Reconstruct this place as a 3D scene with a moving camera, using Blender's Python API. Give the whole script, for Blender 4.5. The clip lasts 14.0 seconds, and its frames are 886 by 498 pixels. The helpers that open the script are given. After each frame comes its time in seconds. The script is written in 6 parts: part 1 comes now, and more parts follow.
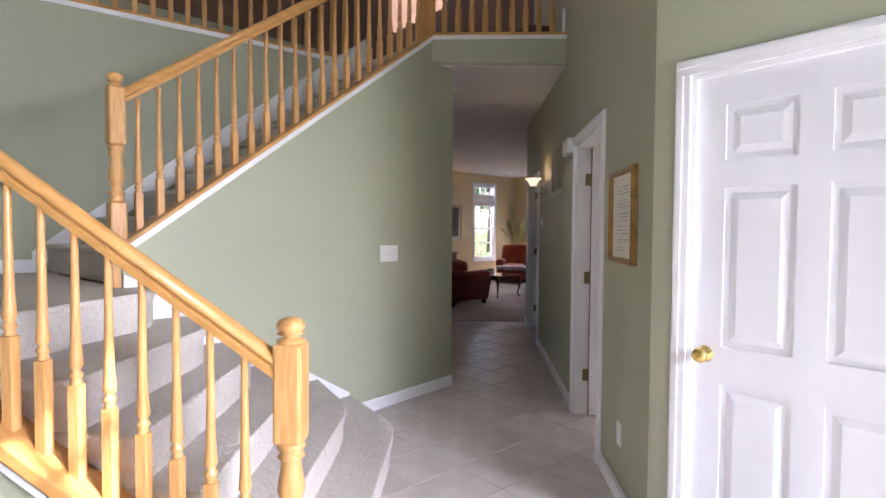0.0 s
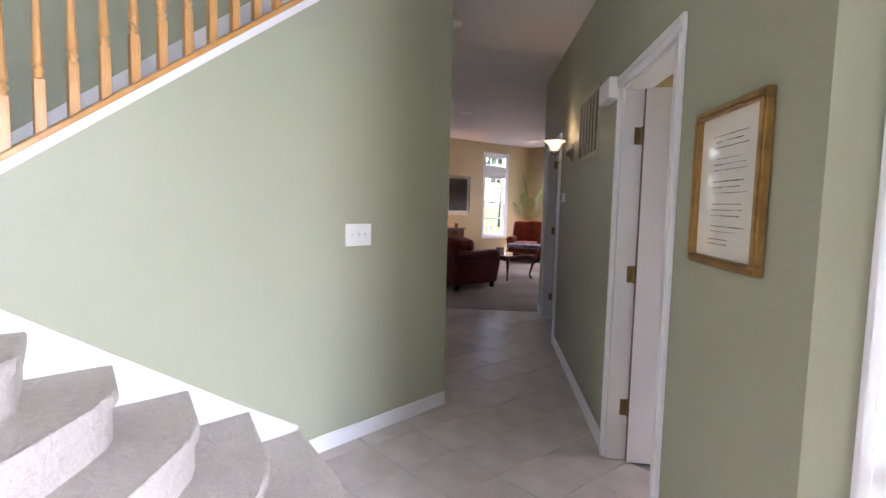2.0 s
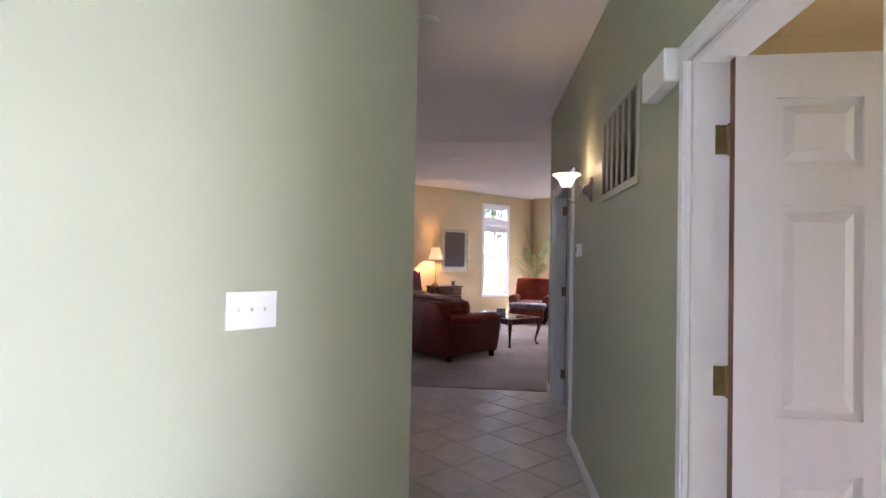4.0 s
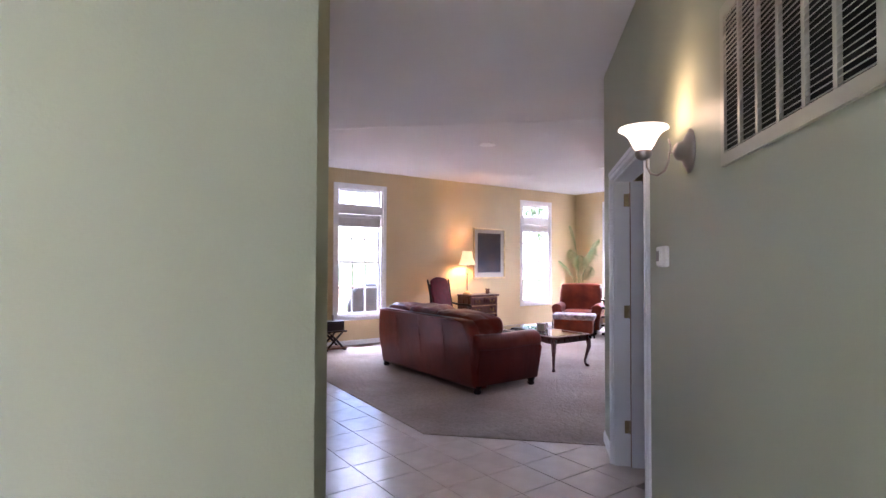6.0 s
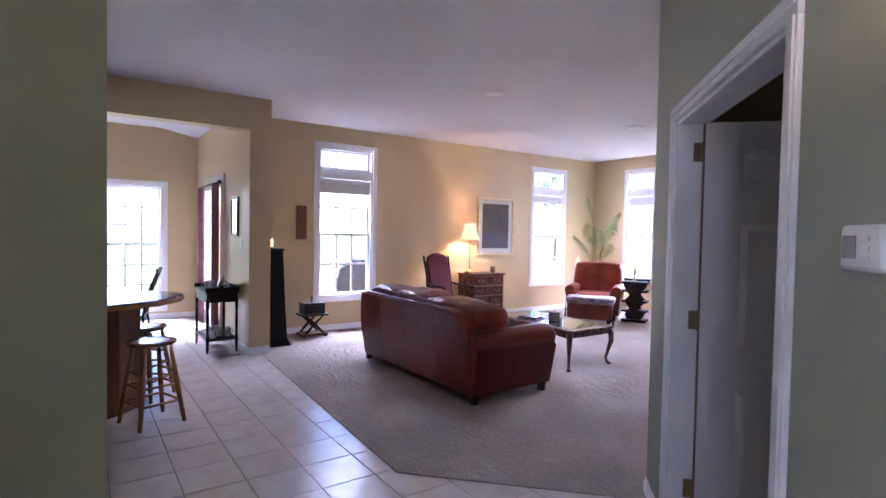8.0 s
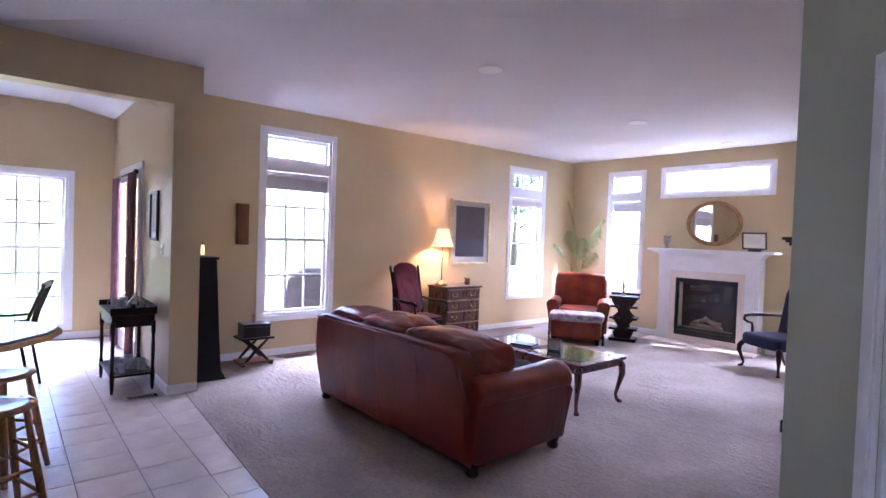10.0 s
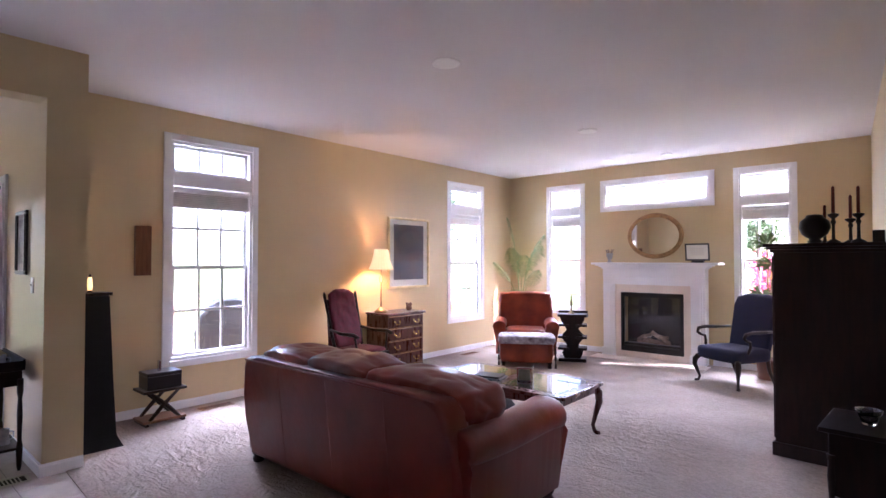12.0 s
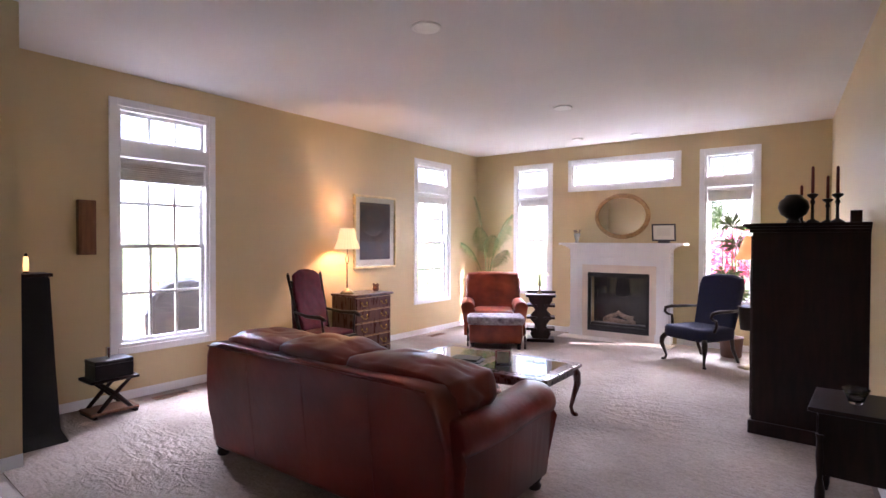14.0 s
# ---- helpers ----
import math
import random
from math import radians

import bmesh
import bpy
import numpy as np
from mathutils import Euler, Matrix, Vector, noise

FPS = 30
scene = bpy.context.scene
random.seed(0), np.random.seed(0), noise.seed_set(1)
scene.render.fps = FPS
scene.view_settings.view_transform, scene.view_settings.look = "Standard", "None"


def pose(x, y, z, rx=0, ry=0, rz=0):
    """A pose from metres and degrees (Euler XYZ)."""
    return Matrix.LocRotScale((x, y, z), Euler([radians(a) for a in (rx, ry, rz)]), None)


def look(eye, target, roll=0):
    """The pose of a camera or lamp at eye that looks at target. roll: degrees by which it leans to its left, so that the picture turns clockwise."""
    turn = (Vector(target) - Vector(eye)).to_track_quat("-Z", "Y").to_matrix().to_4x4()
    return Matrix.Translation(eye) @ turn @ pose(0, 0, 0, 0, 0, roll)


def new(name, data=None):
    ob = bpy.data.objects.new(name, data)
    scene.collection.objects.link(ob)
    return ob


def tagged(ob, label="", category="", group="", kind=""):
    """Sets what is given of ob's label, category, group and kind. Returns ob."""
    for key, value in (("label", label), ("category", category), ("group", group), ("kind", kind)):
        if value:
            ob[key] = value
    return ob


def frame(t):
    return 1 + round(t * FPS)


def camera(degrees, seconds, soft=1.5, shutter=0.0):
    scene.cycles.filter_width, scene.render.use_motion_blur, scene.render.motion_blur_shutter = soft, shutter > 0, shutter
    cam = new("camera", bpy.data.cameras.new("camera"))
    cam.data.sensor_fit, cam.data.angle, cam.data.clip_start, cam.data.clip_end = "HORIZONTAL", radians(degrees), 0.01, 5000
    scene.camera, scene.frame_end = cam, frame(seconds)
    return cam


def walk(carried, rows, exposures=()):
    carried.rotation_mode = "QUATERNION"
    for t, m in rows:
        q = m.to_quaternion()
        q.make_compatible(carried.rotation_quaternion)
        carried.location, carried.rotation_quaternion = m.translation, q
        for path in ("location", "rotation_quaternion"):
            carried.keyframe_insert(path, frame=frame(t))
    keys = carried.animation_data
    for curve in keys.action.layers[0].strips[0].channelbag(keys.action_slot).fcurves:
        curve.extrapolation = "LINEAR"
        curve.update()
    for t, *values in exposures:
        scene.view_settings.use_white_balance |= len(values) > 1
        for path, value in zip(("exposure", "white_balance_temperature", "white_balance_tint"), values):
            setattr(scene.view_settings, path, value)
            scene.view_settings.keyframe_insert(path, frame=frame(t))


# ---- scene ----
cam = camera(79.9, 14.0)
PATH = [
    (0, (3.089, 1.970, 1.387), (1.597, 3.300, 1.318), 0.4),
    (0.5, (2.909, 2.154, 1.395), (1.417, 3.480, 1.262), 0.4),
    (1, (2.717, 2.387, 1.390), (1.225, 3.707, 1.212), 0.5),
    (1.5, (2.537, 2.606, 1.411), (1.035, 3.913, 1.221), 0.8),
    (2, (2.334, 2.811, 1.395), (0.820, 4.107, 1.225), 1.4),
    (2.5, (2.127, 3.020, 1.406), (0.614, 4.321, 1.279), 1.5),
    (3, (1.922, 3.271, 1.407), (0.413, 4.581, 1.340), 1.7),
    (3.5, (1.738, 3.504, 1.407), (0.222, 4.808, 1.406), 1.5),
    (3.7, (1.657, 3.593, 1.391), (0.141, 4.897, 1.415), 1.3),
    (5.8, (0.688, 4.701, 1.446), (-0.939, 5.861, 1.509), 0.3),
    (6, (0.597, 4.782, 1.453), (-1.031, 5.942, 1.501), 0.2),
    (6.5, (0.389, 4.990, 1.449), (-1.247, 6.141, 1.461), 0.2),
    (7, (0.137, 5.231, 1.463), (-1.512, 6.362, 1.431), 0.4),
    (7.2, (0.053, 5.313, 1.460), (-1.602, 6.434, 1.413), 0.8),
    (9.3, (-1.101, 6.037, 1.566), (-2.713, 7.218, 1.474), 1.8),
    (9.5, (-1.220, 6.068, 1.567), (-2.816, 7.270, 1.480), 2.0),
    (10, (-1.475, 6.116, 1.553), (-3.011, 7.396, 1.504), 2.0),
    (10.5, (-1.710, 6.189, 1.537), (-3.190, 7.534, 1.522), 1.6),
    (11, (-1.915, 6.266, 1.532), (-3.341, 7.667, 1.546), 1.1),
    (11.5, (-2.054, 6.306, 1.523), (-3.450, 7.738, 1.562), 0.7),
    (12, (-2.211, 6.348, 1.516), (-3.529, 7.851, 1.559), -0.0),
    (12.5, (-2.351, 6.345, 1.522), (-3.593, 7.912, 1.552), -0.4),
    (13, (-2.435, 6.356, 1.504), (-3.646, 7.948, 1.518), -0.4),
    (13.5, (-2.472, 6.384, 1.506), (-3.678, 7.980, 1.497), -0.1),
    (14, (-2.487, 6.406, 1.501), (-3.676, 8.014, 1.471), 0.2),
]
walk(cam, [(t, look(eye, target, roll)) for t, eye, target, roll in PATH],
     [(0.0, 2.12, 6350, 29), (1.5, 2.37, 6250, 29), (3.7, 2.87, 6050, 30), (6.0, 3.55, 5700, 33), (9.5, 3.45, 5200, 37), (14.0, 3.24, 6000, 31)])

# ---- light ----
world = bpy.data.worlds.new("world")
scene.world = world
world.use_nodes = True
wn = world.node_tree
sky = wn.nodes.new("ShaderNodeTexSky")
sky.sky_type = "NISHITA"
sky.sun_disc = False
SUN_DIR = Vector((0.62, 0.30, 0.62)).normalized()
sky.sun_elevation = math.asin(SUN_DIR.z)
sky.sun_rotation = math.atan2(SUN_DIR.x, SUN_DIR.y)
wn.links.new(sky.outputs[0], wn.nodes["Background"].inputs[0])
wn.nodes["Background"].inputs[1].default_value = 0.12
sun = new("sun", bpy.data.lights.new("sun", "SUN"))
sun.data.energy, sun.data.angle, sun.data.color = 4.2, radians(0.5), (1.0, 0.95, 0.87)
sun.matrix_world = look((0, 0, 20), Vector((0, 0, 20)) - SUN_DIR)



def sky_lamp(eye, target, w, h, power, color=(0.86, 0.93, 1.0)):
    """An area lamp that stands in for bright sky outside an opening."""
    l = new("sky_lamp", bpy.data.lights.new("sky_lamp", "AREA"))
    l.data.shape, l.data.size, l.data.size_y, l.data.energy, l.data.color = "RECTANGLE", w, h, power, color
    l.matrix_world = look(eye, target)
    return l


def bulb(place, power, color, radius=0.03):
    l = new("lamp_bulb", bpy.data.lights.new("lamp_bulb", "POINT"))
    l.data.energy, l.data.color, l.data.shadow_soft_size = power, color, radius
    l.location = place
    return l


sky_lamp((-10.2, 10.9, 4.6), (-7.2, 10.9, 0.9), 7.5, 2.2, 360)
sky_lamp((-5.2, 17.4, 4.6), (-5.2, 14.2, 0.9), 6.0, 2.2, 640)
sky_lamp((-12.6, 5.6, 4.4), (-9.2, 5.6, 0.6), 5.0, 2.2, 330)
# Two more outside the unseen foyer windows, added to brighten stairs and stair wall.
sky_lamp((3.96, -1.70, 4.8), (0.0, 2.83, 1.0), 4.0, 2.2, 10)
sky_lamp((6.35, 4.0, 2.6), (-0.5, 3.2, 1.2), 2.2, 1.8, 540, (0.82, 0.92, 1.0))

# ---- materials ----
def mat(name, color, rough=0.5, metal=0.0, var=0.0, scale=3.0, bump=0.0, bscale=60.0, color2=None, spec=0.5, coat=0.0,
        kind="noise", emit=None, rand=0.0, stretch=(1, 1, 1), trans=0.0, ior=1.45):
    m = bpy.data.materials.new(name)
    m.use_nodes = True
    nt = m.node_tree
    n, l = nt.nodes, nt.links
    p = n["Principled BSDF"]
    p.inputs["Base Color"].default_value = (*color, 1)
    p.inputs["Roughness"].default_value = rough
    p.inputs["Metallic"].default_value = metal
    p.inputs["Specular IOR Level"].default_value = spec
    p.inputs["Coat Weight"].default_value = coat
    p.inputs["Transmission Weight"].default_value = trans
    p.inputs["IOR"].default_value = ior
    tc = n.new("ShaderNodeTexCoord")
    mp = n.new("ShaderNodeMapping")
    mp.inputs["Scale"].default_value = stretch
    l.new(tc.outputs["Object"], mp.inputs[0])
    if var or color2:
        t = n.new("ShaderNodeTexNoise")
        t.inputs["Scale"].default_value = scale
        t.inputs["Detail"].default_value = 6
        l.new(mp.outputs[0], t.inputs["Vector"])
        r = n.new("ShaderNodeValToRGB")
        r.color_ramp.elements[0].position, r.color_ramp.elements[1].position = 0.33, 0.67
        c2 = color2 or tuple(min(1, c * (1 + var)) for c in color)
        c1 = color if color2 else tuple(c * (1 - var) for c in color)
        r.color_ramp.elements[0].color = (*c1, 1)
        r.color_ramp.elements[1].color = (*c2, 1)
        l.new(t.outputs["Fac"], r.inputs[0])
        out = r.outputs[0]
        if rand:
            oi = n.new("ShaderNodeObjectInfo")
            hs = n.new("ShaderNodeHueSaturation")
            ma = n.new("ShaderNodeMath")
            ma.operation = "MULTIPLY_ADD"
            ma.inputs[1].default_value, ma.inputs[2].default_value = rand, 1 - rand / 2
            l.new(oi.outputs["Random"], ma.inputs[0])
            l.new(ma.outputs[0], hs.inputs["Value"])
            l.new(out, hs.inputs["Color"])
            out = hs.outputs[0]
        l.new(out, p.inputs["Base Color"])
        rr = n.new("ShaderNodeMapRange")
        rr.inputs["To Min"].default_value, rr.inputs["To Max"].default_value = rough * 0.85, min(1, rough * 1.15)
        l.new(t.outputs["Fac"], rr.inputs["Value"])
        l.new(rr.outputs[0], p.inputs["Roughness"])
    if bump:
        if kind == "voronoi":
            b = n.new("ShaderNodeTexVoronoi")
            src = b.outputs["Distance"]
        else:
            b = n.new("ShaderNodeTexNoise")
            b.inputs["Detail"].default_value = 4
            src = b.outputs["Fac"]
        b.inputs["Scale"].default_value = bscale
        l.new(mp.outputs[0], b.inputs["Vector"])
        bp = n.new("ShaderNodeBump")
        bp.inputs["Strength"].default_value = bump
        bp.inputs["Distance"].default_value = 0.01
        l.new(src, bp.inputs["Height"])
        l.new(bp.outputs[0], p.inputs["Normal"])
    if emit:
        p.inputs["Emission Color"].default_value = (*emit[0], 1)
        p.inputs["Emission Strength"].default_value = emit[1]
    return m


def carpet_mat(name, c1, c2, relief=0.42, speckle=0.75):
    m = mat(name, c1, 0.95, color2=c2, scale=1.3, bump=1.0, bscale=55, spec=0.1)
    nt = m.node_tree
    n, l = nt.nodes, nt.links
    p = n["Principled BSDF"]
    tc = [x for x in n if x.type == "TEX_COORD"][0]
    fine = n.new("ShaderNodeTexNoise")
    fine.inputs["Scale"].default_value, fine.inputs["Detail"].default_value, fine.inputs["Distortion"].default_value = 34, 8, 1.2
    l.new(tc.outputs["Object"], fine.inputs["Vector"])
    mix = n.new("ShaderNodeMix")
    mix.data_type, mix.blend_type = "RGBA", "MULTIPLY"
    mix.inputs["Factor"].default_value = speckle
    rp = n.new("ShaderNodeValToRGB")
    rp.color_ramp.elements[0].position, rp.color_ramp.elements[1].position = 0.35, 0.62
    rp.color_ramp.elements[0].color, rp.color_ramp.elements[1].color = (0.74, 0.73, 0.72, 1), (1, 1, 1, 1)
    l.new(fine.outputs["Fac"], rp.inputs[0])
    src = p.inputs["Base Color"].links[0].from_socket
    l.new(src, mix.inputs[6])
    l.new(rp.outputs[0], mix.inputs[7])
    l.new(mix.outputs[2], p.inputs["Base Color"])
    tread = n.new("ShaderNodeTexNoise")
    tread.inputs["Scale"].default_value, tread.inputs["Detail"].default_value, tread.inputs["Distortion"].default_value = 5.0, 3, 2.4
    st = n.new("ShaderNodeMapping")
    st.inputs["Scale"].default_value = (0.75, 1.5, 1)
    st.inputs["Rotation"].default_value = (0, 0, 0.5)
    l.new(tc.outputs["Object"], st.inputs[0])
    l.new(st.outputs[0], tread.inputs["Vector"])
    dent = n.new("ShaderNodeBump")
    dent.inputs["Strength"].default_value, dent.inputs["Distance"].default_value = relief, 0.05
    l.new(tread.outputs["Fac"], dent.inputs["Height"])
    l.new(dent.outputs[0], [x for x in n if x.type == "BUMP" and x != dent][0].inputs["Normal"])
    return m


GREEN = mat("sage_wall_paint", (0.385, 0.40, 0.288), 0.5, var=0.03, scale=1.2, bump=0.06, bscale=140, spec=0.35)
TAN = mat("tan_wall_paint", (0.60, 0.47, 0.265), 0.4, var=0.03, scale=1.2, bump=0.06, bscale=140, spec=0.5)
CEIL = mat("white_ceiling_paint", (0.72, 0.70, 0.70), 0.9, var=0.02, scale=1.0, bump=0.15, bscale=120, spec=0.2)
WHITE = mat("white_trim_paint", (0.80, 0.80, 0.81), 0.35, var=0.02, scale=4, spec=0.45)
DOORW = mat("white_door_paint", (0.75, 0.75, 0.78), 0.38, var=0.015, scale=3, bump=0.05, bscale=50, stretch=(6, 6, 0.6))
OAK = mat("golden_oak", (0.52, 0.26, 0.08), 0.33, color2=(0.64, 0.36, 0.135), scale=14, bump=0.08, bscale=40, stretch=(6, 6, 0.7), coat=0.25)
OAKD = mat("oak_board", (0.50, 0.25, 0.072), 0.33, color2=(0.60, 0.32, 0.105), scale=9, bump=0.04, bscale=40, stretch=(0.5, 5, 3), coat=0.25)
CARPET = carpet_mat("beige_carpet", (0.33, 0.275, 0.24), (0.44, 0.375, 0.33))
STAIRC = carpet_mat("stair_carpet", (0.60, 0.545, 0.50), (0.70, 0.645, 0.595), 0.25, 0.35)
GROUT = mat("grout", (0.27, 0.245, 0.23), 0.9, var=0.1, scale=8)
TILE = mat("beige_ceramic_tile", (0.56, 0.50, 0.46), 0.26, color2=(0.66, 0.60, 0.56), scale=5, bump=0.10, bscale=12, rand=0.08)
LEATHER = mat("oxblood_leather", (0.128, 0.014, 0.010), 0.30, color2=(0.205, 0.027, 0.015), scale=2.6, bump=0.35, bscale=9, coat=0.3)
LEATHER2 = mat("cognac_leather", (0.12, 0.016, 0.007), 0.32, color2=(0.24, 0.040, 0.012), scale=4, bump=0.35, bscale=9, spec=0.4, coat=0.15)
MAHOG = mat("mahogany", (0.055, 0.014, 0.010), 0.28, color2=(0.09, 0.024, 0.015), scale=9, stretch=(4, 4, 0.6), coat=0.2)
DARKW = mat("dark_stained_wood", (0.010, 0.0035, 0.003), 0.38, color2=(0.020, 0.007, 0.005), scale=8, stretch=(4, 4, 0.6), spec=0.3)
BLACKW = mat("black_lacquer", (0.008, 0.007, 0.008), 0.3, var=0.2, scale=5)
BLACK = mat("black_cloth", (0.007, 0.006, 0.008), 0.85, var=0.2, scale=9, bump=0.3, bscale=80)
GOLD = mat("pale_gilt_frame", (0.74, 0.58, 0.30), 0.35, 0.3, var=0.2, scale=20, bump=0.35, bscale=50)
GOLDW = mat("worn_bronze_gilt", (0.36, 0.21, 0.09), 0.4, 0.6, var=0.25, scale=20, bump=0.3, bscale=60)
GOLDC = mat("aged_gilt", (0.34, 0.19, 0.06), 0.3, 0.55, var=0.25, scale=18, bump=0.35, bscale=50)
GRILLE = mat("grey_grille", (0.24, 0.22, 0.215), 0.8)
BRASS = mat("polished_brass", (0.75, 0.55, 0.20), 0.18, 1.0, var=0.05, scale=10)
ABRASS = mat("antique_brass", (0.26, 0.20, 0.11), 0.35, 0.9, var=0.15, scale=15)
NICKEL = mat("brushed_nickel", (0.42, 0.36, 0.32), 0.33, 0.9, var=0.08, scale=20)
PLASTIC = mat("white_plastic", (0.82, 0.82, 0.80), 0.4)
PAPER = mat("cream_paper", (0.80, 0.76, 0.66), 0.7, var=0.03, scale=6)
INK = mat("faded_ink", (0.10, 0.09, 0.08), 0.8)
GLASS = mat("clear_glass", (1, 1, 1), 0.0, trans=1.0, ior=1.45)
MIRROR = mat("mirror_silver", (0.9, 0.9, 0.9), 0.02, 1.0)
NAVY = mat("navy_upholstery", (0.008, 0.009, 0.036), 0.85, var=0.2, scale=30, bump=0.3, bscale=150)
BURG = mat("burgundy_cushion", (0.10, 0.006, 0.018), 0.8, var=0.2, scale=20, bump=0.3, bscale=120)
THROW = mat("white_flecked_throw", (0.12, 0.09, 0.11), 0.9, color2=(0.42, 0.39, 0.43), scale=14, bump=0.6, bscale=60)
SHADE = mat("cream_lamp_shade", (0.85, 0.62, 0.36), 0.8, emit=((1.0, 0.62, 0.26), 0.12))
FROST = mat("lit_frosted_glass", (0.95, 0.9, 0.8), 0.5, emit=((1.0, 0.80, 0.50), 0.26))
FLAME = mat("lit_candle_glass", (0.9, 0.7, 0.4), 0.5, emit=((1.0, 0.55, 0.16), 0.25))
LEAF = mat("palm_leaf", (0.10, 0.17, 0.05), 0.45, color2=(0.19, 0.27, 0.09), scale=6)
STEM = mat("palm_stem", (0.20, 0.24, 0.08), 0.6, var=0.2, scale=10)
POT = mat("clay_pot", (0.12, 0.05, 0.03), 0.6, var=0.2, scale=6)
FIREBOX = mat("black_firebox", (0.006, 0.006, 0.007), 0.35, var=0.3, scale=8)
STONE = mat("cream_marble", (0.70, 0.60, 0.52), 0.3, color2=(0.78, 0.69, 0.61), scale=4)
LOG = mat("pale_gas_log", (0.30, 0.22, 0.17), 0.9, color2=(0.12, 0.09, 0.07), scale=18, bump=0.5, bscale=40)
BLIND = mat("cream_blind", (0.76, 0.74, 0.72), 0.6, var=0.06, scale=10)
CURTAIN = mat("mauve_curtain", (0.16, 0.07, 0.09), 0.9, color2=(0.25, 0.12, 0.13), scale=12)
ART = mat("dark_painting", (0.03, 0.038, 0.075), 0.45, color2=(0.13, 0.075, 0.07), scale=6, coat=0.6)
MATBD = mat("cream_mat_board", (0.74, 0.69, 0.60), 0.7)
PEWTER = mat("pewter", (0.42, 0.45, 0.50), 0.38, 0.6, var=0.2, scale=20)
SILVER = mat("silver_plate", (0.6, 0.62, 0.66), 0.2, 1.0)
RED = mat("dark_red_candle", (0.10, 0.012, 0.010), 0.5)
UPPER = mat("brown_wallpaper", (0.17, 0.10, 0.065), 0.8, var=0.08, scale=2)
WALNUT = mat("walnut_panel", (0.14, 0.055, 0.025), 0.45, color2=(0.21, 0.09, 0.04), scale=6, stretch=(5, 5, 0.6))
SEATW = mat("honey_wood_seat", (0.42, 0.20, 0.08), 0.25, color2=(0.52, 0.27, 0.12), scale=8, stretch=(1, 6, 6), coat=0.4)
COUNTER = mat("dark_laminate", (0.10, 0.085, 0.09), 0.2, var=0.25, scale=60, coat=0.5)
GRASS = mat("lawn", (0.10, 0.16, 0.04), 0.9, color2=(0.15, 0.20, 0.06), scale=1.5, bump=0.5, bscale=30)
DECK = mat("weathered_deck", (0.34, 0.22, 0.15), 0.7, var=0.15, scale=5, stretch=(0.5, 6, 1))
COVER = mat("grill_cover", (0.012, 0.014, 0.024), 0.45, var=0.3, scale=6, bump=0.5, bscale=7)
BARK = mat("tree_bark", (0.10, 0.075, 0.055), 0.9, var=0.3, scale=12, bump=0.6, bscale=20)
FOLIAGE = mat("tree_foliage", (0.05, 0.10, 0.025), 0.7, color2=(0.10, 0.15, 0.05), scale=2)
PINKF = mat("pink_blossom", (0.42, 0.04, 0.10), 0.7, color2=(0.60, 0.10, 0.20), scale=5)
# Near-black for flat sheets behind vent slats, painting in a hollow duct's shade.
VENT_SHADE = mat("painted_vent_shade", (0.03, 0.03, 0.025), 0.9)
GREENTR = mat("cream_grille_paint", (0.44, 0.43, 0.33), 0.45, var=0.03, scale=5)

# ---- shape helpers ----
S2 = 2 ** 0.5
M_H = Matrix.Rotation(radians(45), 4, "Z")


def frame_at(x, y, dx, dy):
    return Matrix.Translation((x, y, 0)) @ Matrix.Rotation(math.atan2(dy, dx), 4, "Z")


M_W = frame_at(-0.39, 5.18, 0.13, -0.9915) @ Matrix.Diagonal((1.053, 1, 1, 1))
M_R = frame_at(2.005, 4.126, -0.7005, 0.7137)
M_S = frame_at(-0.066, 4.896, -0.0995, -0.995)
I4 = Matrix.Identity(4)


def box(bm, lo, hi, m=None, bevel=0.0):
    vs = [bm.verts.new((x, y, z)) for x in (lo[0], hi[0]) for y in (lo[1], hi[1]) for z in (lo[2], hi[2])]
    fs = [bm.faces.new([vs[i] for i in q]) for q in ((0, 1, 3, 2), (4, 6, 7, 5), (0, 4, 5, 1), (2, 3, 7, 6), (0, 2, 6, 4), (1, 5, 7, 3))]
    if bevel:
        es = list({e for f in fs for e in f.edges})
        r = bmesh.ops.bevel(bm, geom=es, offset=bevel, segments=2, profile=0.5, affect="EDGES")
        vs = list({v for f in r["faces"] for v in f.verts} | {v for v in vs if v.is_valid})
    if m is not None:
        bmesh.ops.transform(bm, matrix=m, verts=vs)
    return vs


def prism(bm, pts, z0, z1, m=None, bevel=0.0, bseg=3):
    """A straight prism over a plan outline; z0 and z1 may be lists, a height for each point."""
    n = len(pts)
    zl = z0 if isinstance(z0, (list, tuple)) else [z0] * n
    zh = z1 if isinstance(z1, (list, tuple)) else [z1] * n
    a = [bm.verts.new((p[0], p[1], z)) for p, z in zip(pts, zl)]
    b = [bm.verts.new((p[0], p[1], z)) for p, z in zip(pts, zh)]
    bm.faces.new(a[::-1])
    top = bm.faces.new(b)
    for i in range(n):
        bm.faces.new((a[i], a[(i + 1) % n], b[(i + 1) % n], b[i]))
    vs = a + b
    if bevel:
        r = bmesh.ops.bevel(bm, geom=list(top.edges), offset=bevel, segments=bseg, profile=0.5, affect="EDGES")
        vs = [v for v in vs if v.is_valid] + [v for f in r["faces"] for v in f.verts]
    bmesh.ops.recalc_face_normals(bm, faces=bm.faces[:])
    if m is not None:
        bmesh.ops.transform(bm, matrix=m, verts=list(set(vs)))
    return vs


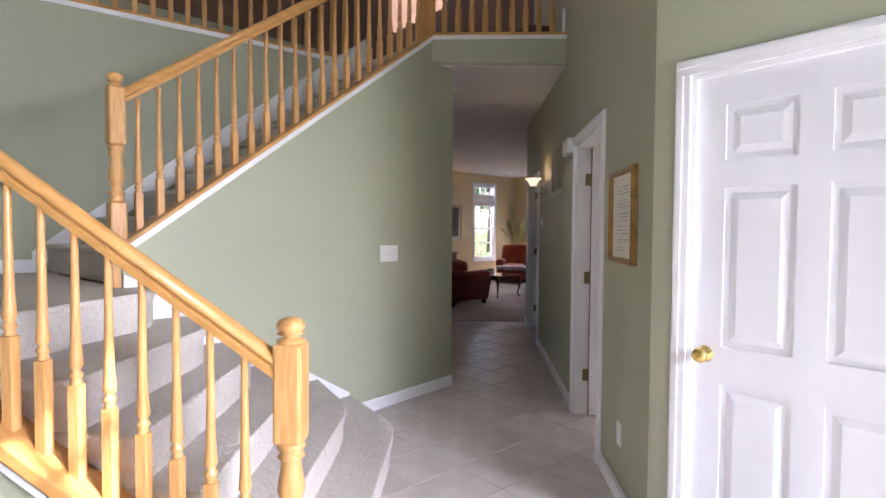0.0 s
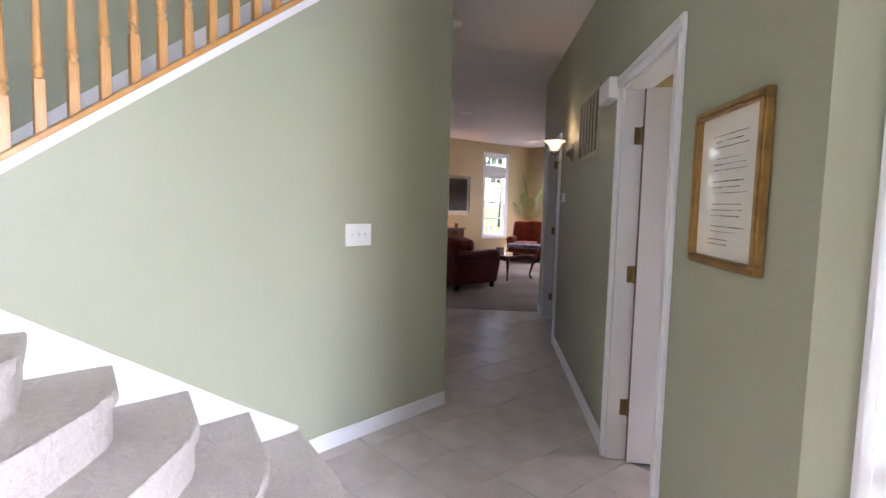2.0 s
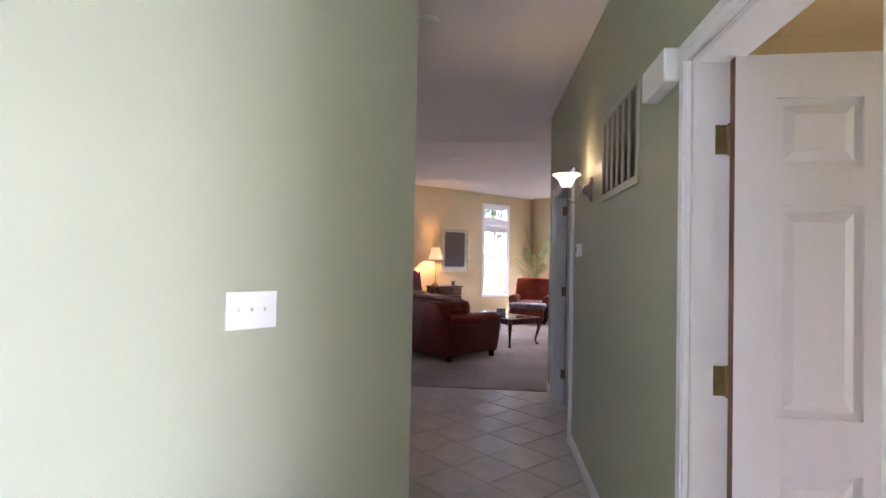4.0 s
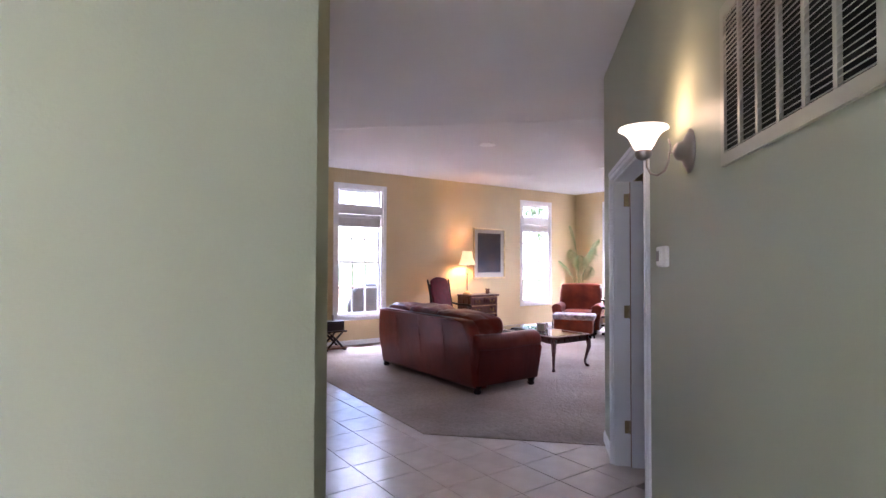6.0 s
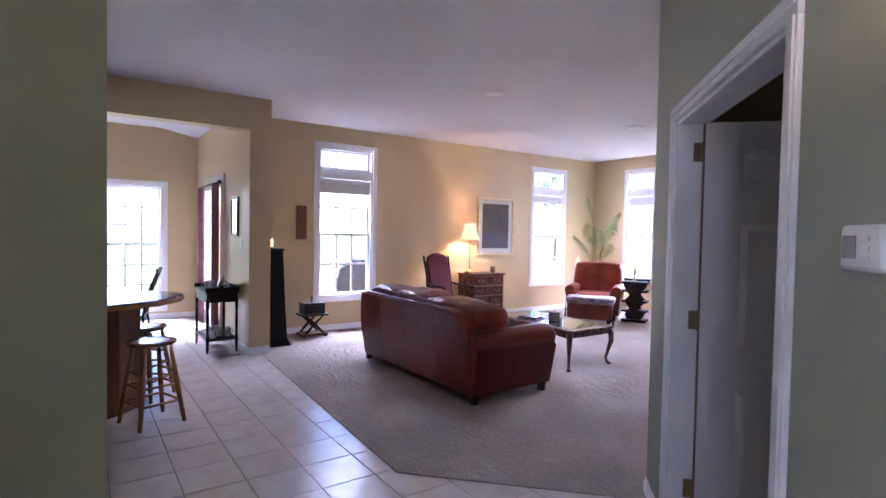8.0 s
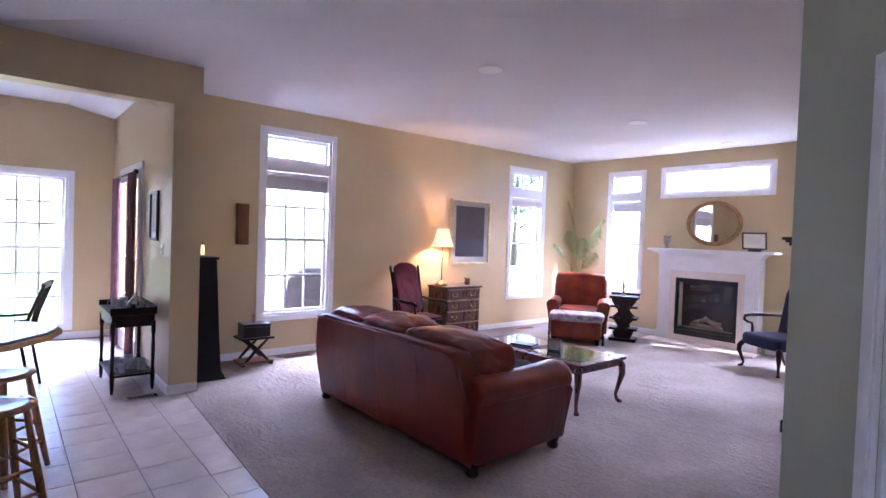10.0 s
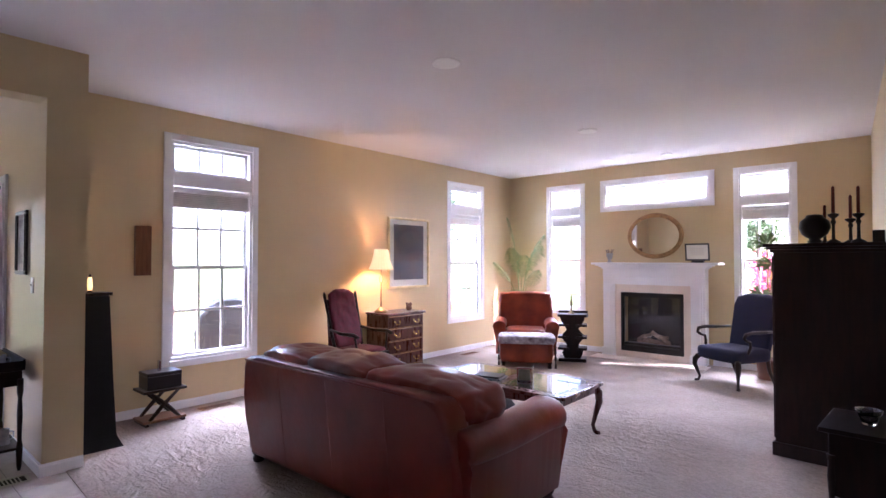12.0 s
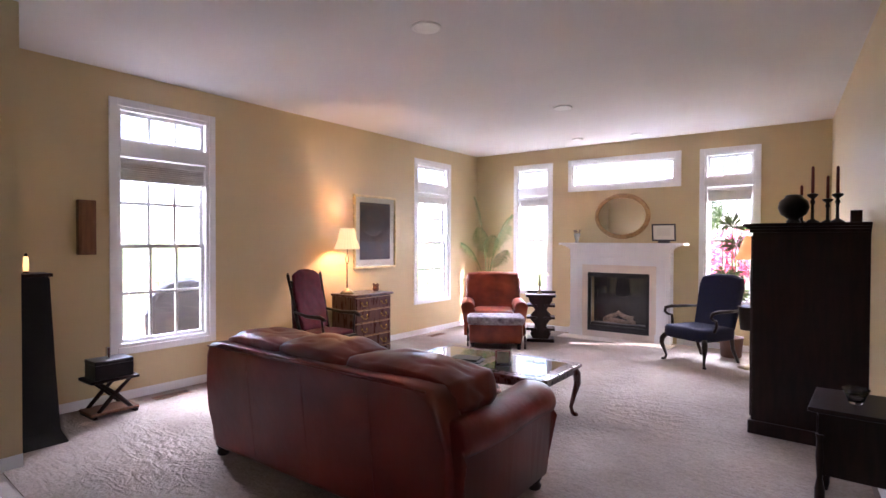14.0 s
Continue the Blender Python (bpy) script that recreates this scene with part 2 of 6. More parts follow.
def side(bm, pts, y0, y1, m=None, bevel=0.0):
    """A prism over an outline in x and z, from y0 to y1."""
    n = len(pts)
    a = [bm.verts.new((p[0], y0, p[1])) for p in pts]
    b = [bm.verts.new((p[0], y1, p[1])) for p in pts]
    fs = [bm.faces.new(a), bm.faces.new(b[::-1])]
    for i in range(n):
        fs.append(bm.faces.new((a[i], b[i], b[(i + 1) % n], a[(i + 1) % n])))
    vs = a + b
    if bevel:
        es = list({e for f in fs[:2] for e in f.edges})
        r = bmesh.ops.bevel(bm, geom=es, offset=bevel, segments=3, profile=0.5, affect="EDGES")
        vs = [v for v in vs if v.is_valid] + [v for f in r["faces"] for v in f.verts]
    bmesh.ops.recalc_face_normals(bm, faces=bm.faces[:])
    if m is not None:
        bmesh.ops.transform(bm, matrix=m, verts=list(set(vs)))
    return vs


def lathe(bm, prof, seg=16, m=None, sx=1.0, sy=1.0):
    """prof: (radius, z) from the bottom up."""
    rings = []
    for r, z in prof:
        rings.append([bm.verts.new((r * sx * math.cos(2 * math.pi * k / seg), r * sy * math.sin(2 * math.pi * k / seg), z)) for k in range(seg)])
    for a, b in zip(rings, rings[1:]):
        for k in range(seg):
            f = bm.faces.new((a[k], a[(k + 1) % seg], b[(k + 1) % seg], b[k]))
            f.smooth = True
    bm.faces.new(rings[0][::-1])
    bm.faces.new(rings[-1])
    vs = [v for r in rings for v in r]
    if m is not None:
        bmesh.ops.transform(bm, matrix=m, verts=vs)
    return vs


def tube(bm, pts, r, seg=8):
    """A round bar through points; r may be a list."""
    pts = [Vector(p) for p in pts]
    rs = r if isinstance(r, (list, tuple)) else [r] * len(pts)
    rings = []
    up = None
    for i, p in enumerate(pts):
        d = (pts[min(i + 1, len(pts) - 1)] - pts[max(i - 1, 0)]).normalized()
        if up is None:
            up = Vector((0, 0, 1)) if abs(d.z) < 0.9 else Vector((1, 0, 0))
        a = d.cross(up).normalized()
        b = d.cross(a).normalized()
        up = -b if b.dot(up) < 0 else b
        up = a.cross(d).normalized()
        rings.append([bm.verts.new(p + rs[i] * (math.cos(2 * math.pi * k / seg) * a + math.sin(2 * math.pi * k / seg) * up)) for k in range(seg)])
    for a, b in zip(rings, rings[1:]):
        for k in range(seg):
            f = bm.faces.new((a[k], a[(k + 1) % seg], b[(k + 1) % seg], b[k]))
            f.smooth = True
    bm.faces.new(rings[0][::-1])
    bm.faces.new(rings[-1])
    bmesh.ops.recalc_face_normals(bm, faces=bm.faces[:])


def cushion(bm, lo, hi, puff=0.35, m=None, seg=7, sag=0.0, seed=0):
    """A stuffed block with soft, rounded faces."""
    c = [(a + b) / 2 for a, b in zip(lo, hi)]
    h = [(b - a) / 2 for a, b in zip(lo, hi)]
    tmp = bmesh.new()
    bmesh.ops.create_cube(tmp, size=2)
    bmesh.ops.subdivide_edges(tmp, edges=tmp.edges[:], cuts=seg, use_grid_fill=True)
    for v in tmp.verts:
        u = v.co.copy()
        s = Vector([math.copysign(abs(t) ** 1, t) for t in u])
        nrm = (abs(u.x) ** 4 + abs(u.y) ** 4 + abs(u.z) ** 4) ** 0.25
        r = s / nrm
        q = s.lerp(r, puff + 0.35)
        k = 1 + 0.02 * noise.noise(Vector((u.x * 2 + seed, u.y * 2, u.z * 2)))
        v.co = Vector((c[0] + q.x * h[0] * k, c[1] + q.y * h[1] * k, c[2] + q.z * h[2] * k))
        if sag and u.z > 0:
            v.co.z -= sag * (1 - u.x * u.x) * (1 - u.y * u.y)
    me = bpy.data.meshes.new("tmp")
    tmp.to_mesh(me)
    tmp.free()
    n0 = len(bm.verts)
    f0 = len(bm.faces)
    bm.from_mesh(me)
    bpy.data.meshes.remove(me)
    bm.verts.ensure_lookup_table()
    bm.faces.ensure_lookup_table()
    vs = bm.verts[n0:]
    for f in bm.faces[f0:]:
        f.smooth = True
    if m is not None:
        bmesh.ops.transform(bm, matrix=m, verts=vs)
    return vs


def part(name, bm, material, parent=None, label="", kind=""):
    me = bpy.data.meshes.new(name)
    bmesh.ops.recalc_face_normals(bm, faces=bm.faces[:])
    bm.to_mesh(me)
    bm.free()
    me.materials.append(material)
    ob = new(name, me)
    ob.parent = parent
    if label or kind:
        tagged(ob, label, "", "", kind)
    return ob


def thing(name, m, label, category, group=""):
    e = new(name)
    e.matrix_world = m
    e.empty_display_size = 0.1
    return tagged(e, label, category, group)


def setting(name, bm, material, label="", m=None):
    ob = part(name, bm, material, None, label, "structure")
    if m is not None:
        ob.matrix_world = m
    return ob


def shape(fn, *a, **k):
    bm = bmesh.new()
    fn(bm, *a, **k)
    return bm


def at(x, y, z=0.0, turn=0.0):
    return Matrix.Translation((x, y, z)) @ Matrix.Rotation(radians(turn), 4, "Z")


def wall_mesh(bm, x0, x1, y0, y1, z0, z1, holes):
    """A wall along x with openings (xa, xb, za, zb) cut through it."""
    xs = sorted({x0, x1, *[h[0] for h in holes], *[h[1] for h in holes]})
    for a, b in zip(xs, xs[1:]):
        hs = sorted([h for h in holes if h[0] < (a + b) / 2 < h[1]], key=lambda h: h[2])
        z = z0
        for h in hs:
            if h[2] > z + 1e-4:
                box(bm, (a, y0, z), (b, y1, h[2]))
            z = h[3]
        if z < z1 - 1e-4:
            box(bm, (a, y0, z), (b, y1, z1))

# ---- setting: floors, walls, ceilings ----
def opening_trim(name, m, x0, x1, z1, w=0.07, y=0.0, deep=0.13, label="white moulded door casing", jamb=True):
    """Casing round a doorway: the opening is x0..x1, up to z1; the room side is y = 0 and the wall goes back to -deep."""
    bm = bmesh.new()
    for a, b in ((x0 - w, x0), (x1, x1 + w)):
        box(bm, (a, y, 0), (b, y + 0.018, z1), bevel=0.004)
        box(bm, (a + 0.012, y + 0.018, 0), (b - 0.03, y + 0.024, z1))
    box(bm, (x0 - w, y, z1), (x1 + w, y + 0.018, z1 + w), bevel=0.004)
    box(bm, (x0 - w + 0.012, y + 0.018, z1 + 0.03), (x1 + w - 0.012, y + 0.024, z1 + w - 0.012))
    if jamb:
        box(bm, (x0, -deep, 0), (x0 + 0.018, 0, z1))
        box(bm, (x1 - 0.018, -deep, 0), (x1, 0, z1))
        box(bm, (x0 + 0.018, -deep, z1 - 0.018), (x1 - 0.018, 0, z1))
    return setting(name, bm, WHITE, label, m)


def baseboard(m, runs, h=0.09, t=0.014):
    bm = bmesh.new()
    for a, b in runs:
        box(bm, (a, 0.001, 0), (b, t, h - 0.015))
        box(bm, (a, 0.001, h - 0.015), (b, t * 0.55, h))
    return setting("baseboard", bm, WHITE, "white painted baseboard", m)


def hab(a, b):
    return ((a - b) / S2, (a + b) / S2)


# slab under everything, and the carpet
CARP = [(-7.8, 7.55), (-6.79, 7.55), (-6.76, 7.44), (-3.148, 7.26), (-2.085, 8.285), (-2.18, 8.7), (-2.52, 14.65), (-7.8, 14.65)]
setting("floor", shape(prism, [(-10.25, 2.4), (-1.6, 2.4), (-1.6, 0), hab(-1, -3.2), hab(6.6, -3.2), hab(6.6, 3.0), hab(6.6, 7.6), (-2.0, 15), (-7.9, 15), (-7.9, 7.4), (-10.25, 7.4)], -0.15, -0.006), GROUT, "grey grout bed under the tiles")
setting("floor_carpet", shape(prism, CARP, -0.005, 0.008), CARPET, "beige cut-pile carpet of the living room")

# living room walls
M_LW, M_LN = frame_at(-7.8, 7.55, 0, 1), frame_at(-7.8, 14.65, 1, 0)
W_OPEN = [(0.99, 1.88, 0.50, 2.74), (5.34, 6.18, 0.56, 2.74)]
N_OPEN = [(0.84, 1.44, 0.66, 2.75), (1.85, 3.45, 2.38, 2.76), (3.83, 4.45, 0.66, 2.75)]
bm = bmesh.new()
wall_mesh(bm, 0, 7.26, 0, 0.16, -0.1, 3.2, W_OPEN)
setting("wall_west", bm, TAN, "tan painted living room wall", M_LW)
bm = bmesh.new()
wall_mesh(bm, 0, 5.6, 0, 0.16, -0.1, 3.2, N_OPEN)
setting("wall_north", bm, TAN, "tan painted wall with the fireplace", M_LN)
M_LE = frame_at(-2.52, 14.65, 0.0679, -0.9977)
setting("wall_east", shape(box, (-0.1, 0, -0.1), (6.36, 0.14, 3.2)), TAN, "tan painted living room wall", M_LE)
bm = bmesh.new()
wall_mesh(bm, 0, 3.35, -0.25, 0, -0.1, 3.4, [(1.345, 2.615, 0.01, 2.185)])
setting("wall_nook_end", bm, TAN, "tan painted wall end beside the breakfast nook", frame_at(-6.78, 7.30, -1, 0))
# nook
M_NW, M_NE = frame_at(-10.1, 2.4, 0, 1), frame_at(-6.78, 7.30, -1, 0)
setting("beam", shape(box, (-6.99, 2.4, 2.67), (-6.78, 7.30, 3.2)), TAN, "tan dropped header over the nook opening")
bm = bmesh.new()
wall_mesh(bm, 0, 5.0, 0, 0.16, -0.1, 3.6, [(1.6, 2.42, 0.19, 2.18), (3.55, 4.38, 0.19, 2.18)])
setting("wall_nook", bm, TAN, "tan painted nook wall", M_NW)
setting("wall_nook_south", shape(box, (-10.26, 2.25, -0.1), (-1.78, 2.4, 3.6)), TAN, "tan painted kitchen wall")
setting("wall_kitchen_east", shape(box, (-1.90, 2.4, -0.1), (-1.77, 5.1, 3.2)), GREEN, "sage green painted kitchen wall")
setting("wall_kitchen", shape(box, (-1.64, 5.06, -0.1), (-1.50, 5.68, 2.89)), GREEN, "sage green painted wall end beside the closet")
bm = bmesh.new()
prism(bm, [(-10.3, 7.5), (-6.9, 7.5), (-6.9, 6.75), (-10.3, 6.75)], [2.97, 2.97, 3.12, 3.12], [3.6, 3.6, 3.6, 3.6])
prism(bm, [(-10.3, 6.75), (-6.9, 6.75), (-6.9, 2.3), (-10.3, 2.3)], 3.12, 3.6)
setting("ceiling_nook", bm, CEIL, "white coved nook ceiling")
# main ceiling: a little lower towards the foyer
bm = bmesh.new()
A1 = hab(7.6, 9.0)
prism(bm, [(-6.99, 5.80), A1, (-2.0, 14.9), (-8.0, 14.9), (-8.0, 7.5), (-6.99, 7.5)], 3.05, 3.25)
SL = [(-1.50, 5.0), (-0.45, 5.0), (-0.43, 4.93), (0.29, 5.84), hab(4.55, 3.95), A1, (-6.99, 5.80), (-6.99, 2.3), (-1.76, 2.3), (-1.76, 5.0)]
SZ = [2.80 + 0.0463 * ((y - x) / S2 - 3.6) for x, y in SL]
prism(bm, SL, SZ, [z + 0.14 for z in SZ])
setting("ceiling", bm, CEIL, "flat white painted ceiling")

# hall right wall
bm = bmesh.new()
wall_mesh(bm, 0.0, 5.94, -0.13, 0, -0.1, 6.0, [(0.93, 1.77, -0.02, 2.035), (4.24, 5.45, -0.02, 2.05)])
setting("wall_hall", bm, GREEN, "sage green painted hall wall", M_R)
opening_trim("door_2", M_R, 0.93, 1.77, 2.035)
opening_trim("door_3", M_R, 4.24, 5.45, 2.05)
setting("wall_hall_end", shape(prism, [(-2.156, 8.366), (-2.064, 8.276), (-1.96, 8.42), (-2.0, 8.6), (-2.12, 8.55)], -0.1, 3.2), GREEN, "sage green painted wall end")
baseboard(M_R, [(0.01, 0.855), (1.845, 4.165), (5.525, 5.94)])
# rooms behind the two doorways
for u0, u1, w in ((0.45, 3.2, 2.4), (3.3, 5.9, 1.9)):
    bm = bmesh.new()
    wall_mesh(bm, u0, u1, -w - 0.1, -w, 0, 2.75, [(0.55, 1.65, 0.8, 2.1)] if u0 < 1 else [])
    box(bm, (u0 - 0.06, -w, 0), (u0, -0.135, 2.75))
    box(bm, (u1, -w, 0), (u1 + 0.06, -0.135, 2.75))
    box(bm, (u0, -w, 2.70), (u1, -0.135, 2.8))
    setting("wall_side_room", bm, TAN, "tan painted walls of a side room", M_R)

# door wall of the foyer
M_D = frame_at(2.005, 4.126, 1, 0)
bm = bmesh.new()
wall_mesh(bm, 0.0, 2.6, 0, 0.13, -0.1, 6.0, [(0.155, 0.975, -0.02, 2.01)])
setting("wall_closet", bm, GREEN, "sage green painted foyer wall", M_D)
M_D2 = frame_at(2.005, 4.126, 1, 0) @ Matrix.Diagonal((1, -1, 1, 1))
opening_trim("door_1", M_D2, 0.155, 0.975, 2.01, w=0.062)
setting("wall_closet_back", shape(box, (0, 0.72, 0), (2.6, 0.78, 2.6)), WHITE, "white closet back wall", M_D)
# foyer shell; its unseen front windows are sized for the light they let in
bm = bmesh.new()
wall_mesh(bm, -0.45, 6.3, -2.75, -2.6, -0.1, 6.0, [(2.1, 3.0, 0.0, 2.1), (3.5, 4.6, 0.35, 2.2), (1.9, 3.6, 3.1, 4.7)])
setting("wall_front", bm, GREEN, "sage green painted front wall of the foyer", M_H)
# Unseen side openings, added to let sun and skylight onto the stairs.
M_FS = frame_at(*hab(6.3, -2.75), -1, 1)
bm = bmesh.new()
wall_mesh(bm, 0, 2.95, -0.15, 0, -0.1, 6.0, [(1.75, 2.2, 3.9, 4.8), (0.3, 2.2, 0.8, 2.1)])
setting("wall_foyer_side", bm, GREEN, "sage green painted foyer side wall", M_FS)
bm = bmesh.new()
for k in range(4):
    x = 1.75 + 0.45 * k / 3
    box(bm, (x - 0.014, -0.09, 3.9), (x + 0.014, -0.06, 4.8))
for k in range(6):
    x = 0.3 + 1.9 * k / 5
    box(bm, (x - 0.014, -0.09, 0.8), (x + 0.014, -0.06, 2.1))
for k in range(4):
    z = 0.8 + 1.3 * k / 3
    box(bm, (0.3, -0.092, z - 0.014), (2.2, -0.058, z + 0.014))
for k in range(4):
    z = 3.9 + 0.9 * k / 3
    box(bm, (1.75, -0.092, z - 0.014), (2.2, -0.058, z + 0.014))
setting("added_window", bm, WHITE, "white muntin grid of the unseen, added foyer side window", M_FS)
setting("wall_stair_side", shape(prism, [hab(-0.45, -2.75), hab(-0.32, -2.75), hab(-0.32, 1.9), hab(-0.45, 1.9)], -0.1, 6.0), GREEN, "sage green painted wall behind the stair landing")
setting("ceiling_foyer", shape(prism, [hab(-3.0, -3), hab(6.6, -3), hab(6.6, 5.6), hab(-3.0, 7.5)], 5.6, 5.75), CEIL, "white foyer ceiling")
bm = bmesh.new()
box(bm, (2.06, -2.70, 0), (2.96, -2.66, 2.08))
setting("door_4", bm, WHITE, "white front door", M_H)
bm = bmesh.new()
for x0, x1, z0, z1, nx, nz in ((3.5, 4.6, 0.35, 2.2, 3, 4), (1.9, 3.6, 3.1, 4.7, 4, 4)):
    for k in range(nx + 1):
        x = x0 + (x1 - x0) * k / nx
        box(bm, (x - 0.014, -2.69, z0), (x + 0.014, -2.66, z1))
    for k in range(nz + 1):
        z = z0 + (z1 - z0) * k / nz
        box(bm, (x0, -2.692, z - 0.014), (x1, -2.658, z + 0.014))
setting("window_1", bm, WHITE, "white muntin grid of the unseen foyer windows", M_H)

# the wall under the upper flight, with a sloping top
def zt(s):
    return 3.015 - 0.774 * (s - 0.286)


setting("wall_stair", shape(side, [(0, -0.1), (2.52, -0.1), (2.52, zt(2.52) - 0.03), (0.286, zt(0.286) - 0.03), (0.286, 2.985), (0, 2.985)], -0.12, 0), GREEN, "sage green wall under the upper stair flight", M_W)
bm = bmesh.new()
wall_mesh(bm, 0.0, 1.11, -0.12, 0, -0.1, 2.9, [(0.12, 0.96, -0.02, 2.03)])
M_C = frame_at(-0.39, 5.18, -1, 0) @ Matrix.Diagonal((1, -1, 1, 1))
setting("wall_hall_left", bm, GREEN, "sage green wall with the closet door", M_C)
opening_trim("door_5", M_C, 0.12, 0.96, 2.03)
# header over the hall mouth, edge of the upper floor
HL, HR = Vector((-0.36, 4.89)), Vector((0.36, 5.80))
setting("wall_header", shape(prism, [HL, HR, HR + Vector((-0.12, 0.07)), HL + Vector((-0.12, 0.07))], [2.81, 2.825, 2.825, 2.81], [3.005, 3.045, 3.045, 3.005]), GREEN, "sage green header over the hall mouth")
bm = bmesh.new()
d = (HR - HL).normalized()
n2 = Vector((d.y, -d.x))
o0, o1 = HL + n2 * 0.02, HR + n2 * 0.02
prism(bm, [o0, o1, HR - n2 * 0.02, HL - n2 * 0.02], [2.995, 3.035, 3.035, 2.995], [3.025, 3.065, 3.065, 3.025])
setting("trim", bm, WHITE, "white edge trim of the upper floor")
bm = bmesh.new()
o0, o1 = HL + n2 * 0.03, HR + n2 * 0.03
prism(bm, [o0, o1, HR - n2 * 0.09, HL - n2 * 0.09], [3.026, 3.066, 3.066, 3.026], [3.046, 3.086, 3.086, 3.046])
setting("trim", bm, OAKD, "oak nosing of the upper floor")
# far wall of the stairwell and the gallery above
PF = -1.25
setting("wall_stairwell", shape(box, (-0.08, PF - 0.12, 0), (4.4, PF, 2.97)), GREEN, "sage green stairwell wall", M_S)
setting("trim", shape(box, (-0.08, PF - 0.12, 2.97), (4.4, PF + 0.015, 3.005)), WHITE, "white edge trim of the gallery", M_S)
baseboard(M_S @ Matrix.Translation((0, PF, 1.076)), [(2.72, 4.3)])
setting("floor_upper", shape(prism, [(-0.37, 4.89), (-0.40, 5.17), (-4.5, 5.17), (-4.5, 0.2), (-1.84, 0.2), (-1.38, 4.82)], 2.95, 3.0), STAIRC, "upper floor carpet")
setting("wall_upper", shape(prism, [(-3.0, 0.3), (-3.1, 0.3), (-3.1, 7.9), (0.9, 7.9), (0.9, 7.8), (-3.0, 7.8)], 3.0, 5.6), UPPER, "brown papered wall of the upper floor")
setting("wall_upper_hall", shape(prism, [(0.36, 5.80), (0.46, 5.72), (0.95, 7.9), (0.85, 7.9)], 2.9, 5.6), GREEN, "sage green wall of the upper hall")

# white stair trim and oak boards
bm = bmesh.new()
side(bm, [(0.286, zt(0.286) - 0.03), (2.52, zt(2.52) - 0.03), (2.52, zt(2.52)), (0.286, zt(0.286))], -0.125, 0.018)
side(bm, [(0.286, zt(0.286) - 0.042), (2.52, zt(2.52) - 0.042), (2.52, zt(2.52) - 0.03), (0.286, zt(0.286) - 0.03)], 0.001, 0.010)
setting("trim", bm, WHITE, "white moulding under the upper stringer", M_W)
bm = bmesh.new()
side(bm, [(0.286, zt(0.286)), (2.50, zt(2.50)), (2.50, zt(2.50) + 0.028), (0.286, zt(0.286) + 0.028)], -0.125, 0.026, bevel=0.006)
setting("trim", bm, OAKD, "golden oak shoe board of the upper flight", M_W)
bm = bmesh.new()
side(bm, [(1.12, 0.0), (1.12, 0.20), (1.43, 0.405), (2.34, 1.045), (2.52, 1.15), (2.52, 0.0)], 0.001, 0.014)
side(bm, [(1.12, 0.188), (1.12, 0.20), (1.43, 0.405), (2.34, 1.045), (2.52, 1.15), (2.52, 1.138), (2.34, 1.03), (1.43, 0.39)], 0.014, 0.02)
setting("trim", bm, WHITE, "white stair skirt board on the wall", M_W)
baseboard(M_W, [(0.0, 1.12)])
baseboard(M_C, [(0.0, 0.045), (1.035, 1.105)])
baseboard(frame_at(-1.5, 5.68, 0, -1), [(0.0, 0.6)])

# ---- stairs ----
NOSE = [(3.14, 3.09, 2.43), (2.90, 2.845, 2.22), (2.70, 2.60, 2.15), (2.50, 2.39, 2.0), (2.30, 2.24, 1.78), (1.89, 2.00, 1.70)]
stair = thing("staircase", I4, "carpeted lower stair flight with flared beige steps against the green wall", "staircase")
for i, (a0, at_, bt) in enumerate(NOSE):
    z0, z1 = 0.18 * i, 0.18 * (i + 1)
    sw = (1.127, 1.395, 1.669, 1.950, 2.206, 2.388)[i]
    wp = M_W @ Vector((sw, 0.016, 0))
    we = M_W @ Vector((2.53, 0.016, 0))
    tip = Vector(hab(at_, bt))
    wpv = Vector((wp.x, wp.y))
    pre = tip.lerp(Vector(hab(a0, 0.84)), 0.12)
    mid = tip.lerp(wpv, 0.16)
    rnd = (pre + mid + tip * 2) / 4
    pts = [hab(a0, 0.84), pre, rnd, mid, wpv, Vector((we.x, we.y)), hab(0.76, 2.6) if i == 5 else hab(1.5, 2.0), hab(0.76, 0.84)]
    if i == 5:
        pts[6:6] = [(we.x - 0.13, we.y - 0.01), M_W @ Vector((2.53, -1.24, 0))]
        pts = [(p[0], p[1]) for p in pts]
    bm = bmesh.new()
    prism(bm, pts, z0, z1 - 0.03)
    c = Vector(hab(1.9, 1.4))
    top = [Vector((p[0], p[1])) + ((Vector((p[0], p[1])) - c).normalized() * 0.022 if 0 <= k <= 4 else Vector((0, 0))) for k, p in enumerate(pts)]
    prism(bm, [tuple(p) for p in top], z1 - 0.045, z1, bevel=0.018)
    part("tread", bm, STAIRC, stair)
bm = bmesh.new()
prism(bm, [hab(0.76, 0.84), (-0.044, 2.54), (-1.25, 2.40), (-1.60, 2.43), (-1.74, 1.0), (-0.95, 0.25)], 0.9, 1.076)
part("landing", bm, STAIRC, stair)
up = thing("staircase", M_W, "carpeted upper stair flight behind an oak balustrade", "staircase")
for i in range(10):
    s1 = 2.50 - 0.259 * i
    z1 = 1.08 + 0.193 * (i + 1)
    bm = bmesh.new()
    box(bm, (0.0 if i == 9 else s1 - 0.30, PF - max(0, 0.32 - 0.065 * i), z1 - 0.19 - (0.19 if i else 0)), (s1, -0.127, z1 - 0.03))
    box(bm, (0.0 if i == 9 else s1 - 0.30, PF - max(0, 0.32 - 0.065 * i), z1 - 0.035), (s1 + 0.025, -0.127, z1), bevel=0.012)
    part("tread", bm, STAIRC, up)
bm = bmesh.new()
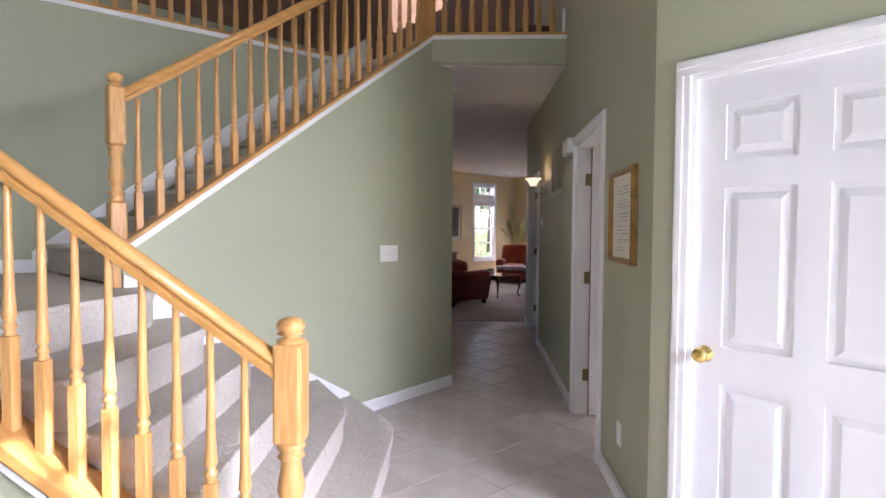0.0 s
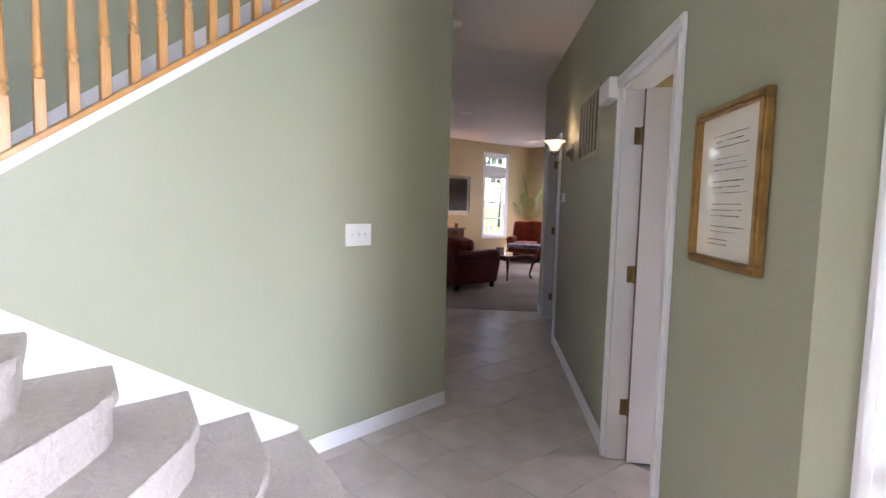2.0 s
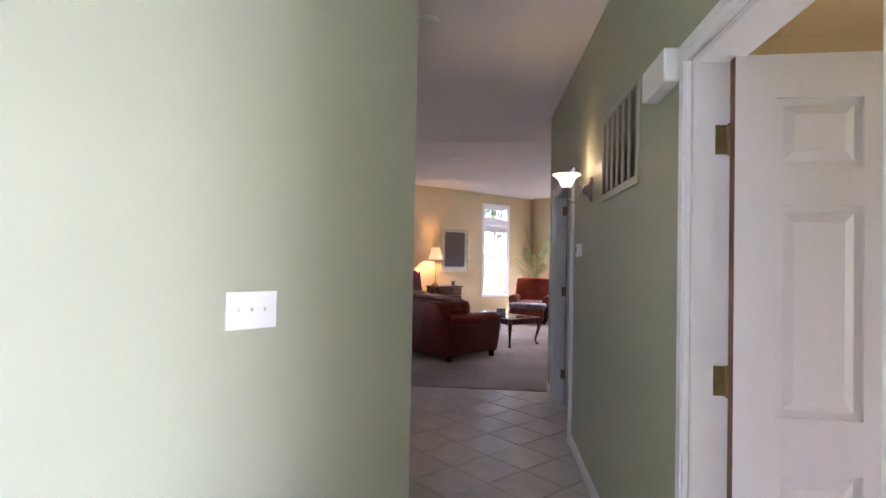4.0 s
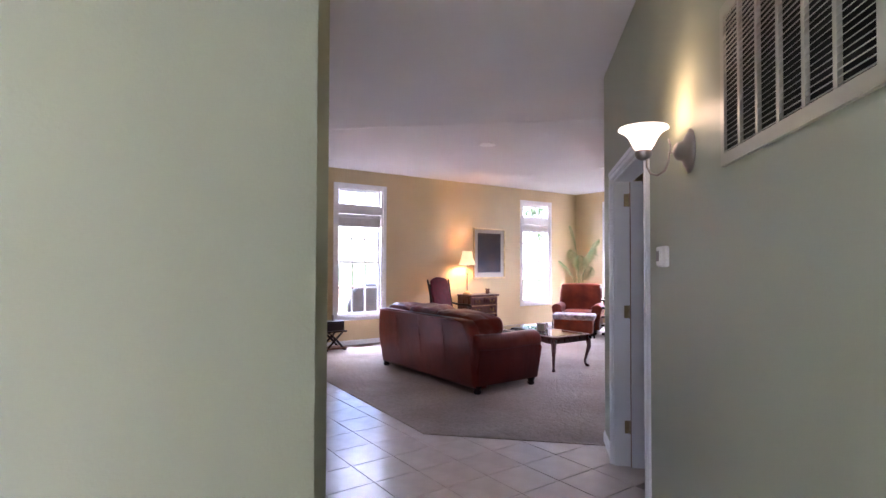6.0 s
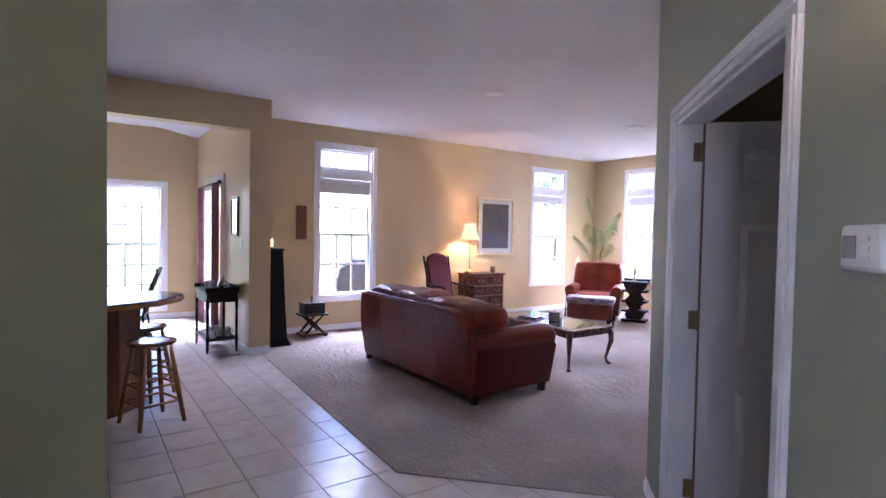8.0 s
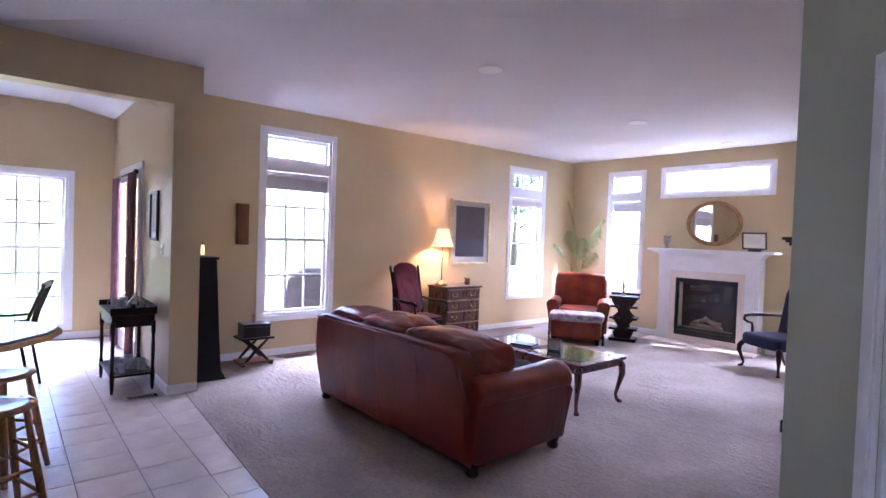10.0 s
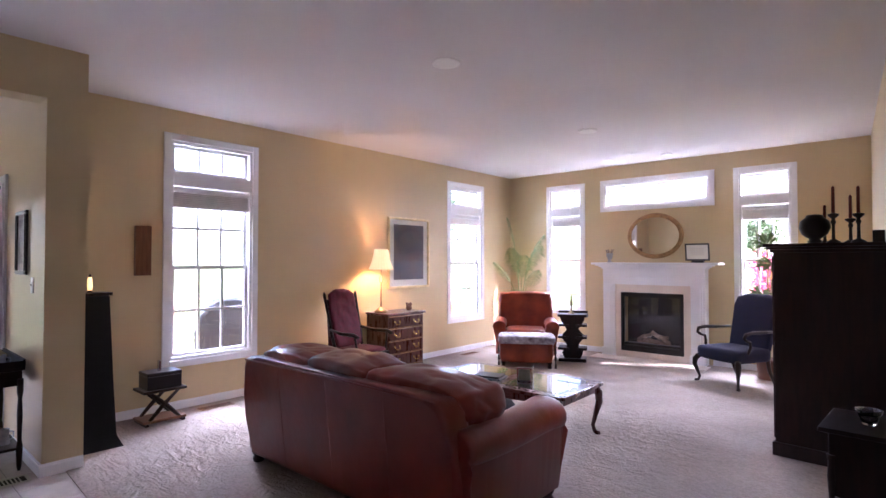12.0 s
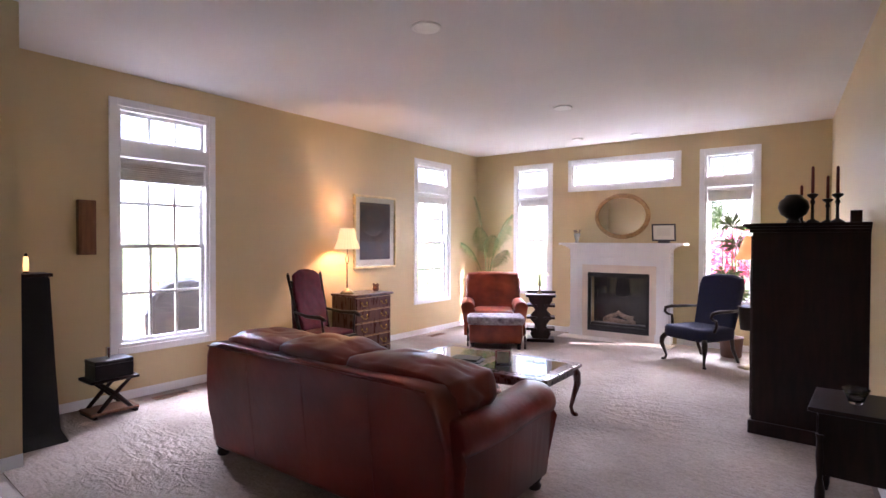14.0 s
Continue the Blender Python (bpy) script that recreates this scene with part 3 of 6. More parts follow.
side(bm, [(2.75, 1.08), (2.75, 1.22), (2.52, 1.42), (0.15, 3.25), (0.15, 3.0)], PF + 0.001, PF + 0.016)
setting("trim", bm, WHITE, "white stair skirt board on the stairwell wall", M_S)

# stringer wall and oak cap of the lower flight's open side
def cz(a):
    return 0.80 - 0.69 * (a - 2.07)


bm = bmesh.new()
side(bm, [(0.76, -0.1), (3.10, -0.1), (3.10, 0.06), (0.76, cz(0.76) - 0.06)], 0.72, 0.82)
setting("wall_stringer", bm, GREEN, "sage green wall under the open stair stringer", M_H)
bm = bmesh.new()
side(bm, [(0.76, cz(0.76) - 0.085), (3.10, 0.0), (3.10, 0.025), (0.76, cz(0.76) - 0.055)], 0.702, 0.72)
setting("trim", bm, WHITE, "white moulding under the oak stringer cap", M_H)
bm = bmesh.new()
side(bm, [(0.76, cz(0.76) - 0.055), (3.12, 0.03), (3.12, 0.09), (0.76, cz(0.76))], 0.69, 0.838, bevel=0.008)
setting("trim", bm, OAKD, "golden oak stringer cap with a small knot", M_H)


def baluster(h, base=0.24):
    """Turned oak baluster of height h above its foot."""
    bm = bmesh.new()
    box(bm, (-0.018, -0.018, -0.05), (0.018, 0.018, base), bevel=0.003)
    b = base
    lathe(bm, [(0.0114, b - 0.004), (0.0185, b + 0.006), (0.0132, b + 0.014), (0.0198, b + 0.026), (0.0198, b + 0.032), (0.0132, b + 0.04),
               (0.0141, b + 0.05), (0.0202, b + 0.058), (0.0194, b + 0.072), (0.0154, b + 0.12), (0.0128, b + 0.25), (0.0106, h - 0.06), (0.0114, h + 0.02)], 10)
    return bm


def newel(h, r=0.045, b0=0.30, b1=0.59, b2=0.93):
    """Turned newel post with a flattened ball top; b0 ends the base block, b1 to b2 is the block under the handrail."""
    bm = bmesh.new()
    box(bm, (-r, -r, 0), (r, r, h * b0), bevel=0.009)
    g = b1 - b0
    lathe(bm, [(r * o, h * (b0 + g * f)) for o, f in ((.8, -.01), (.98, .04), (.66, .09), (.96, .14), (.96, .18), (.6, .22), (.68, .28), (.95, .42), (.90, .52), (.70, .70),
                                                      (.66, .78), (.96, .83), (.72, .88), (.98, .94), (.8, 1.01))], 20)
    box(bm, (-r, -r, h * b1), (r, r, h * b2), bevel=0.011)
    g = 1 - b2
    lathe(bm, [(r * o, h * (b2 + g * f)) for o, f in ((.9, -.02), (.98, .0), (.98, .10), (.66, .15), (.52, .22), (.56, .28), (.9, .33), (.92, .38), (.70, .43), (.93, .56), (.97, .70), (.78, .87), (.3, .99))], 20)
    return bm


def handrail(bm, p, q, m=None):
    """A moulded rail from p to q."""
    p, q = Vector(p), Vector(q)
    d = (q - p)
    u = d.normalized()
    sd = u.cross(Vector((0, 0, 1))).normalized()
    w = sd.cross(u)
    prof = [(-0.028, -0.03), (0.028, -0.03), (0.028, -0.012), (0.020, -0.006), (0.031, 0.008), (0.031, 0.018), (0.020, 0.030), (0, 0.034), (-0.020, 0.030), (-0.031, 0.018), (-0.031, 0.008), (-0.020, -0.006), (-0.028, -0.012)]
    a = [bm.verts.new(p + sd * x + w * z) for x, z in prof]
    b = [bm.verts.new(q + sd * x + w * z) for x, z in prof]
    bm.faces.new(a)
    bm.faces.new(b[::-1])
    for i in range(len(prof)):
        bm.faces.new((a[i], a[(i + 1) % len(prof)], b[(i + 1) % len(prof)], b[i])).smooth = 3 < i < 10
    bmesh.ops.recalc_face_normals(bm, faces=bm.faces[:])


def mesh_of(bm, name, material):
    me = bpy.data.meshes.new(name)
    bmesh.ops.recalc_face_normals(bm, faces=bm.faces[:])
    bm.to_mesh(me)
    bm.free()
    me.materials.append(material)
    return me


def put(name, me, parent, m):
    ob = new(name, me)
    ob.parent = parent
    ob.matrix_basis = m
    return ob


low = thing("balustrade", M_H, "golden oak balustrade with turned balusters on the lower flight", "balustrade")
rz = lambda a: 0.985 + 0.70 * (2.96 - a)
bal = mesh_of(baluster(0.80, 0.30), "baluster", OAK)
for k in range(18):
    a = 2.884 - 0.107 * k
    put("baluster", bal, low, Matrix.Translation((a, 0.77, cz(a) - 0.005)))
part("handrail", shape(handrail, (3.0, 0.785, rz(3.0)), (1.05, 0.785, rz(1.05))), OAKD, low)
put("newel_post", mesh_of(newel(1.12, 0.045, 0.42, 0.655), "newel_post", OAK), low, Matrix.Translation((3.02, 0.795, 0.0)))
put("newel_post", mesh_of(newel(1.3), "newel_post", OAK), low, Matrix.Translation((1.0, 0.78, 1.06)))

upb = thing("balustrade", M_W, "golden oak balustrade with turned balusters on the upper flight", "balustrade")
urz = lambda s: 2.075 + 0.774 * (2.494 - s)
bal2 = mesh_of(baluster(0.68, 0.20), "baluster", OAK)
for k in range(21):
    s = 2.425 - 0.1025 * k
    put("baluster", bal2, upb, Matrix.Translation((s, -0.055, zt(s) + 0.02)))
part("handrail", shape(handrail, (2.50, -0.055, urz(2.50)), (0.30, -0.055, urz(0.30))), OAKD, upb)
put("newel_post", mesh_of(newel(1.12, 0.038, 0.40, 0.665), "newel_post", OAK), upb, Matrix.Translation((2.525, -0.055, 1.075)))
put("newel_post", mesh_of(newel(1.25, 0.05, 0.40, 0.66, 0.92), "newel_post", OAK), upb, Matrix.Translation((0.27, -0.055, 3.0)))

gal = thing("balustrade", M_S, "golden oak gallery balustrade above the stairwell", "balustrade")
bal3 = mesh_of(baluster(0.86, 0.22), "baluster", OAK)
for k in range(28):
    put("baluster", bal3, gal, Matrix.Translation((3.6 - 0.125 * k, PF - 0.06, 3.03)))
part("handrail", shape(handrail, (3.7, PF - 0.06, 3.90), (0.15, PF - 0.06, 3.90)), OAKD, gal)
part("shoe_rail", shape(box, (0.1, PF - 0.12, 3.006), (3.9, PF + 0.01, 3.03)), OAKD, gal)
hb = thing("balustrade", I4, "golden oak balustrade on the header over the hall", "balustrade")
for k in range(1, 10):
    p = HL.lerp(HR, k / 10) - n2 * 0.03
    put("baluster", bal3, hb, Matrix.Translation((p.x, p.y, 3.046 + 0.004 * k)))
p, q = HL - n2 * 0.03, HR - n2 * 0.03
part("handrail", shape(handrail, (p.x, p.y, 3.90), (q.x, q.y, 3.94)), OAKD, hb)
part("newel_half_post", shape(box, (q.x - 0.02, q.y - 0.02, 3.086), (q.x + 0.005, q.y + 0.02, 3.30)), WHITE, hb)


# ---- doors and windows ----
def panel_door(name, m, w, h, label, t=0.035, material=None, knob=None):
    """A six-panel door; its hinge edge is x = 0."""
    material = material or DOORW
    door = thing(name, m, label, "door")
    bm = bmesh.new()
    st, mid = 0.115 * w / 0.81, 0.10
    rows = [(0.24, 0.80), (0.955, 1.58), (1.69, 1.90)]
    pw = (w - 2 * st - mid) / 2
    cols = [(st, st + pw), (st + pw + mid, w - st)]
    holes = [(a, b, z0 * h / 2.03, z1 * h / 2.03) for a, b in cols for z0, z1 in rows]
    wall_mesh(bm, 0, w, -t / 2, t / 2, 0.008, h, holes)
    part("frame", bm, material, door)
    for a, b, z0, z1 in holes:
        bm = bmesh.new()
        box(bm, (a, -t / 2 + 0.010, z0), (b, t / 2 - 0.010, z1))
        for sgn in (-1, 1):
            y0, y1 = sgn * (t / 2 - 0.010), sgn * (t / 2 - 0.001)
            v = [bm.verts.new(c) for c in ((a + 0.022, y0, z0 + 0.022), (b - 0.022, y0, z0 + 0.022), (b - 0.022, y0, z1 - 0.022), (a + 0.022, y0, z1 - 0.022))]
            u = [bm.verts.new(c) for c in ((a + 0.05, y1, z0 + 0.05), (b - 0.05, y1, z0 + 0.05), (b - 0.05, y1, z1 - 0.05), (a + 0.05, y1, z1 - 0.05))]
            bm.faces.new(u)
            for k in range(4):
                bm.faces.new((v[k], v[(k + 1) % 4], u[(k + 1) % 4], u[k]))
        part("panel", bm, material, door)
    if knob:
        for sgn in (-1, 1):
            bm = bmesh.new()
            lathe(bm, [(0.031, 0), (0.033, 0.004), (0.028, 0.009), (0.012, 0.012), (0.011, 0.03), (0.018, 0.036), (0.028, 0.047), (0.030, 0.056), (0.024, 0.066), (0.010, 0.070)], 20,
                  Matrix.Translation((knob[0], sgn * t / 2, knob[1])) @ Matrix.Rotation(radians(-90 * sgn), 4, "X"))
            part("knob", bm, BRASS, door, "polished brass knob")
    return door


def hinge(parent, p, m, leaf=0.032):
    bm = bmesh.new()
    box(bm, (-leaf, -0.002, -0.045), (leaf, 0.002, 0.045), bevel=0.001)
    lathe(bm, [(0.006, -0.048), (0.006, 0.048)], 8, Matrix.Translation((0, 0.004, 0)))
    ob = part("hinge", bm, ABRASS if parent is None else BRASS, parent, "brass hinge")
    ob.matrix_basis = Matrix.Translation(p) @ m
    return ob


def window(name, m, x0, x1, z0, z1, transom=None, shade=0.0, cols=3, label="", rows=2, single=False, stool=True):
    """A white sash window: x0..x1 and z0..z1 are the opening; the room side is y = 0, outdoors is +y."""
    w = thing(name, m, label, "window")
    w["kind"] = "structure"
    c = 0.068
    bm = bmesh.new()
    box(bm, (x0 - c, -0.018, z0 - c), (x0, 0, z1 + c), bevel=0.004)
    box(bm, (x1, -0.018, z0 - c), (x1 + c, 0, z1 + c), bevel=0.004)
    box(bm, (x0, -0.018, z1), (x1, 0, z1 + c), bevel=0.004)
    box(bm, (x0, -0.022, z0 - c), (x1, 0, z0), bevel=0.004)
    part("casing", bm, WHITE, w)
    bm = bmesh.new()
    f = 0.03
    box(bm, (x0, 0, z0), (x0 + f, 0.13, z1))
    box(bm, (x1 - f, 0, z0), (x1, 0.13, z1))
    box(bm, (x0 + f, 0, z0), (x1 - f, 0.13, z0 + f))
    box(bm, (x0 + f, 0, z1 - f), (x1 - f, 0.13, z1))
    if transom:
        box(bm, (x0 + f, -0.012, transom - 0.14), (x1 - f, 0.13, transom))
    part("window_frame", bm, WHITE, w)

    def sash(a, b, c0, c1, y, nx, nz, r=0.035):
        bm = bmesh.new()
        box(bm, (a, y, c0), (a + r, y + 0.03, c1))
        box(bm, (b - r, y, c0), (b, y + 0.03, c1))
        box(bm, (a + r, y, c0), (b - r, y + 0.03, c0 + r))
        box(bm, (a + r, y, c1 - r), (b - r, y + 0.03, c1))
        for k in range(1, nx):
            x = a + r + (b - a - 2 * r) * k / nx
            box(bm, (x - 0.013, y + 0.006, c0 + r), (x + 0.013, y + 0.024, c1 - r))
        for k in range(1, nz):
            z = c0 + r + (c1 - c0 - 2 * r) * k / nz
            box(bm, (a + r, y + 0.005, z - 0.013), (b - r, y + 0.025, z + 0.013))
        s = part("sash", bm, WHITE, w)
        g = part("pane", shape(box, (a + r, y + 0.0135, c0 + r), (b - r, y + 0.0165, c1 - r)), GLASS, s, "clear glass pane")
        g.visible_shadow = False
    top = z1 - f
    if transom:
        sash(x0 + f, x1 - f, transom + 0.002, top, 0.06, cols, 1)
        top = transom - 0.142
    if single:
        sash(x0 + f, x1 - f, z0 + f, top, 0.06, cols, rows)
    elif top > z0 + 0.5:
        mid = z0 + f + (top - z0 - f) * 0.52
        sash(x0 + f, x1 - f, z0 + f, mid + 0.02, 0.045, cols, rows)
        sash(x0 + f, x1 - f, mid - 0.015, top, 0.08, cols, rows)
    if shade:
        bm = bmesh.new()
        box(bm, (x0 + f + 0.008, 0.038, top - shade), (x1 - f - 0.008, 0.042, top - 0.05))
        part("headrail", shape(box, (x0 + f + 0.004, 0.002, top - 0.062), (x1 - f - 0.004, 0.042, top - 0.014), bevel=0.003), WHITE, w, "white blind headrail")
        n = max(3, int(shade / 0.026))
        for k in range(n):
            z = top - 0.068 - k * (shade - 0.06) / n
            box(bm, (x0 + f + 0.006, 0.002 + 0.006 * (k % 2), z - 0.012), (x1 - f - 0.006, 0.032 + 0.004 * (k % 2), z))
        part("blind", bm, BLIND, w, "cream blind drawn up under the mid rail")
    return w


window("window_2", M_LW, 0.99, 1.88, 0.50, 2.74, 2.42, 0.22, 3, "white sash window with a transom and a gathered blind")
window("window_3", M_LW, 5.34, 6.18, 0.56, 2.74, 2.42, 0.16, 3, "white sash window with a transom beside the corner palm")
window("window_4", M_LN, 0.84, 1.44, 0.66, 2.75, 2.42, 0.18, 2, "narrow white sash window beside the fireplace", rows=2)
window("window_5", M_LN, 1.85, 3.45, 2.38, 2.76, None, 0, 6, "wide low transom window above the mirror", rows=1, single=True)
window("window_6", M_LN, 3.83, 4.45, 0.66, 2.75, 2.42, 0.20, 3, "narrow white sash window behind the blue chair", rows=1)
window("window_7", M_NW, 3.55, 4.38, 0.19, 2.18, None, 0, 3, "tall white sash window of the breakfast nook", rows=3)
window("window_8", M_NW, 1.6, 2.42, 0.19, 2.18, None, 0, 3, "tall white sash window of the breakfast nook", rows=3)
baseboard(frame_at(-7.8, 7.55, 0, 1) @ Matrix.Diagonal((1, -1, 1, 1)), [(0, 7.1)])
baseboard(frame_at(-7.8, 14.65, 1, 0) @ Matrix.Diagonal((1, -1, 1, 1)), [(0, 1.88), (3.48, 5.28)])
baseboard(frame_at(-2.52, 14.65, 0.0679, -0.9977) @ Matrix.Diagonal((1, -1, 1, 1)), [(0, 6.3)])
baseboard(frame_at(-10.1, 2.4, 0, 1) @ Matrix.Diagonal((1, -1, 1, 1)), [(0, 4.9)])
baseboard(frame_at(-6.78, 7.55, 0, -1), [(0.0, 0.265)])
baseboard(frame_at(-6.78, 7.30, -1, 0), [(0.0, 0.95)])

# ---- things in the foyer and hall ----
d1 = panel_door("closet_door", frame_at(2.98, 4.166, -1, 0) @ Matrix.Translation((0.0, 0, 0)), 0.815, 2.005, "closed white six-panel closet door with a polished brass knob", knob=(0.758, 0.905))
part("latch_plate", shape(box, (0.8145, -0.024, 0.87), (0.8185, 0.012, 0.95)), ABRASS, d1, "small brass latch plate")
d2 = panel_door("open_door", M_R @ Matrix.Translation((1.722, -0.102, 0)) @ Matrix.Rotation(radians(-93), 4, "Z"), 0.80, 2.02, "white six-panel door standing open into a side room")
d3 = panel_door("open_door", M_R @ Matrix.Translation((5.402, -0.112, 0)) @ Matrix.Rotation(radians(-91), 4, "Z"), 1.02, 2.03, "white six-panel door standing open beside the sconce")
# A brown strip stands for the shaded slit between jamb and door.
for door, h in ((d2, 2.02), (d3, 2.03)):
    part("slit_shade", shape(box, (-0.0025, -0.0165, 0.01), (-0.0002, 0.0165, h - 0.002)), WALNUT, door, "brown strip standing for the shaded hinge slit")
for door, u, zs in ((d2, 1.742, (0.30, 1.04, 1.778)), (d3, 5.422, (0.278, 1.098, 1.90))):
    for z in zs:
        bm = bmesh.new()
        box(bm, (0.006, 0.0, -0.045), (0.010, 0.036, 0.045), bevel=0.001)
        lathe(bm, [(0.009, -0.048), (0.009, 0.048)], 8, Matrix.Translation((0.0, -0.006, 0)))
        box(bm, (-0.004, -0.022, -0.045), (0.008, 0.004, 0.045), bevel=0.001)
        h = part("hinge", bm, ABRASS, door, "antique brass hinge")
        h.matrix_basis = door.matrix_world.inverted() @ M_R @ Matrix.Translation((u, -0.098 if door is d2 else -0.108, z))
d5 = panel_door("closet_door", frame_at(-1.335, 5.208, 1, 0), 0.825, 2.015, "closed white six-panel closet door in the hall")
for z in (0.30, 1.15, 1.80):
    bm = bmesh.new()
    lathe(bm, [(0.008, -0.048), (0.008, 0.048)], 8, Matrix.Translation((-0.008, 0.022, z)))
    box(bm, (-0.03, 0.019, z - 0.045), (0.02, 0.023, z + 0.045))
    part("hinge", bm, BRASS, d5, "polished brass hinge")


def picture(name, m, w, h, fw, frame_mat, board, art, label, depth=0.025, art_in=0.0, glass=True):
    """A framed picture: m at its middle, hanging with its back at y = 0 and facing +y."""
    t = thing(name, m, label, "picture")
    bm = bmesh.new()
    for x0, x1, z0, z1 in ((-w / 2, w / 2, h / 2 - fw, h / 2), (-w / 2, w / 2, -h / 2, -h / 2 + fw), (-w / 2, -w / 2 + fw, -h / 2 + fw, h / 2 - fw), (w / 2 - fw, w / 2, -h / 2 + fw, h / 2 - fw)):
        box(bm, (x0, 0.002, z0), (x1, depth, z1), bevel=0.003)
        i = fw * 0.3
        box(bm, (x0 + (i if x1 - x0 < w / 2 else 0.01), depth - 0.001, z0 + (i if z1 - z0 < h / 2 and x1 - x0 > w / 2 else 0)), (x1 - (i if x1 - x0 < w / 2 else 0.01), depth + 0.007, z1 - (i if z1 - z0 < h / 2 and x1 - x0 > w / 2 else 0)), bevel=0.002)
    part("frame", bm, frame_mat, t)
    part("mat_board", shape(box, (-w / 2 + fw, 0.004, -h / 2 + fw), (w / 2 - fw, 0.009, h / 2 - fw)), board, t)
    if art:
        part("print", shape(box, (-w / 2 + fw + art_in, 0.0092, -h / 2 + fw + art_in * 1.1), (w / 2 - fw - art_in, 0.011, h / 2 - fw - art_in * 0.8)), art, t)
    if glass:
        g = part("glazing", shape(box, (-w / 2 + fw, 0.015, -h / 2 + fw), (w / 2 - fw, 0.0165, h / 2 - fw)), GLASS, t, "clear picture glass")
        g.visible_shadow = False
    return t


cert = picture("framed_certificate", M_R @ Matrix.Translation((0.43, 0, 1.466)), 0.445, 0.475, 0.027, GOLDC, mat("glazed_cream_paper", (0.78, 0.74, 0.66), 0.6, var=0.03, scale=6, coat=0.45), None, "framed cream certificate with rows of faded script in a gilt frame", glass=False)
bm = bmesh.new()
rnd = random.Random(4)
rows = [0.150, 0.133, 0.116, 0.082, 0.065, 0.048, 0.015, -0.002, -0.019, -0.052, -0.069, -0.086, -0.118, -0.133]
for i, z in enumerate(rows):
    x, end = (0.095 if i else 0.11), -0.125 + rnd.uniform(0, 0.05)
    while x > end:
        w = rnd.uniform(0.012, 0.035)
        h = rnd.choice((0.0012, 0.0019, 0.0027))
        box(bm, (max(end, x - w), 0.0095, z - h / 2 + rnd.uniform(-0.001, 0.001)), (x, 0.0102, z + h / 2))
        x -= w + 0.005
part("writing", bm, INK, cert, "rows of illegible ink script", "stuff")
bm = bmesh.new()
for z in (-0.158, -0.172):
    box(bm, (-0.02, 0.0095, z), (0.11, 0.0102, z + 0.003))
part("writing", bm, GOLDW, cert, "two pale gold lines", "stuff")


def wall_plate(name, m, w, h, label, toggles=0, category="light switch"):
    t = thing(name, m, label, category)
    part("plate", shape(box, (-w / 2, 0, -h / 2), (w / 2, 0.006, h / 2), bevel=0.002), PLASTIC, t)
    for k in range(toggles):
        x = (k - (toggles - 1) / 2) * 0.046
        bm = bmesh.new()
        box(bm, (x - 0.005, 0.006, -0.012), (x + 0.005, 0.008, 0.012))
        box(bm, (x - 0.004, 0.007, -0.002), (x + 0.004, 0.019, 0.008))
        part("toggle", bm, PLASTIC, t)
        for z in (-0.03, 0.03):
            part("screw", shape(lathe, [(0.003, 0), (0.003, 0.001)], 8, Matrix.Translation((x, 0.006, z)) @ Matrix.Rotation(radians(-90), 4, "X")), PLASTIC, t)
    return t


wall_plate("light_switch", M_W @ Matrix.Translation((0.7355, 0, 1.206)), 0.176, 0.128, "white triple light switch plate on the sage stair wall", 3)
ou = wall_plate("wall_outlet", M_R @ Matrix.Translation((0.455, 0, 0.345)), 0.075, 0.118, "white wall outlet near the floor under the certificate", 0, "outlet")
for z in (-0.025, 0.025):
    part("socket", shape(box, (-0.016, 0.006, z - 0.014), (0.016, 0.008, z + 0.014), bevel=0.002), PLASTIC, ou)
ch = thing("door_chime", M_R @ Matrix.Translation((1.99, 0, 2.055)), "small white doorbell chime box beside the door casing", "door chime")
part("cover", shape(box, (-0.13, 0, -0.058), (0.13, 0.06, 0.058), bevel=0.008), PLASTIC, ch)
th = thing("thermostat", M_R @ Matrix.Translation((3.86, 0, 1.478)), "white wall thermostat with a small grey display", "thermostat")
part("body", shape(box, (-0.075, 0, -0.045), (0.06, 0.028, 0.045), bevel=0.01), PLASTIC, th)
part("display", shape(box, (0.0, 0.028, -0.02), (0.045, 0.030, 0.024)), mat("grey_display", (0.20, 0.17, 0.17), 0.3), th)
for z in (-0.018, 0.0, 0.018):
    part("button", shape(box, (-0.045, 0.028, z - 0.005), (-0.02, 0.031, z + 0.005), bevel=0.001), PLASTIC, th)
gr = thing("return_air_grille", M_R @ Matrix.Translation((2.75, 0, 1.97)), "cream louvred return air grille high on the green wall", "air grille")
GW, GH = 0.76, 0.47
bm = bmesh.new()
for x0, x1, z0, z1 in ((-GW / 2, GW / 2, GH / 2 - 0.035, GH / 2), (-GW / 2, GW / 2, -GH / 2, -GH / 2 + 0.035), (-GW / 2, -GW / 2 + 0.03, -GH / 2, GH / 2), (GW / 2 - 0.03, GW / 2, -GH / 2, GH / 2)):
    box(bm, (x0, 0.0, z0), (x1, 0.010, z1))
part("frame", bm, GREENTR, gr)
part("backing", shape(box, (-GW / 2 + 0.02, 0.0005, -GH / 2 + 0.02), (GW / 2 - 0.02, 0.002, GH / 2 - 0.02)), VENT_SHADE, gr)
NB = 6
for k in range(1, NB):
    x = -GW / 2 + 0.03 + (GW - 0.06) * k / NB
    part("divider", shape(box, (x - 0.007, 0.002, -GH / 2 + 0.035), (x + 0.007, 0.012, GH / 2 - 0.035)), GREENTR, gr)
me = mesh_of(shape(box, (-GW / 2 + 0.03, -0.0035, -0.0008), (GW / 2 - 0.03, 0.0085, 0.0008)), "slat", GREENTR)
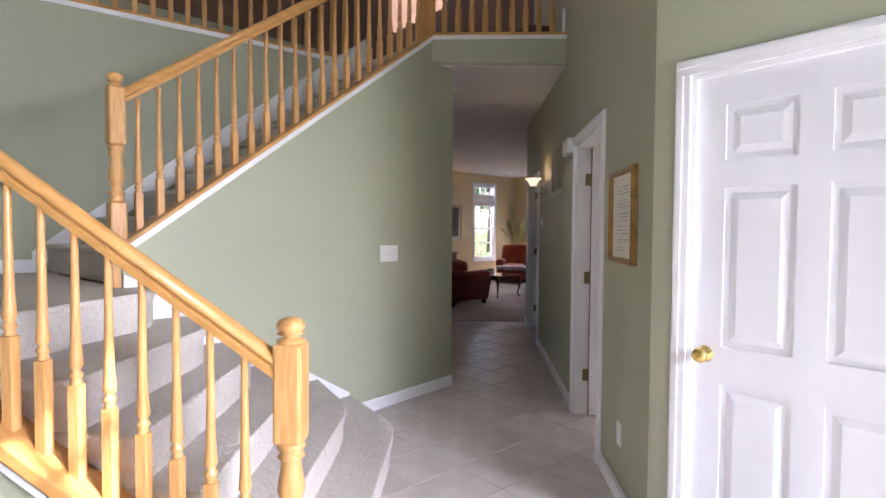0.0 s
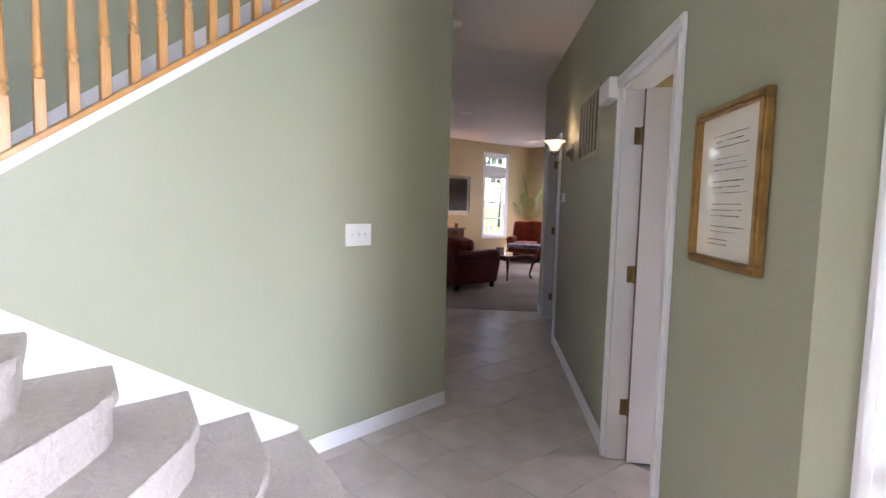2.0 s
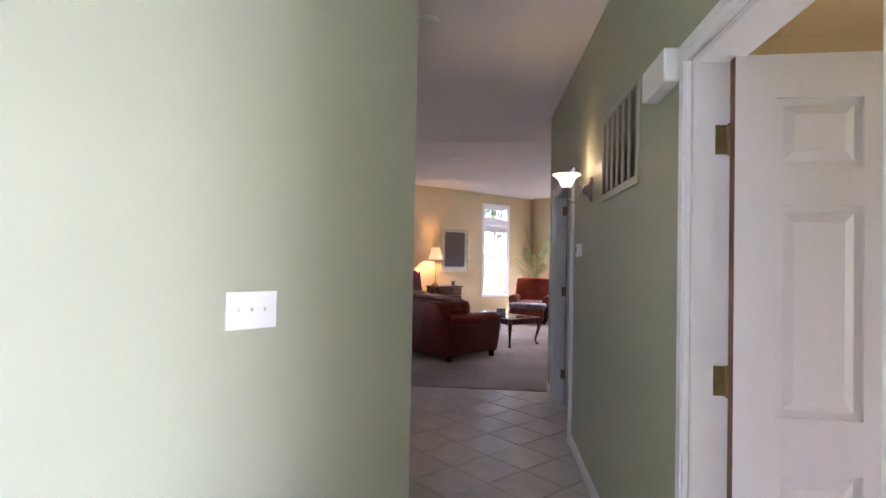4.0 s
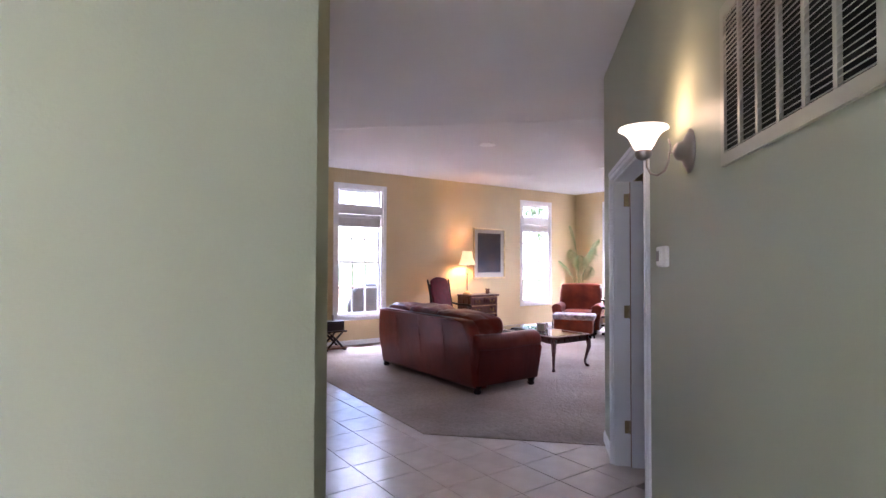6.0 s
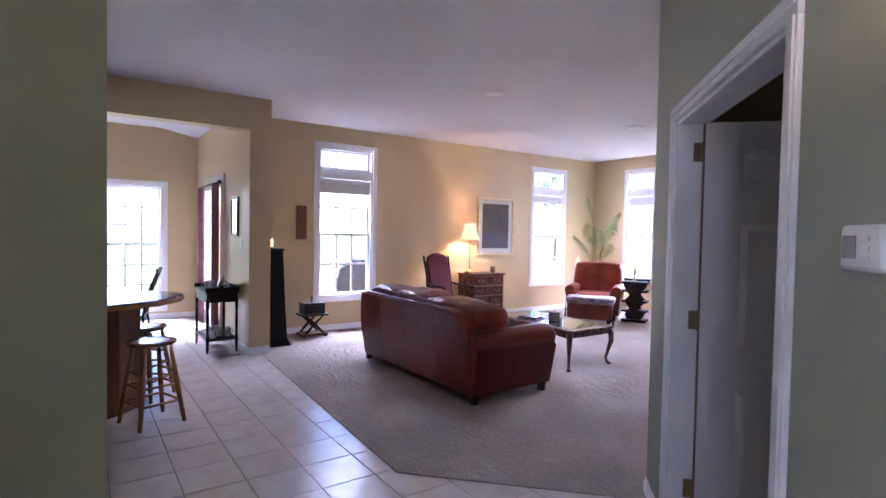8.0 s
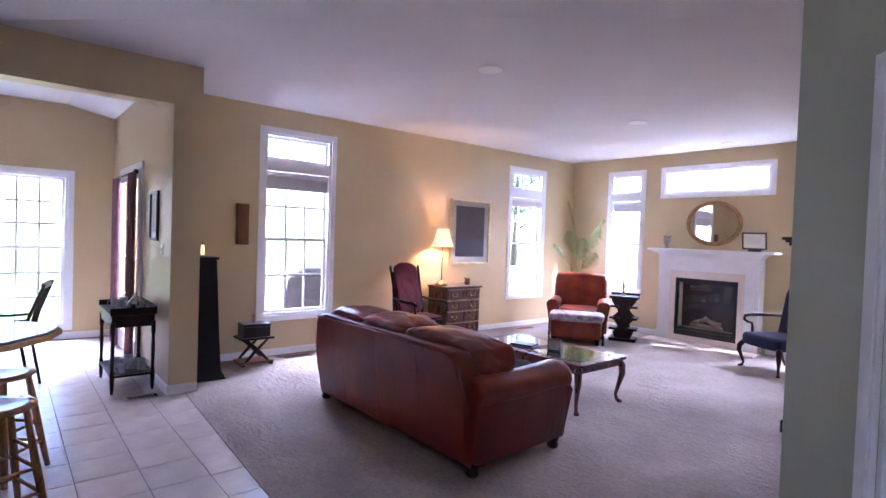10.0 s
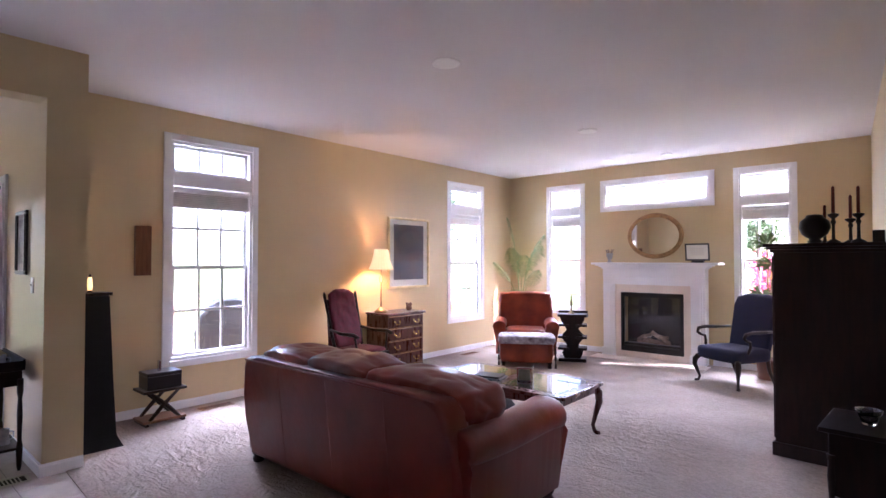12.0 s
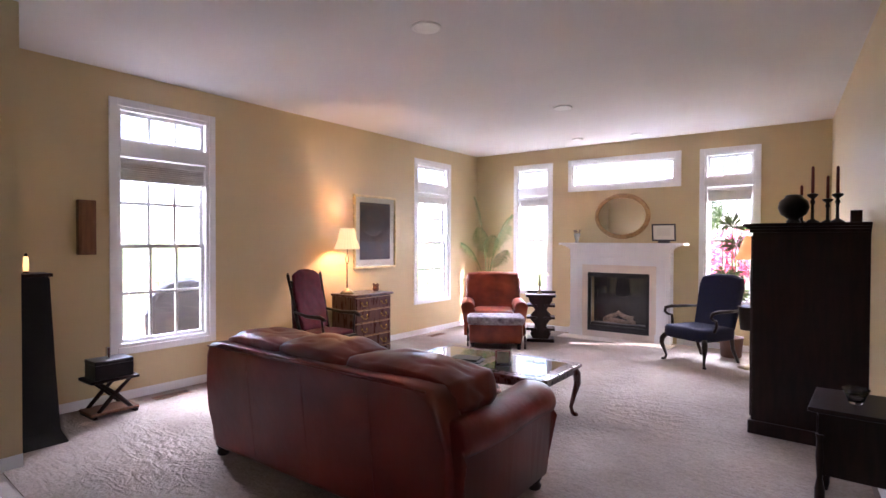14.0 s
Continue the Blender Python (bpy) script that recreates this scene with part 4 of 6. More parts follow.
for k in range(28):
    z = -GH / 2 + 0.042 + k * 0.0142
    put("slat", me, gr, Matrix.Translation((0, 0.005, z)) @ Matrix.Rotation(radians(-38), 4, "X"))

sc = thing("wall_sconce", M_R @ Matrix.Translation((3.475, 0, 1.855)), "lit bronze wall sconce with a frosted glass bell", "wall lamp")
RX = Matrix.Rotation(radians(-90), 4, "X")
ARM = Matrix.Rotation(radians(-33), 4, "Z")
part("backplate", shape(lathe, [(0.062, 0.0), (0.064, 0.006), (0.050, 0.014), (0.048, 0.018), (0.030, 0.028), (0.026, 0.045), (0.018, 0.055), (0.006, 0.060)], 24, RX, 1.0, 1.25), NICKEL, sc)
bm = bmesh.new()
tube(bm, [(0, 0.05, 0.0), (0, 0.075, 0.004), (0, 0.078, -0.03), (0, 0.092, -0.062), (0, 0.12, -0.076), (0, 0.145, -0.066), (0, 0.158, -0.04), (0, 0.16, -0.005)], 0.0045)
tube(bm, [(0, 0.072, 0.0), (0, 0.070, 0.03), (0, 0.078, 0.055)], 0.004)
bmesh.ops.transform(bm, matrix=ARM, verts=bm.verts[:])
part("arm", bm, NICKEL, sc)
part("cup", shape(lathe, [(0.012, -0.012), (0.024, -0.004), (0.030, 0.008), (0.030, 0.022), (0.026, 0.026)], 20, ARM @ Matrix.Translation((0, 0.172, 0))), NICKEL, sc)
bm = bmesh.new()
prof = [(0.026, 0.022), (0.040, 0.045), (0.055, 0.075), (0.072, 0.095), (0.092, 0.105), (0.090, 0.112), (0.070, 0.100), (0.052, 0.080), (0.036, 0.050), (0.020, 0.030)]
lathe(bm, prof, 28, ARM @ Matrix.Translation((0, 0.172, 0)))
part("glass_shade", bm, FROST, sc, "glowing frosted glass bell")
p = M_R @ Vector((3.569, 0.144, 2.00))
bulb(p, 0.35, (1.0, 0.70, 0.38), 0.035)

# small things seen on the upper floor
cab = thing("round_cabinet", at(-0.62, 6.6, 2.93, 20), "small dark wooden chest with a rounded top on the upper floor", "chest")
bm = bmesh.new()
side(bm, [(-0.27, 0.16), (0.27, 0.16), (0.29, 0.50), (0.23, 0.60), (0, 0.66), (-0.23, 0.60), (-0.29, 0.50)], -0.18, 0.18, bevel=0.02)
part("body", bm, MAHOG, cab)
for x in (-0.22, 0.22):
    for y in (-0.14, 0.14):
        part("leg", shape(box, (x - 0.02, y - 0.02, 0), (x + 0.02, y + 0.02, 0.17)), MAHOG, cab)


# ---- living room furniture ----
def bun_foot(bm, x, y, r=0.04, h=0.09, m=None):
    mm = Matrix.Translation((x, y, 0)) if m is None else m @ Matrix.Translation((x, y, 0))
    lathe(bm, [(r * .6, 0), (r * .95, h * .15), (r * 1.05, h * .35), (r * .8, h * .55), (r * 1.1, h * .75), (r * 1.15, h)], 14, mm)


def seam(parent, pts, mat_, r=0.004):
    bm = bmesh.new()
    tube(bm, pts, r, 6)
    return part("piping", bm, mat_, parent)


def creases(bm, depth, scale, seed=0.0):
    """Soft gathered folds in leather."""
    bm.normal_update()
    for v, nrm in [(v, v.normal.copy()) for v in bm.verts]:
        p = Vector((v.co.x * scale * 0.8, v.co.y * scale, v.co.z * scale * 1.6)) + Vector((seed, seed * 0.7, 0))
        fold = max(0.0, 1 - abs(noise.noise(p)) * 5)
        v.co += nrm * (depth * (0.7 * noise.noise(p * 0.45) - fold * fold))


# sofa: local x along its back, +y is the way it faces
sofa = thing("sofa", at(-3.86, 8.39, 0.0, 0.5), "large oxblood leather three-seat sofa with rolled arms and nailhead piping", "sofa")
L = -2.10
bm = bmesh.new()
side(bm, [(L + 0.03, 0.065), (-0.03, 0.065), (-0.03, 0.35), (-0.06, 0.52), (-0.09, 0.74), (-0.14, 0.805), (-0.30, 0.82), (L + 0.26, 0.82), (L + 0.09, 0.805), (L + 0.05, 0.74), (L + 0.03, 0.52), (L + 0.02, 0.35)], 0.02, 0.22, bevel=0.045)
for v in bm.verts:
    v.co.y -= 0.10 * max(0, v.co.z - 0.1) * 1.1
    v.co.z += 0.008 * math.sin(v.co.x * 3)
for f in bm.faces:
    f.smooth = f.calc_area() < 0.03
part("back_frame", bm, LEATHER, sofa)
for x in (-0.53, -1.05, -1.57):
    seam(sofa, [(x, 0.012, 0.11), (x, -0.022, 0.40), (x, -0.060, 0.77)], LEATHER, 0.0016)
seam(sofa, [(L + 0.10, -0.058, 0.795), (L / 2, -0.064, 0.806), (-0.15, -0.058, 0.795)], LEATHER, 0.006)
bm = bmesh.new()
side(bm, [(L + 0.05, 0.10), (-0.05, 0.10), (-0.05, 0.31), (L + 0.05, 0.31)], 0.15, 0.94, bevel=0.03)
part("seat_base", bm, LEATHER, sofa)
for k in range(3):
    a = L + 0.19 + k * 0.575
    bm = bmesh.new()
    cushion(bm, (a, 0.30, 0.30), (a + 0.565, 0.99, 0.47), 0.3, seed=k)
    part("seat_cushion", bm, LEATHER, sofa)
    bm = bmesh.new()
    cushion(bm, (a - 0.05, 0.05, 0.44), (a + 0.60, 0.48, 0.90 + 0.010 * (k % 2)), 0.30, seed=5 + k, seg=26)
    for v in bm.verts:
        v.co.y -= 0.14 * (v.co.z - 0.45)
        v.co += 0.02 * noise.noise_vector(v.co * 5 + Vector((k, 0, 0)))
        u = (v.co.x - a) / 0.56
        v.co.z -= 0.035 * max(0, abs(u - 0.5) * 2 - 0.5) * min(1, max(0, (v.co.z - 0.6) / 0.3))
        if k == 2:
            v.co += Vector((0.10, 0.07, -0.05)) * max(0, u) * min(1, max(0, (v.co.z - 0.45) / 0.3))
    creases(bm, 0.009, 7, k * 3.1)
    part("back_cushion", bm, LEATHER, sofa)
for x0 in (L - 0.02, -0.19):
    bm = bmesh.new()
    pr = [(x0 + 0.02, 0.10), (x0 + 0.19, 0.10), (x0 + 0.19, 0.47)]
    for k in range(17):
        a = radians(-35 + 250 * k / 16)
        pr.append((x0 + 0.105 + 0.125 * math.cos(a), 0.535 + 0.105 * math.sin(a)))
    pr.append((x0 + 0.02, 0.42))
    side(bm, pr, 0.03, 0.97, bevel=0.03)
    bmesh.ops.subdivide_edges(bm, edges=[e for e in bm.edges if abs(e.verts[0].co.y - e.verts[1].co.y) > 0.5], cuts=12, use_grid_fill=True)
    for v in bm.verts:
        v.co.z += 0.04 * max(0, 0.4 - v.co.y) * (1 if v.co.z > 0.4 else 0)
        if v.co.z > 0.15:
            v.co += 0.012 * noise.noise_vector(v.co * 4)
        if v.co.z > 0.42:
            k_ = max(0, (v.co.y - 0.5) / 0.47)
            v.co.z += 0.018 * k_
            v.co.x += 0.02 * k_ * (1 if v.co.x > x0 + 0.105 else -1)
    for f in bm.faces:
        f.smooth = True
    part("arm", bm, LEATHER, sofa)
    seam(sofa, [(q[0], 0.965, q[1]) for q in pr[3:20]], LEATHER, 0.006)
for x in (L + 0.06, -0.06):
    for y in (0.08, 0.90):
        part("foot", shape(bun_foot, x, y, 0.042, 0.10), DARKW, sofa)
pil = thing("throw_pillow", at(-4.32, 9.10, 0.47, 20), "dark patterned throw pillow lying on the sofa seat", "pillow")
part("cover", shape(cushion, (-0.22, -0.20, 0.0), (0.22, 0.20, 0.13), 0.35), BLACK, pil)

# coffee table
ct = thing("coffee_table", at(-4.90, 10.38), "dark mahogany coffee table with cabriole legs and inlaid top", "coffee table")
bm = bmesh.new()
prism(bm, [(-0.66, -0.38), (0.66, -0.38), (0.70, -0.34), (0.70, 0.34), (0.66, 0.38), (-0.66, 0.38), (-0.70, 0.34), (-0.70, -0.34)], 0.435, 0.46, bevel=0.008)
part("tabletop", bm, MAHOG, ct, "mahogany tabletop with a raised rim")
for x in (-0.33, 0.33):
    part("inlay", shape(box, (x - 0.27, -0.28, 0.4605), (x + 0.27, 0.28, 0.4625)), mat("polished_glass_inlay", (0.05, 0.05, 0.045), 0.05, coat=1.0), ct, "glossy glass inlay")
bm = bmesh.new()
for y in (-0.33, 0.33):
    side(bm, [(-0.62, 0.435), (-0.62, 0.36), (-0.40, 0.375), (-0.15, 0.36), (0, 0.35), (0.15, 0.36), (0.40, 0.375), (0.62, 0.36), (0.62, 0.435)], y - 0.01, y + 0.01)
for x in (-0.63, 0.63):
    box(bm, (x - 0.01, -0.33, 0.365), (x + 0.01, 0.33, 0.435))
part("apron", bm, MAHOG, ct)


def cabriole(bm, x, y, dx, dy, h, r=0.034):
    k = [(0.0, 1.0, 1.0), (0.030, 0.85, 1.05), (0.034, 0.66, 0.9), (0.012, 0.42, 0.62), (-0.006, 0.2, 0.48), (0.004, 0.08, 0.5), (0.024, 0.035, 0.75), (0.028, 0.0, 0.6)]
    tube(bm, [(x + dx * o, y + dy * o, h * z) for o, z, s in k], [r * s for o, z, s in k], 10)


for x in (-0.62, 0.62):
    for y in (-0.32, 0.32):
        part("leg", shape(cabriole, x, y, math.copysign(1, x), math.copysign(1, y), 0.43), MAHOG, ct)
bk = thing("book_stack", at(-5.05, 10.22, 0.4626, 15), "two thin magazines stacked on the coffee table", "book")
part("magazine", shape(box, (-0.14, -0.10, 0), (0.14, 0.10, 0.012), bevel=0.002), mat("dark_cover", (0.06, 0.07, 0.09), 0.35), bk)
part("magazine", shape(box, (-0.12, -0.09, 0.0122), (0.12, 0.08, 0.03), bevel=0.002), BLACKW, bk)
pf = thing("photo_frame", at(-4.72, 10.28, 0.4626, 25), "small silver folding photo frame on the coffee table", "photo frame")
bm = bmesh.new()
box(bm, (-0.065, -0.008, 0), (0.065, 0.008, 0.125), bevel=0.003)
box(bm, (0.06, 0.0, 0), (0.072, 0.09, 0.125), bevel=0.003)
part("frame", bm, SILVER, pf)
part("photo", shape(box, (-0.05, -0.0095, 0.015), (0.05, -0.0082, 0.11)), mat("faded_photo", (0.25, 0.26, 0.20), 0.4, var=0.3, scale=12), pf)


def club(x, y, turn):
    c = thing("armchair", at(x, y, 0, turn) @ Matrix.Diagonal((1.07, 1, 1, 1)), "cognac leather club armchair with rolled arms and a tall back", "armchair")
    bm = bmesh.new()
    box(bm, (-0.36, -0.36, 0.11), (0.36, 0.40, 0.30), bevel=0.025)
    part("seat_base", bm, LEATHER2, c)
    part("seat_cushion", shape(cushion, (-0.285, -0.42, 0.29), (0.285, 0.30, 0.47), 0.3), LEATHER2, c)
    bm = bmesh.new()
    cushion(bm, (-0.41, 0.14, 0.40), (0.41, 0.42, 1.0), 0.10, seed=3, seg=20)
    for v in bm.verts:
        v.co.y += 0.22 * (v.co.z - 0.4)
    creases(bm, 0.014, 6, 2.0)
    part("back_cushion", bm, LEATHER2, c)
    for sx in (-1, 1):
        bm = bmesh.new()
        pr = [(sx * 0.29, 0.10), (sx * 0.42, 0.10), (sx * 0.42, 0.42)] + [(sx * (0.37 + 0.095 * math.cos(radians(t))), 0.52 + 0.085 * math.sin(radians(t))) for t in range(-30, 211, 24)]
        side(bm, pr, -0.42, 0.42, bevel=0.02)
        for f in bm.faces:
            f.smooth = True
        part("arm", bm, LEATHER2, c)
    for fx in (-0.33, 0.33):
        for fy in (-0.34, 0.36):
            part("foot", shape(bun_foot, fx, fy, 0.035, 0.11), DARKW, c)
    return c


club(-6.75, 13.5, 33)
ot = thing("ottoman", at(-6.34, 12.87, 0, 33), "cognac leather ottoman with a thick padded top", "ottoman")
part("body", shape(cushion, (-0.38, -0.24, 0.08), (0.38, 0.24, 0.43), 0.05), LEATHER2, ot)
for fx in (-0.32, 0.32):
    for fy in (-0.18, 0.18):
        part("foot", shape(bun_foot, fx, fy, 0.03, 0.10), DARKW, ot)
bl = thing("throw_blanket", at(-6.34, 12.87, 0, 33), "pale flecked throw blanket with tassels spread over the ottoman", "blanket")
bm = bmesh.new()
cushion(bm, (-0.40, -0.26, 0.345), (0.41, 0.26, 0.455), 0.05)
part("cloth", bm, THROW, bl)
for sx in (-0.385, 0.40):
    for k in range(3):
        part("tassel", shape(lathe, [(0.018, 0), (0.012, 0.06), (0.005, 0.10), (0.008, 0.12)], 8, Matrix.Translation((sx, -0.22 + 0.02 * k, 0.02 + 0.10 * k))), DARKW, bl)

# book-shaped side stand beside the armchair
st = thing("carved_stand", at(-6.03, 13.68, 0, 25) @ Matrix.Diagonal((1, 1, 1.12, 1)), "dark carved wooden plant stand with stacked scroll brackets", "side table")
part("tabletop", shape(prism, [(-0.21, -0.16), (0.21, -0.16), (0.23, 0), (0.21, 0.16), (-0.21, 0.16), (-0.23, 0)], 0.60, 0.635, bevel=0.006), DARKW, st)
part("rim", shape(box, (-0.22, 0.13, 0.635), (0.22, 0.15, 0.665)), DARKW, st)
for z in (0.47, 0.31, 0.16):
    for sx in (-1, 1):
        part("shelf", shape(box, (sx * 0.05, -0.13, z), (sx * 0.21, 0.13, z + 0.03), bevel=0.006), DARKW, st)
for y in (-0.10, 0.10):
    bm = bmesh.new()
    side(bm, [(-0.10, 0.02), (0.10, 0.02), (0.15, 0.12), (0.07, 0.22), (0.17, 0.33), (0.07, 0.42), (0.17, 0.55), (0.18, 0.60), (-0.18, 0.60), (-0.17, 0.55), (-0.07, 0.42), (-0.17, 0.33), (-0.07, 0.22), (-0.15, 0.12)], y - 0.012, y + 0.012, bevel=0.004)
    part("scroll_panel", bm, DARKW, st)
part("base", shape(box, (-0.20, -0.15, 0.0), (0.20, 0.15, 0.05), bevel=0.01), DARKW, st)
tl = thing("table_lamp", at(-6.05, 13.68, 0.7115), "small brass lamp with a pale glass shade on the carved stand", "table lamp")
part("stem", shape(lathe, [(0.055, 0), (0.05, 0.012), (0.02, 0.03), (0.012, 0.09), (0.022, 0.13), (0.024, 0.17), (0.012, 0.20), (0.010, 0.30), (0.02, 0.305)], 16), ABRASS, tl)
part("shade", shape(lathe, [(0.14, 0.285), (0.125, 0.305), (0.07, 0.33), (0.02, 0.34)], 20), mat("pale_glass_shade", (0.75, 0.66, 0.42), 0.4, emit=((1, 0.8, 0.45), 0.08)), tl)

# fireplace
fp = thing("fireplace", frame_at(-7.8, 14.65, 1, 0) @ Matrix.Diagonal((1, 1, 1, 1)), "white painted fireplace surround with a black gas firebox and marble slips", "fireplace")
FX0, FX1, BX0, BX1 = 1.905, 3.425, 2.19, 3.13
for a, b in ((FX0, 2.10), (3.23, FX1)):
    bm = bmesh.new()
    box(bm, (a, -0.19, 0.0), (b, -0.001, 1.26), bevel=0.004)
    box(bm, (a + 0.03, -0.202, 0.16), (b - 0.03, -0.19, 1.14))
    box(bm, (a + 0.06, -0.212, 0.18), (b - 0.06, -0.202, 1.12))
    box(bm, (a - 0.015, -0.205, 0.0), (b + 0.015, -0.19, 0.14))
    part("pilaster", bm, WHITE, fp)
bm = bmesh.new()
box(bm, (2.10, -0.19, 1.14), (3.23, -0.001, 1.40))
box(bm, (FX0, -0.20, 1.26), (FX1, -0.001, 1.40), bevel=0.004)
for k, (o, z0, z1) in enumerate(((0.02, 1.385, 1.41), (0.05, 1.41, 1.43), (0.09, 1.43, 1.448))):
    box(bm, (FX0 - o, -0.20 - o, z0), (FX1 + o, -0.001, z1), bevel=0.004)
part("frieze", bm, WHITE, fp)
part("mantel_shelf", shape(box, (1.76, -0.33, 1.449), (3.64, -0.001, 1.482), bevel=0.008), WHITE, fp)
for q in (((2.10, -0.17, 0.0), (BX0, -0.002, 1.14)), ((BX1, -0.17, 0.0), (3.23, -0.002, 1.14)), ((BX0, -0.17, 1.02), (BX1, -0.002, 1.14)), ((BX0, -0.17, 0.0), (BX1, -0.002, 0.11))):
    part("marble_slip", shape(box, *q), STONE, fp, "cream marble slip")
bm = bmesh.new()
box(bm, (BX0, -0.175, 0.11), (BX1, -0.15, 0.20), bevel=0.003)
box(bm, (BX0, -0.175, 0.95), (BX1, -0.15, 1.02), bevel=0.003)
box(bm, (BX0, -0.175, 0.17), (BX0 + 0.05, -0.15, 0.95), bevel=0.003)
box(bm, (BX1 - 0.05, -0.175, 0.17), (BX1, -0.15, 0.95), bevel=0.003)
for k in range(4):
    box(bm, (BX0 + 0.02, -0.178, 0.122 + 0.019 * k), (BX1 - 0.02, -0.175, 0.132 + 0.019 * k))
part("firebox_frame", bm, FIREBOX, fp, "black metal firebox frame with louvres")
bm = bmesh.new()
box(bm, (BX0 + 0.05, -0.02, 0.17), (BX1 - 0.05, -0.008, 0.95))
box(bm, (BX0 + 0.05, -0.15, 0.17), (BX1 - 0.05, -0.02, 0.24))
part("firebox", bm, FIREBOX, fp)
g = part("firebox_glass", shape(box, (BX0 + 0.05, -0.160, 0.17), (BX1 - 0.05, -0.157, 0.95)), GLASS, fp, "clear firebox glass")
g.visible_shadow = False
for a, b, r in (((2.42, -0.09, 0.28), (2.90, -0.07, 0.27), 0.035), ((2.45, -0.08, 0.30), (2.68, -0.10, 0.41), 0.03), ((2.86, -0.08, 0.29), (2.63, -0.09, 0.42), 0.032), ((2.72, -0.07, 0.33), (2.88, -0.10, 0.36), 0.026)):
    a, b = Vector(a), Vector(b)
    bm = bmesh.new()
    tube(bm, [a, a.lerp(b, 0.3) + Vector((0, 0, 0.012)), a.lerp(b, 0.7) - Vector((0, 0, 0.008)), b], [r, r * 1.1, r * .95, r * .85], 10)
    part("log", bm, LOG, fp, "pale ceramic gas log")
setting("hearth", shape(prism, [(-5.98, 14.13), (-4.30, 14.13), (-4.30, 14.44), (-5.98, 14.44)], 0.004, 0.02, bevel=0.004), STONE, "flush cream marble hearth")

mi = thing("oval_mirror", Matrix.Translation((-5.135, 14.648, 1.895)), "oval wall mirror in a beaded bronze-gilt frame above the mantel", "mirror")
bm = bmesh.new()
prof = [(0.0, 0.0), (0.012, 0.022), (0.03, 0.030), (0.045, 0.026), (0.055, 0.034), (0.066, 0.022), (0.070, 0.0)]
N = 64
rings = []
for k in range(N):
    a = 2 * math.pi * k / N
    rings.append([bm.verts.new(((0.43 - o) * math.cos(a), -h - 0.001, (0.352 - o) * math.sin(a))) for o, h in prof])
for k in range(N):
    A, B = rings[k], rings[(k + 1) % N]
    for i in range(len(prof) - 1):
        bm.faces.new((A[i], B[i], B[i + 1], A[i + 1])).smooth = True
part("frame", bm, GOLDW, mi)
bm = bmesh.new()
for k in range(72):
    a = 2 * math.pi * k / 72
    bmesh.ops.create_icosphere(bm, subdivisions=1, radius=0.009, matrix=Matrix.Translation((0.408 * math.cos(a), -0.034, 0.330 * math.sin(a))))
part("beading", bm, GOLDW, mi, "", "stuff")
bm = bmesh.new()
vs = [bm.verts.new((0.368 * math.cos(2 * math.pi * k / N), -0.012, 0.290 * math.sin(2 * math.pi * k / N))) for k in range(N)]
bm.faces.new(vs)
part("mirror_glass", bm, MIRROR, mi, "silvered mirror glass")
va = thing("glass_vase", at(-5.80, 14.50, 1.482), "clear cut-glass vase with dried stems on the mantel", "vase")
part("vase", shape(lathe, [(0.035, 0), (0.038, 0.01), (0.022, 0.03), (0.045, 0.09), (0.055, 0.14), (0.05, 0.15), (0.04, 0.09)], 14), mat("frosted_glass", (0.85, 0.85, 0.85), 0.25, trans=0.6), va)
bm = bmesh.new()
for k in range(9):
    a = k * 2.4
    tube(bm, [(0, 0, 0.05), (0.03 * math.cos(a), 0.03 * math.sin(a), 0.14), (0.06 * math.cos(a), 0.05 * math.sin(a), 0.19 + 0.01 * (k % 3))], [0.003, 0.004, 0.008], 5)
part("stems", bm, LOG, va)
fr = picture("tabletop_picture", at(-4.47, 14.46, 1.482 + 0.155, 180) @ Matrix.Rotation(radians(-8), 4, "X"), 0.33, 0.25, 0.022, BLACKW, PAPER, MATBD, "small black-framed certificate on an easel on the mantel", 0.014, 0.05, False)
part("easel", shape(box, (-0.08, -0.04, -0.155), (0.08, 0.03, -0.12), bevel=0.004), BLACKW, fr)

# dresser, its lamp, and the rocking chair
dr = thing("chest_of_drawers", at(-7.745, 11.42, 0), "mahogany chest of four drawers with brass bail pulls", "chest of drawers")
part("carcass", shape(box, (0.0, -0.335, 0.09), (0.42, 0.335, 0.785), bevel=0.004), MAHOG, dr)
part("top", shape(box, (-0.0, -0.36, 0.785), (0.455, 0.36, 0.815), bevel=0.01), MAHOG, dr)
bm = bmesh.new()
for y in (-0.335, 0.255):
    for x in (0.0, 0.34):
        side(bm, [(x, 0.0), (x + 0.07, 0.0), (x + 0.085, 0.09), (x, 0.09)], y, y + 0.08)
part("bracket_feet", bm, MAHOG, dr)
zz = [(0.115, 0.265), (0.285, 0.435), (0.455, 0.60), (0.62, 0.765)]
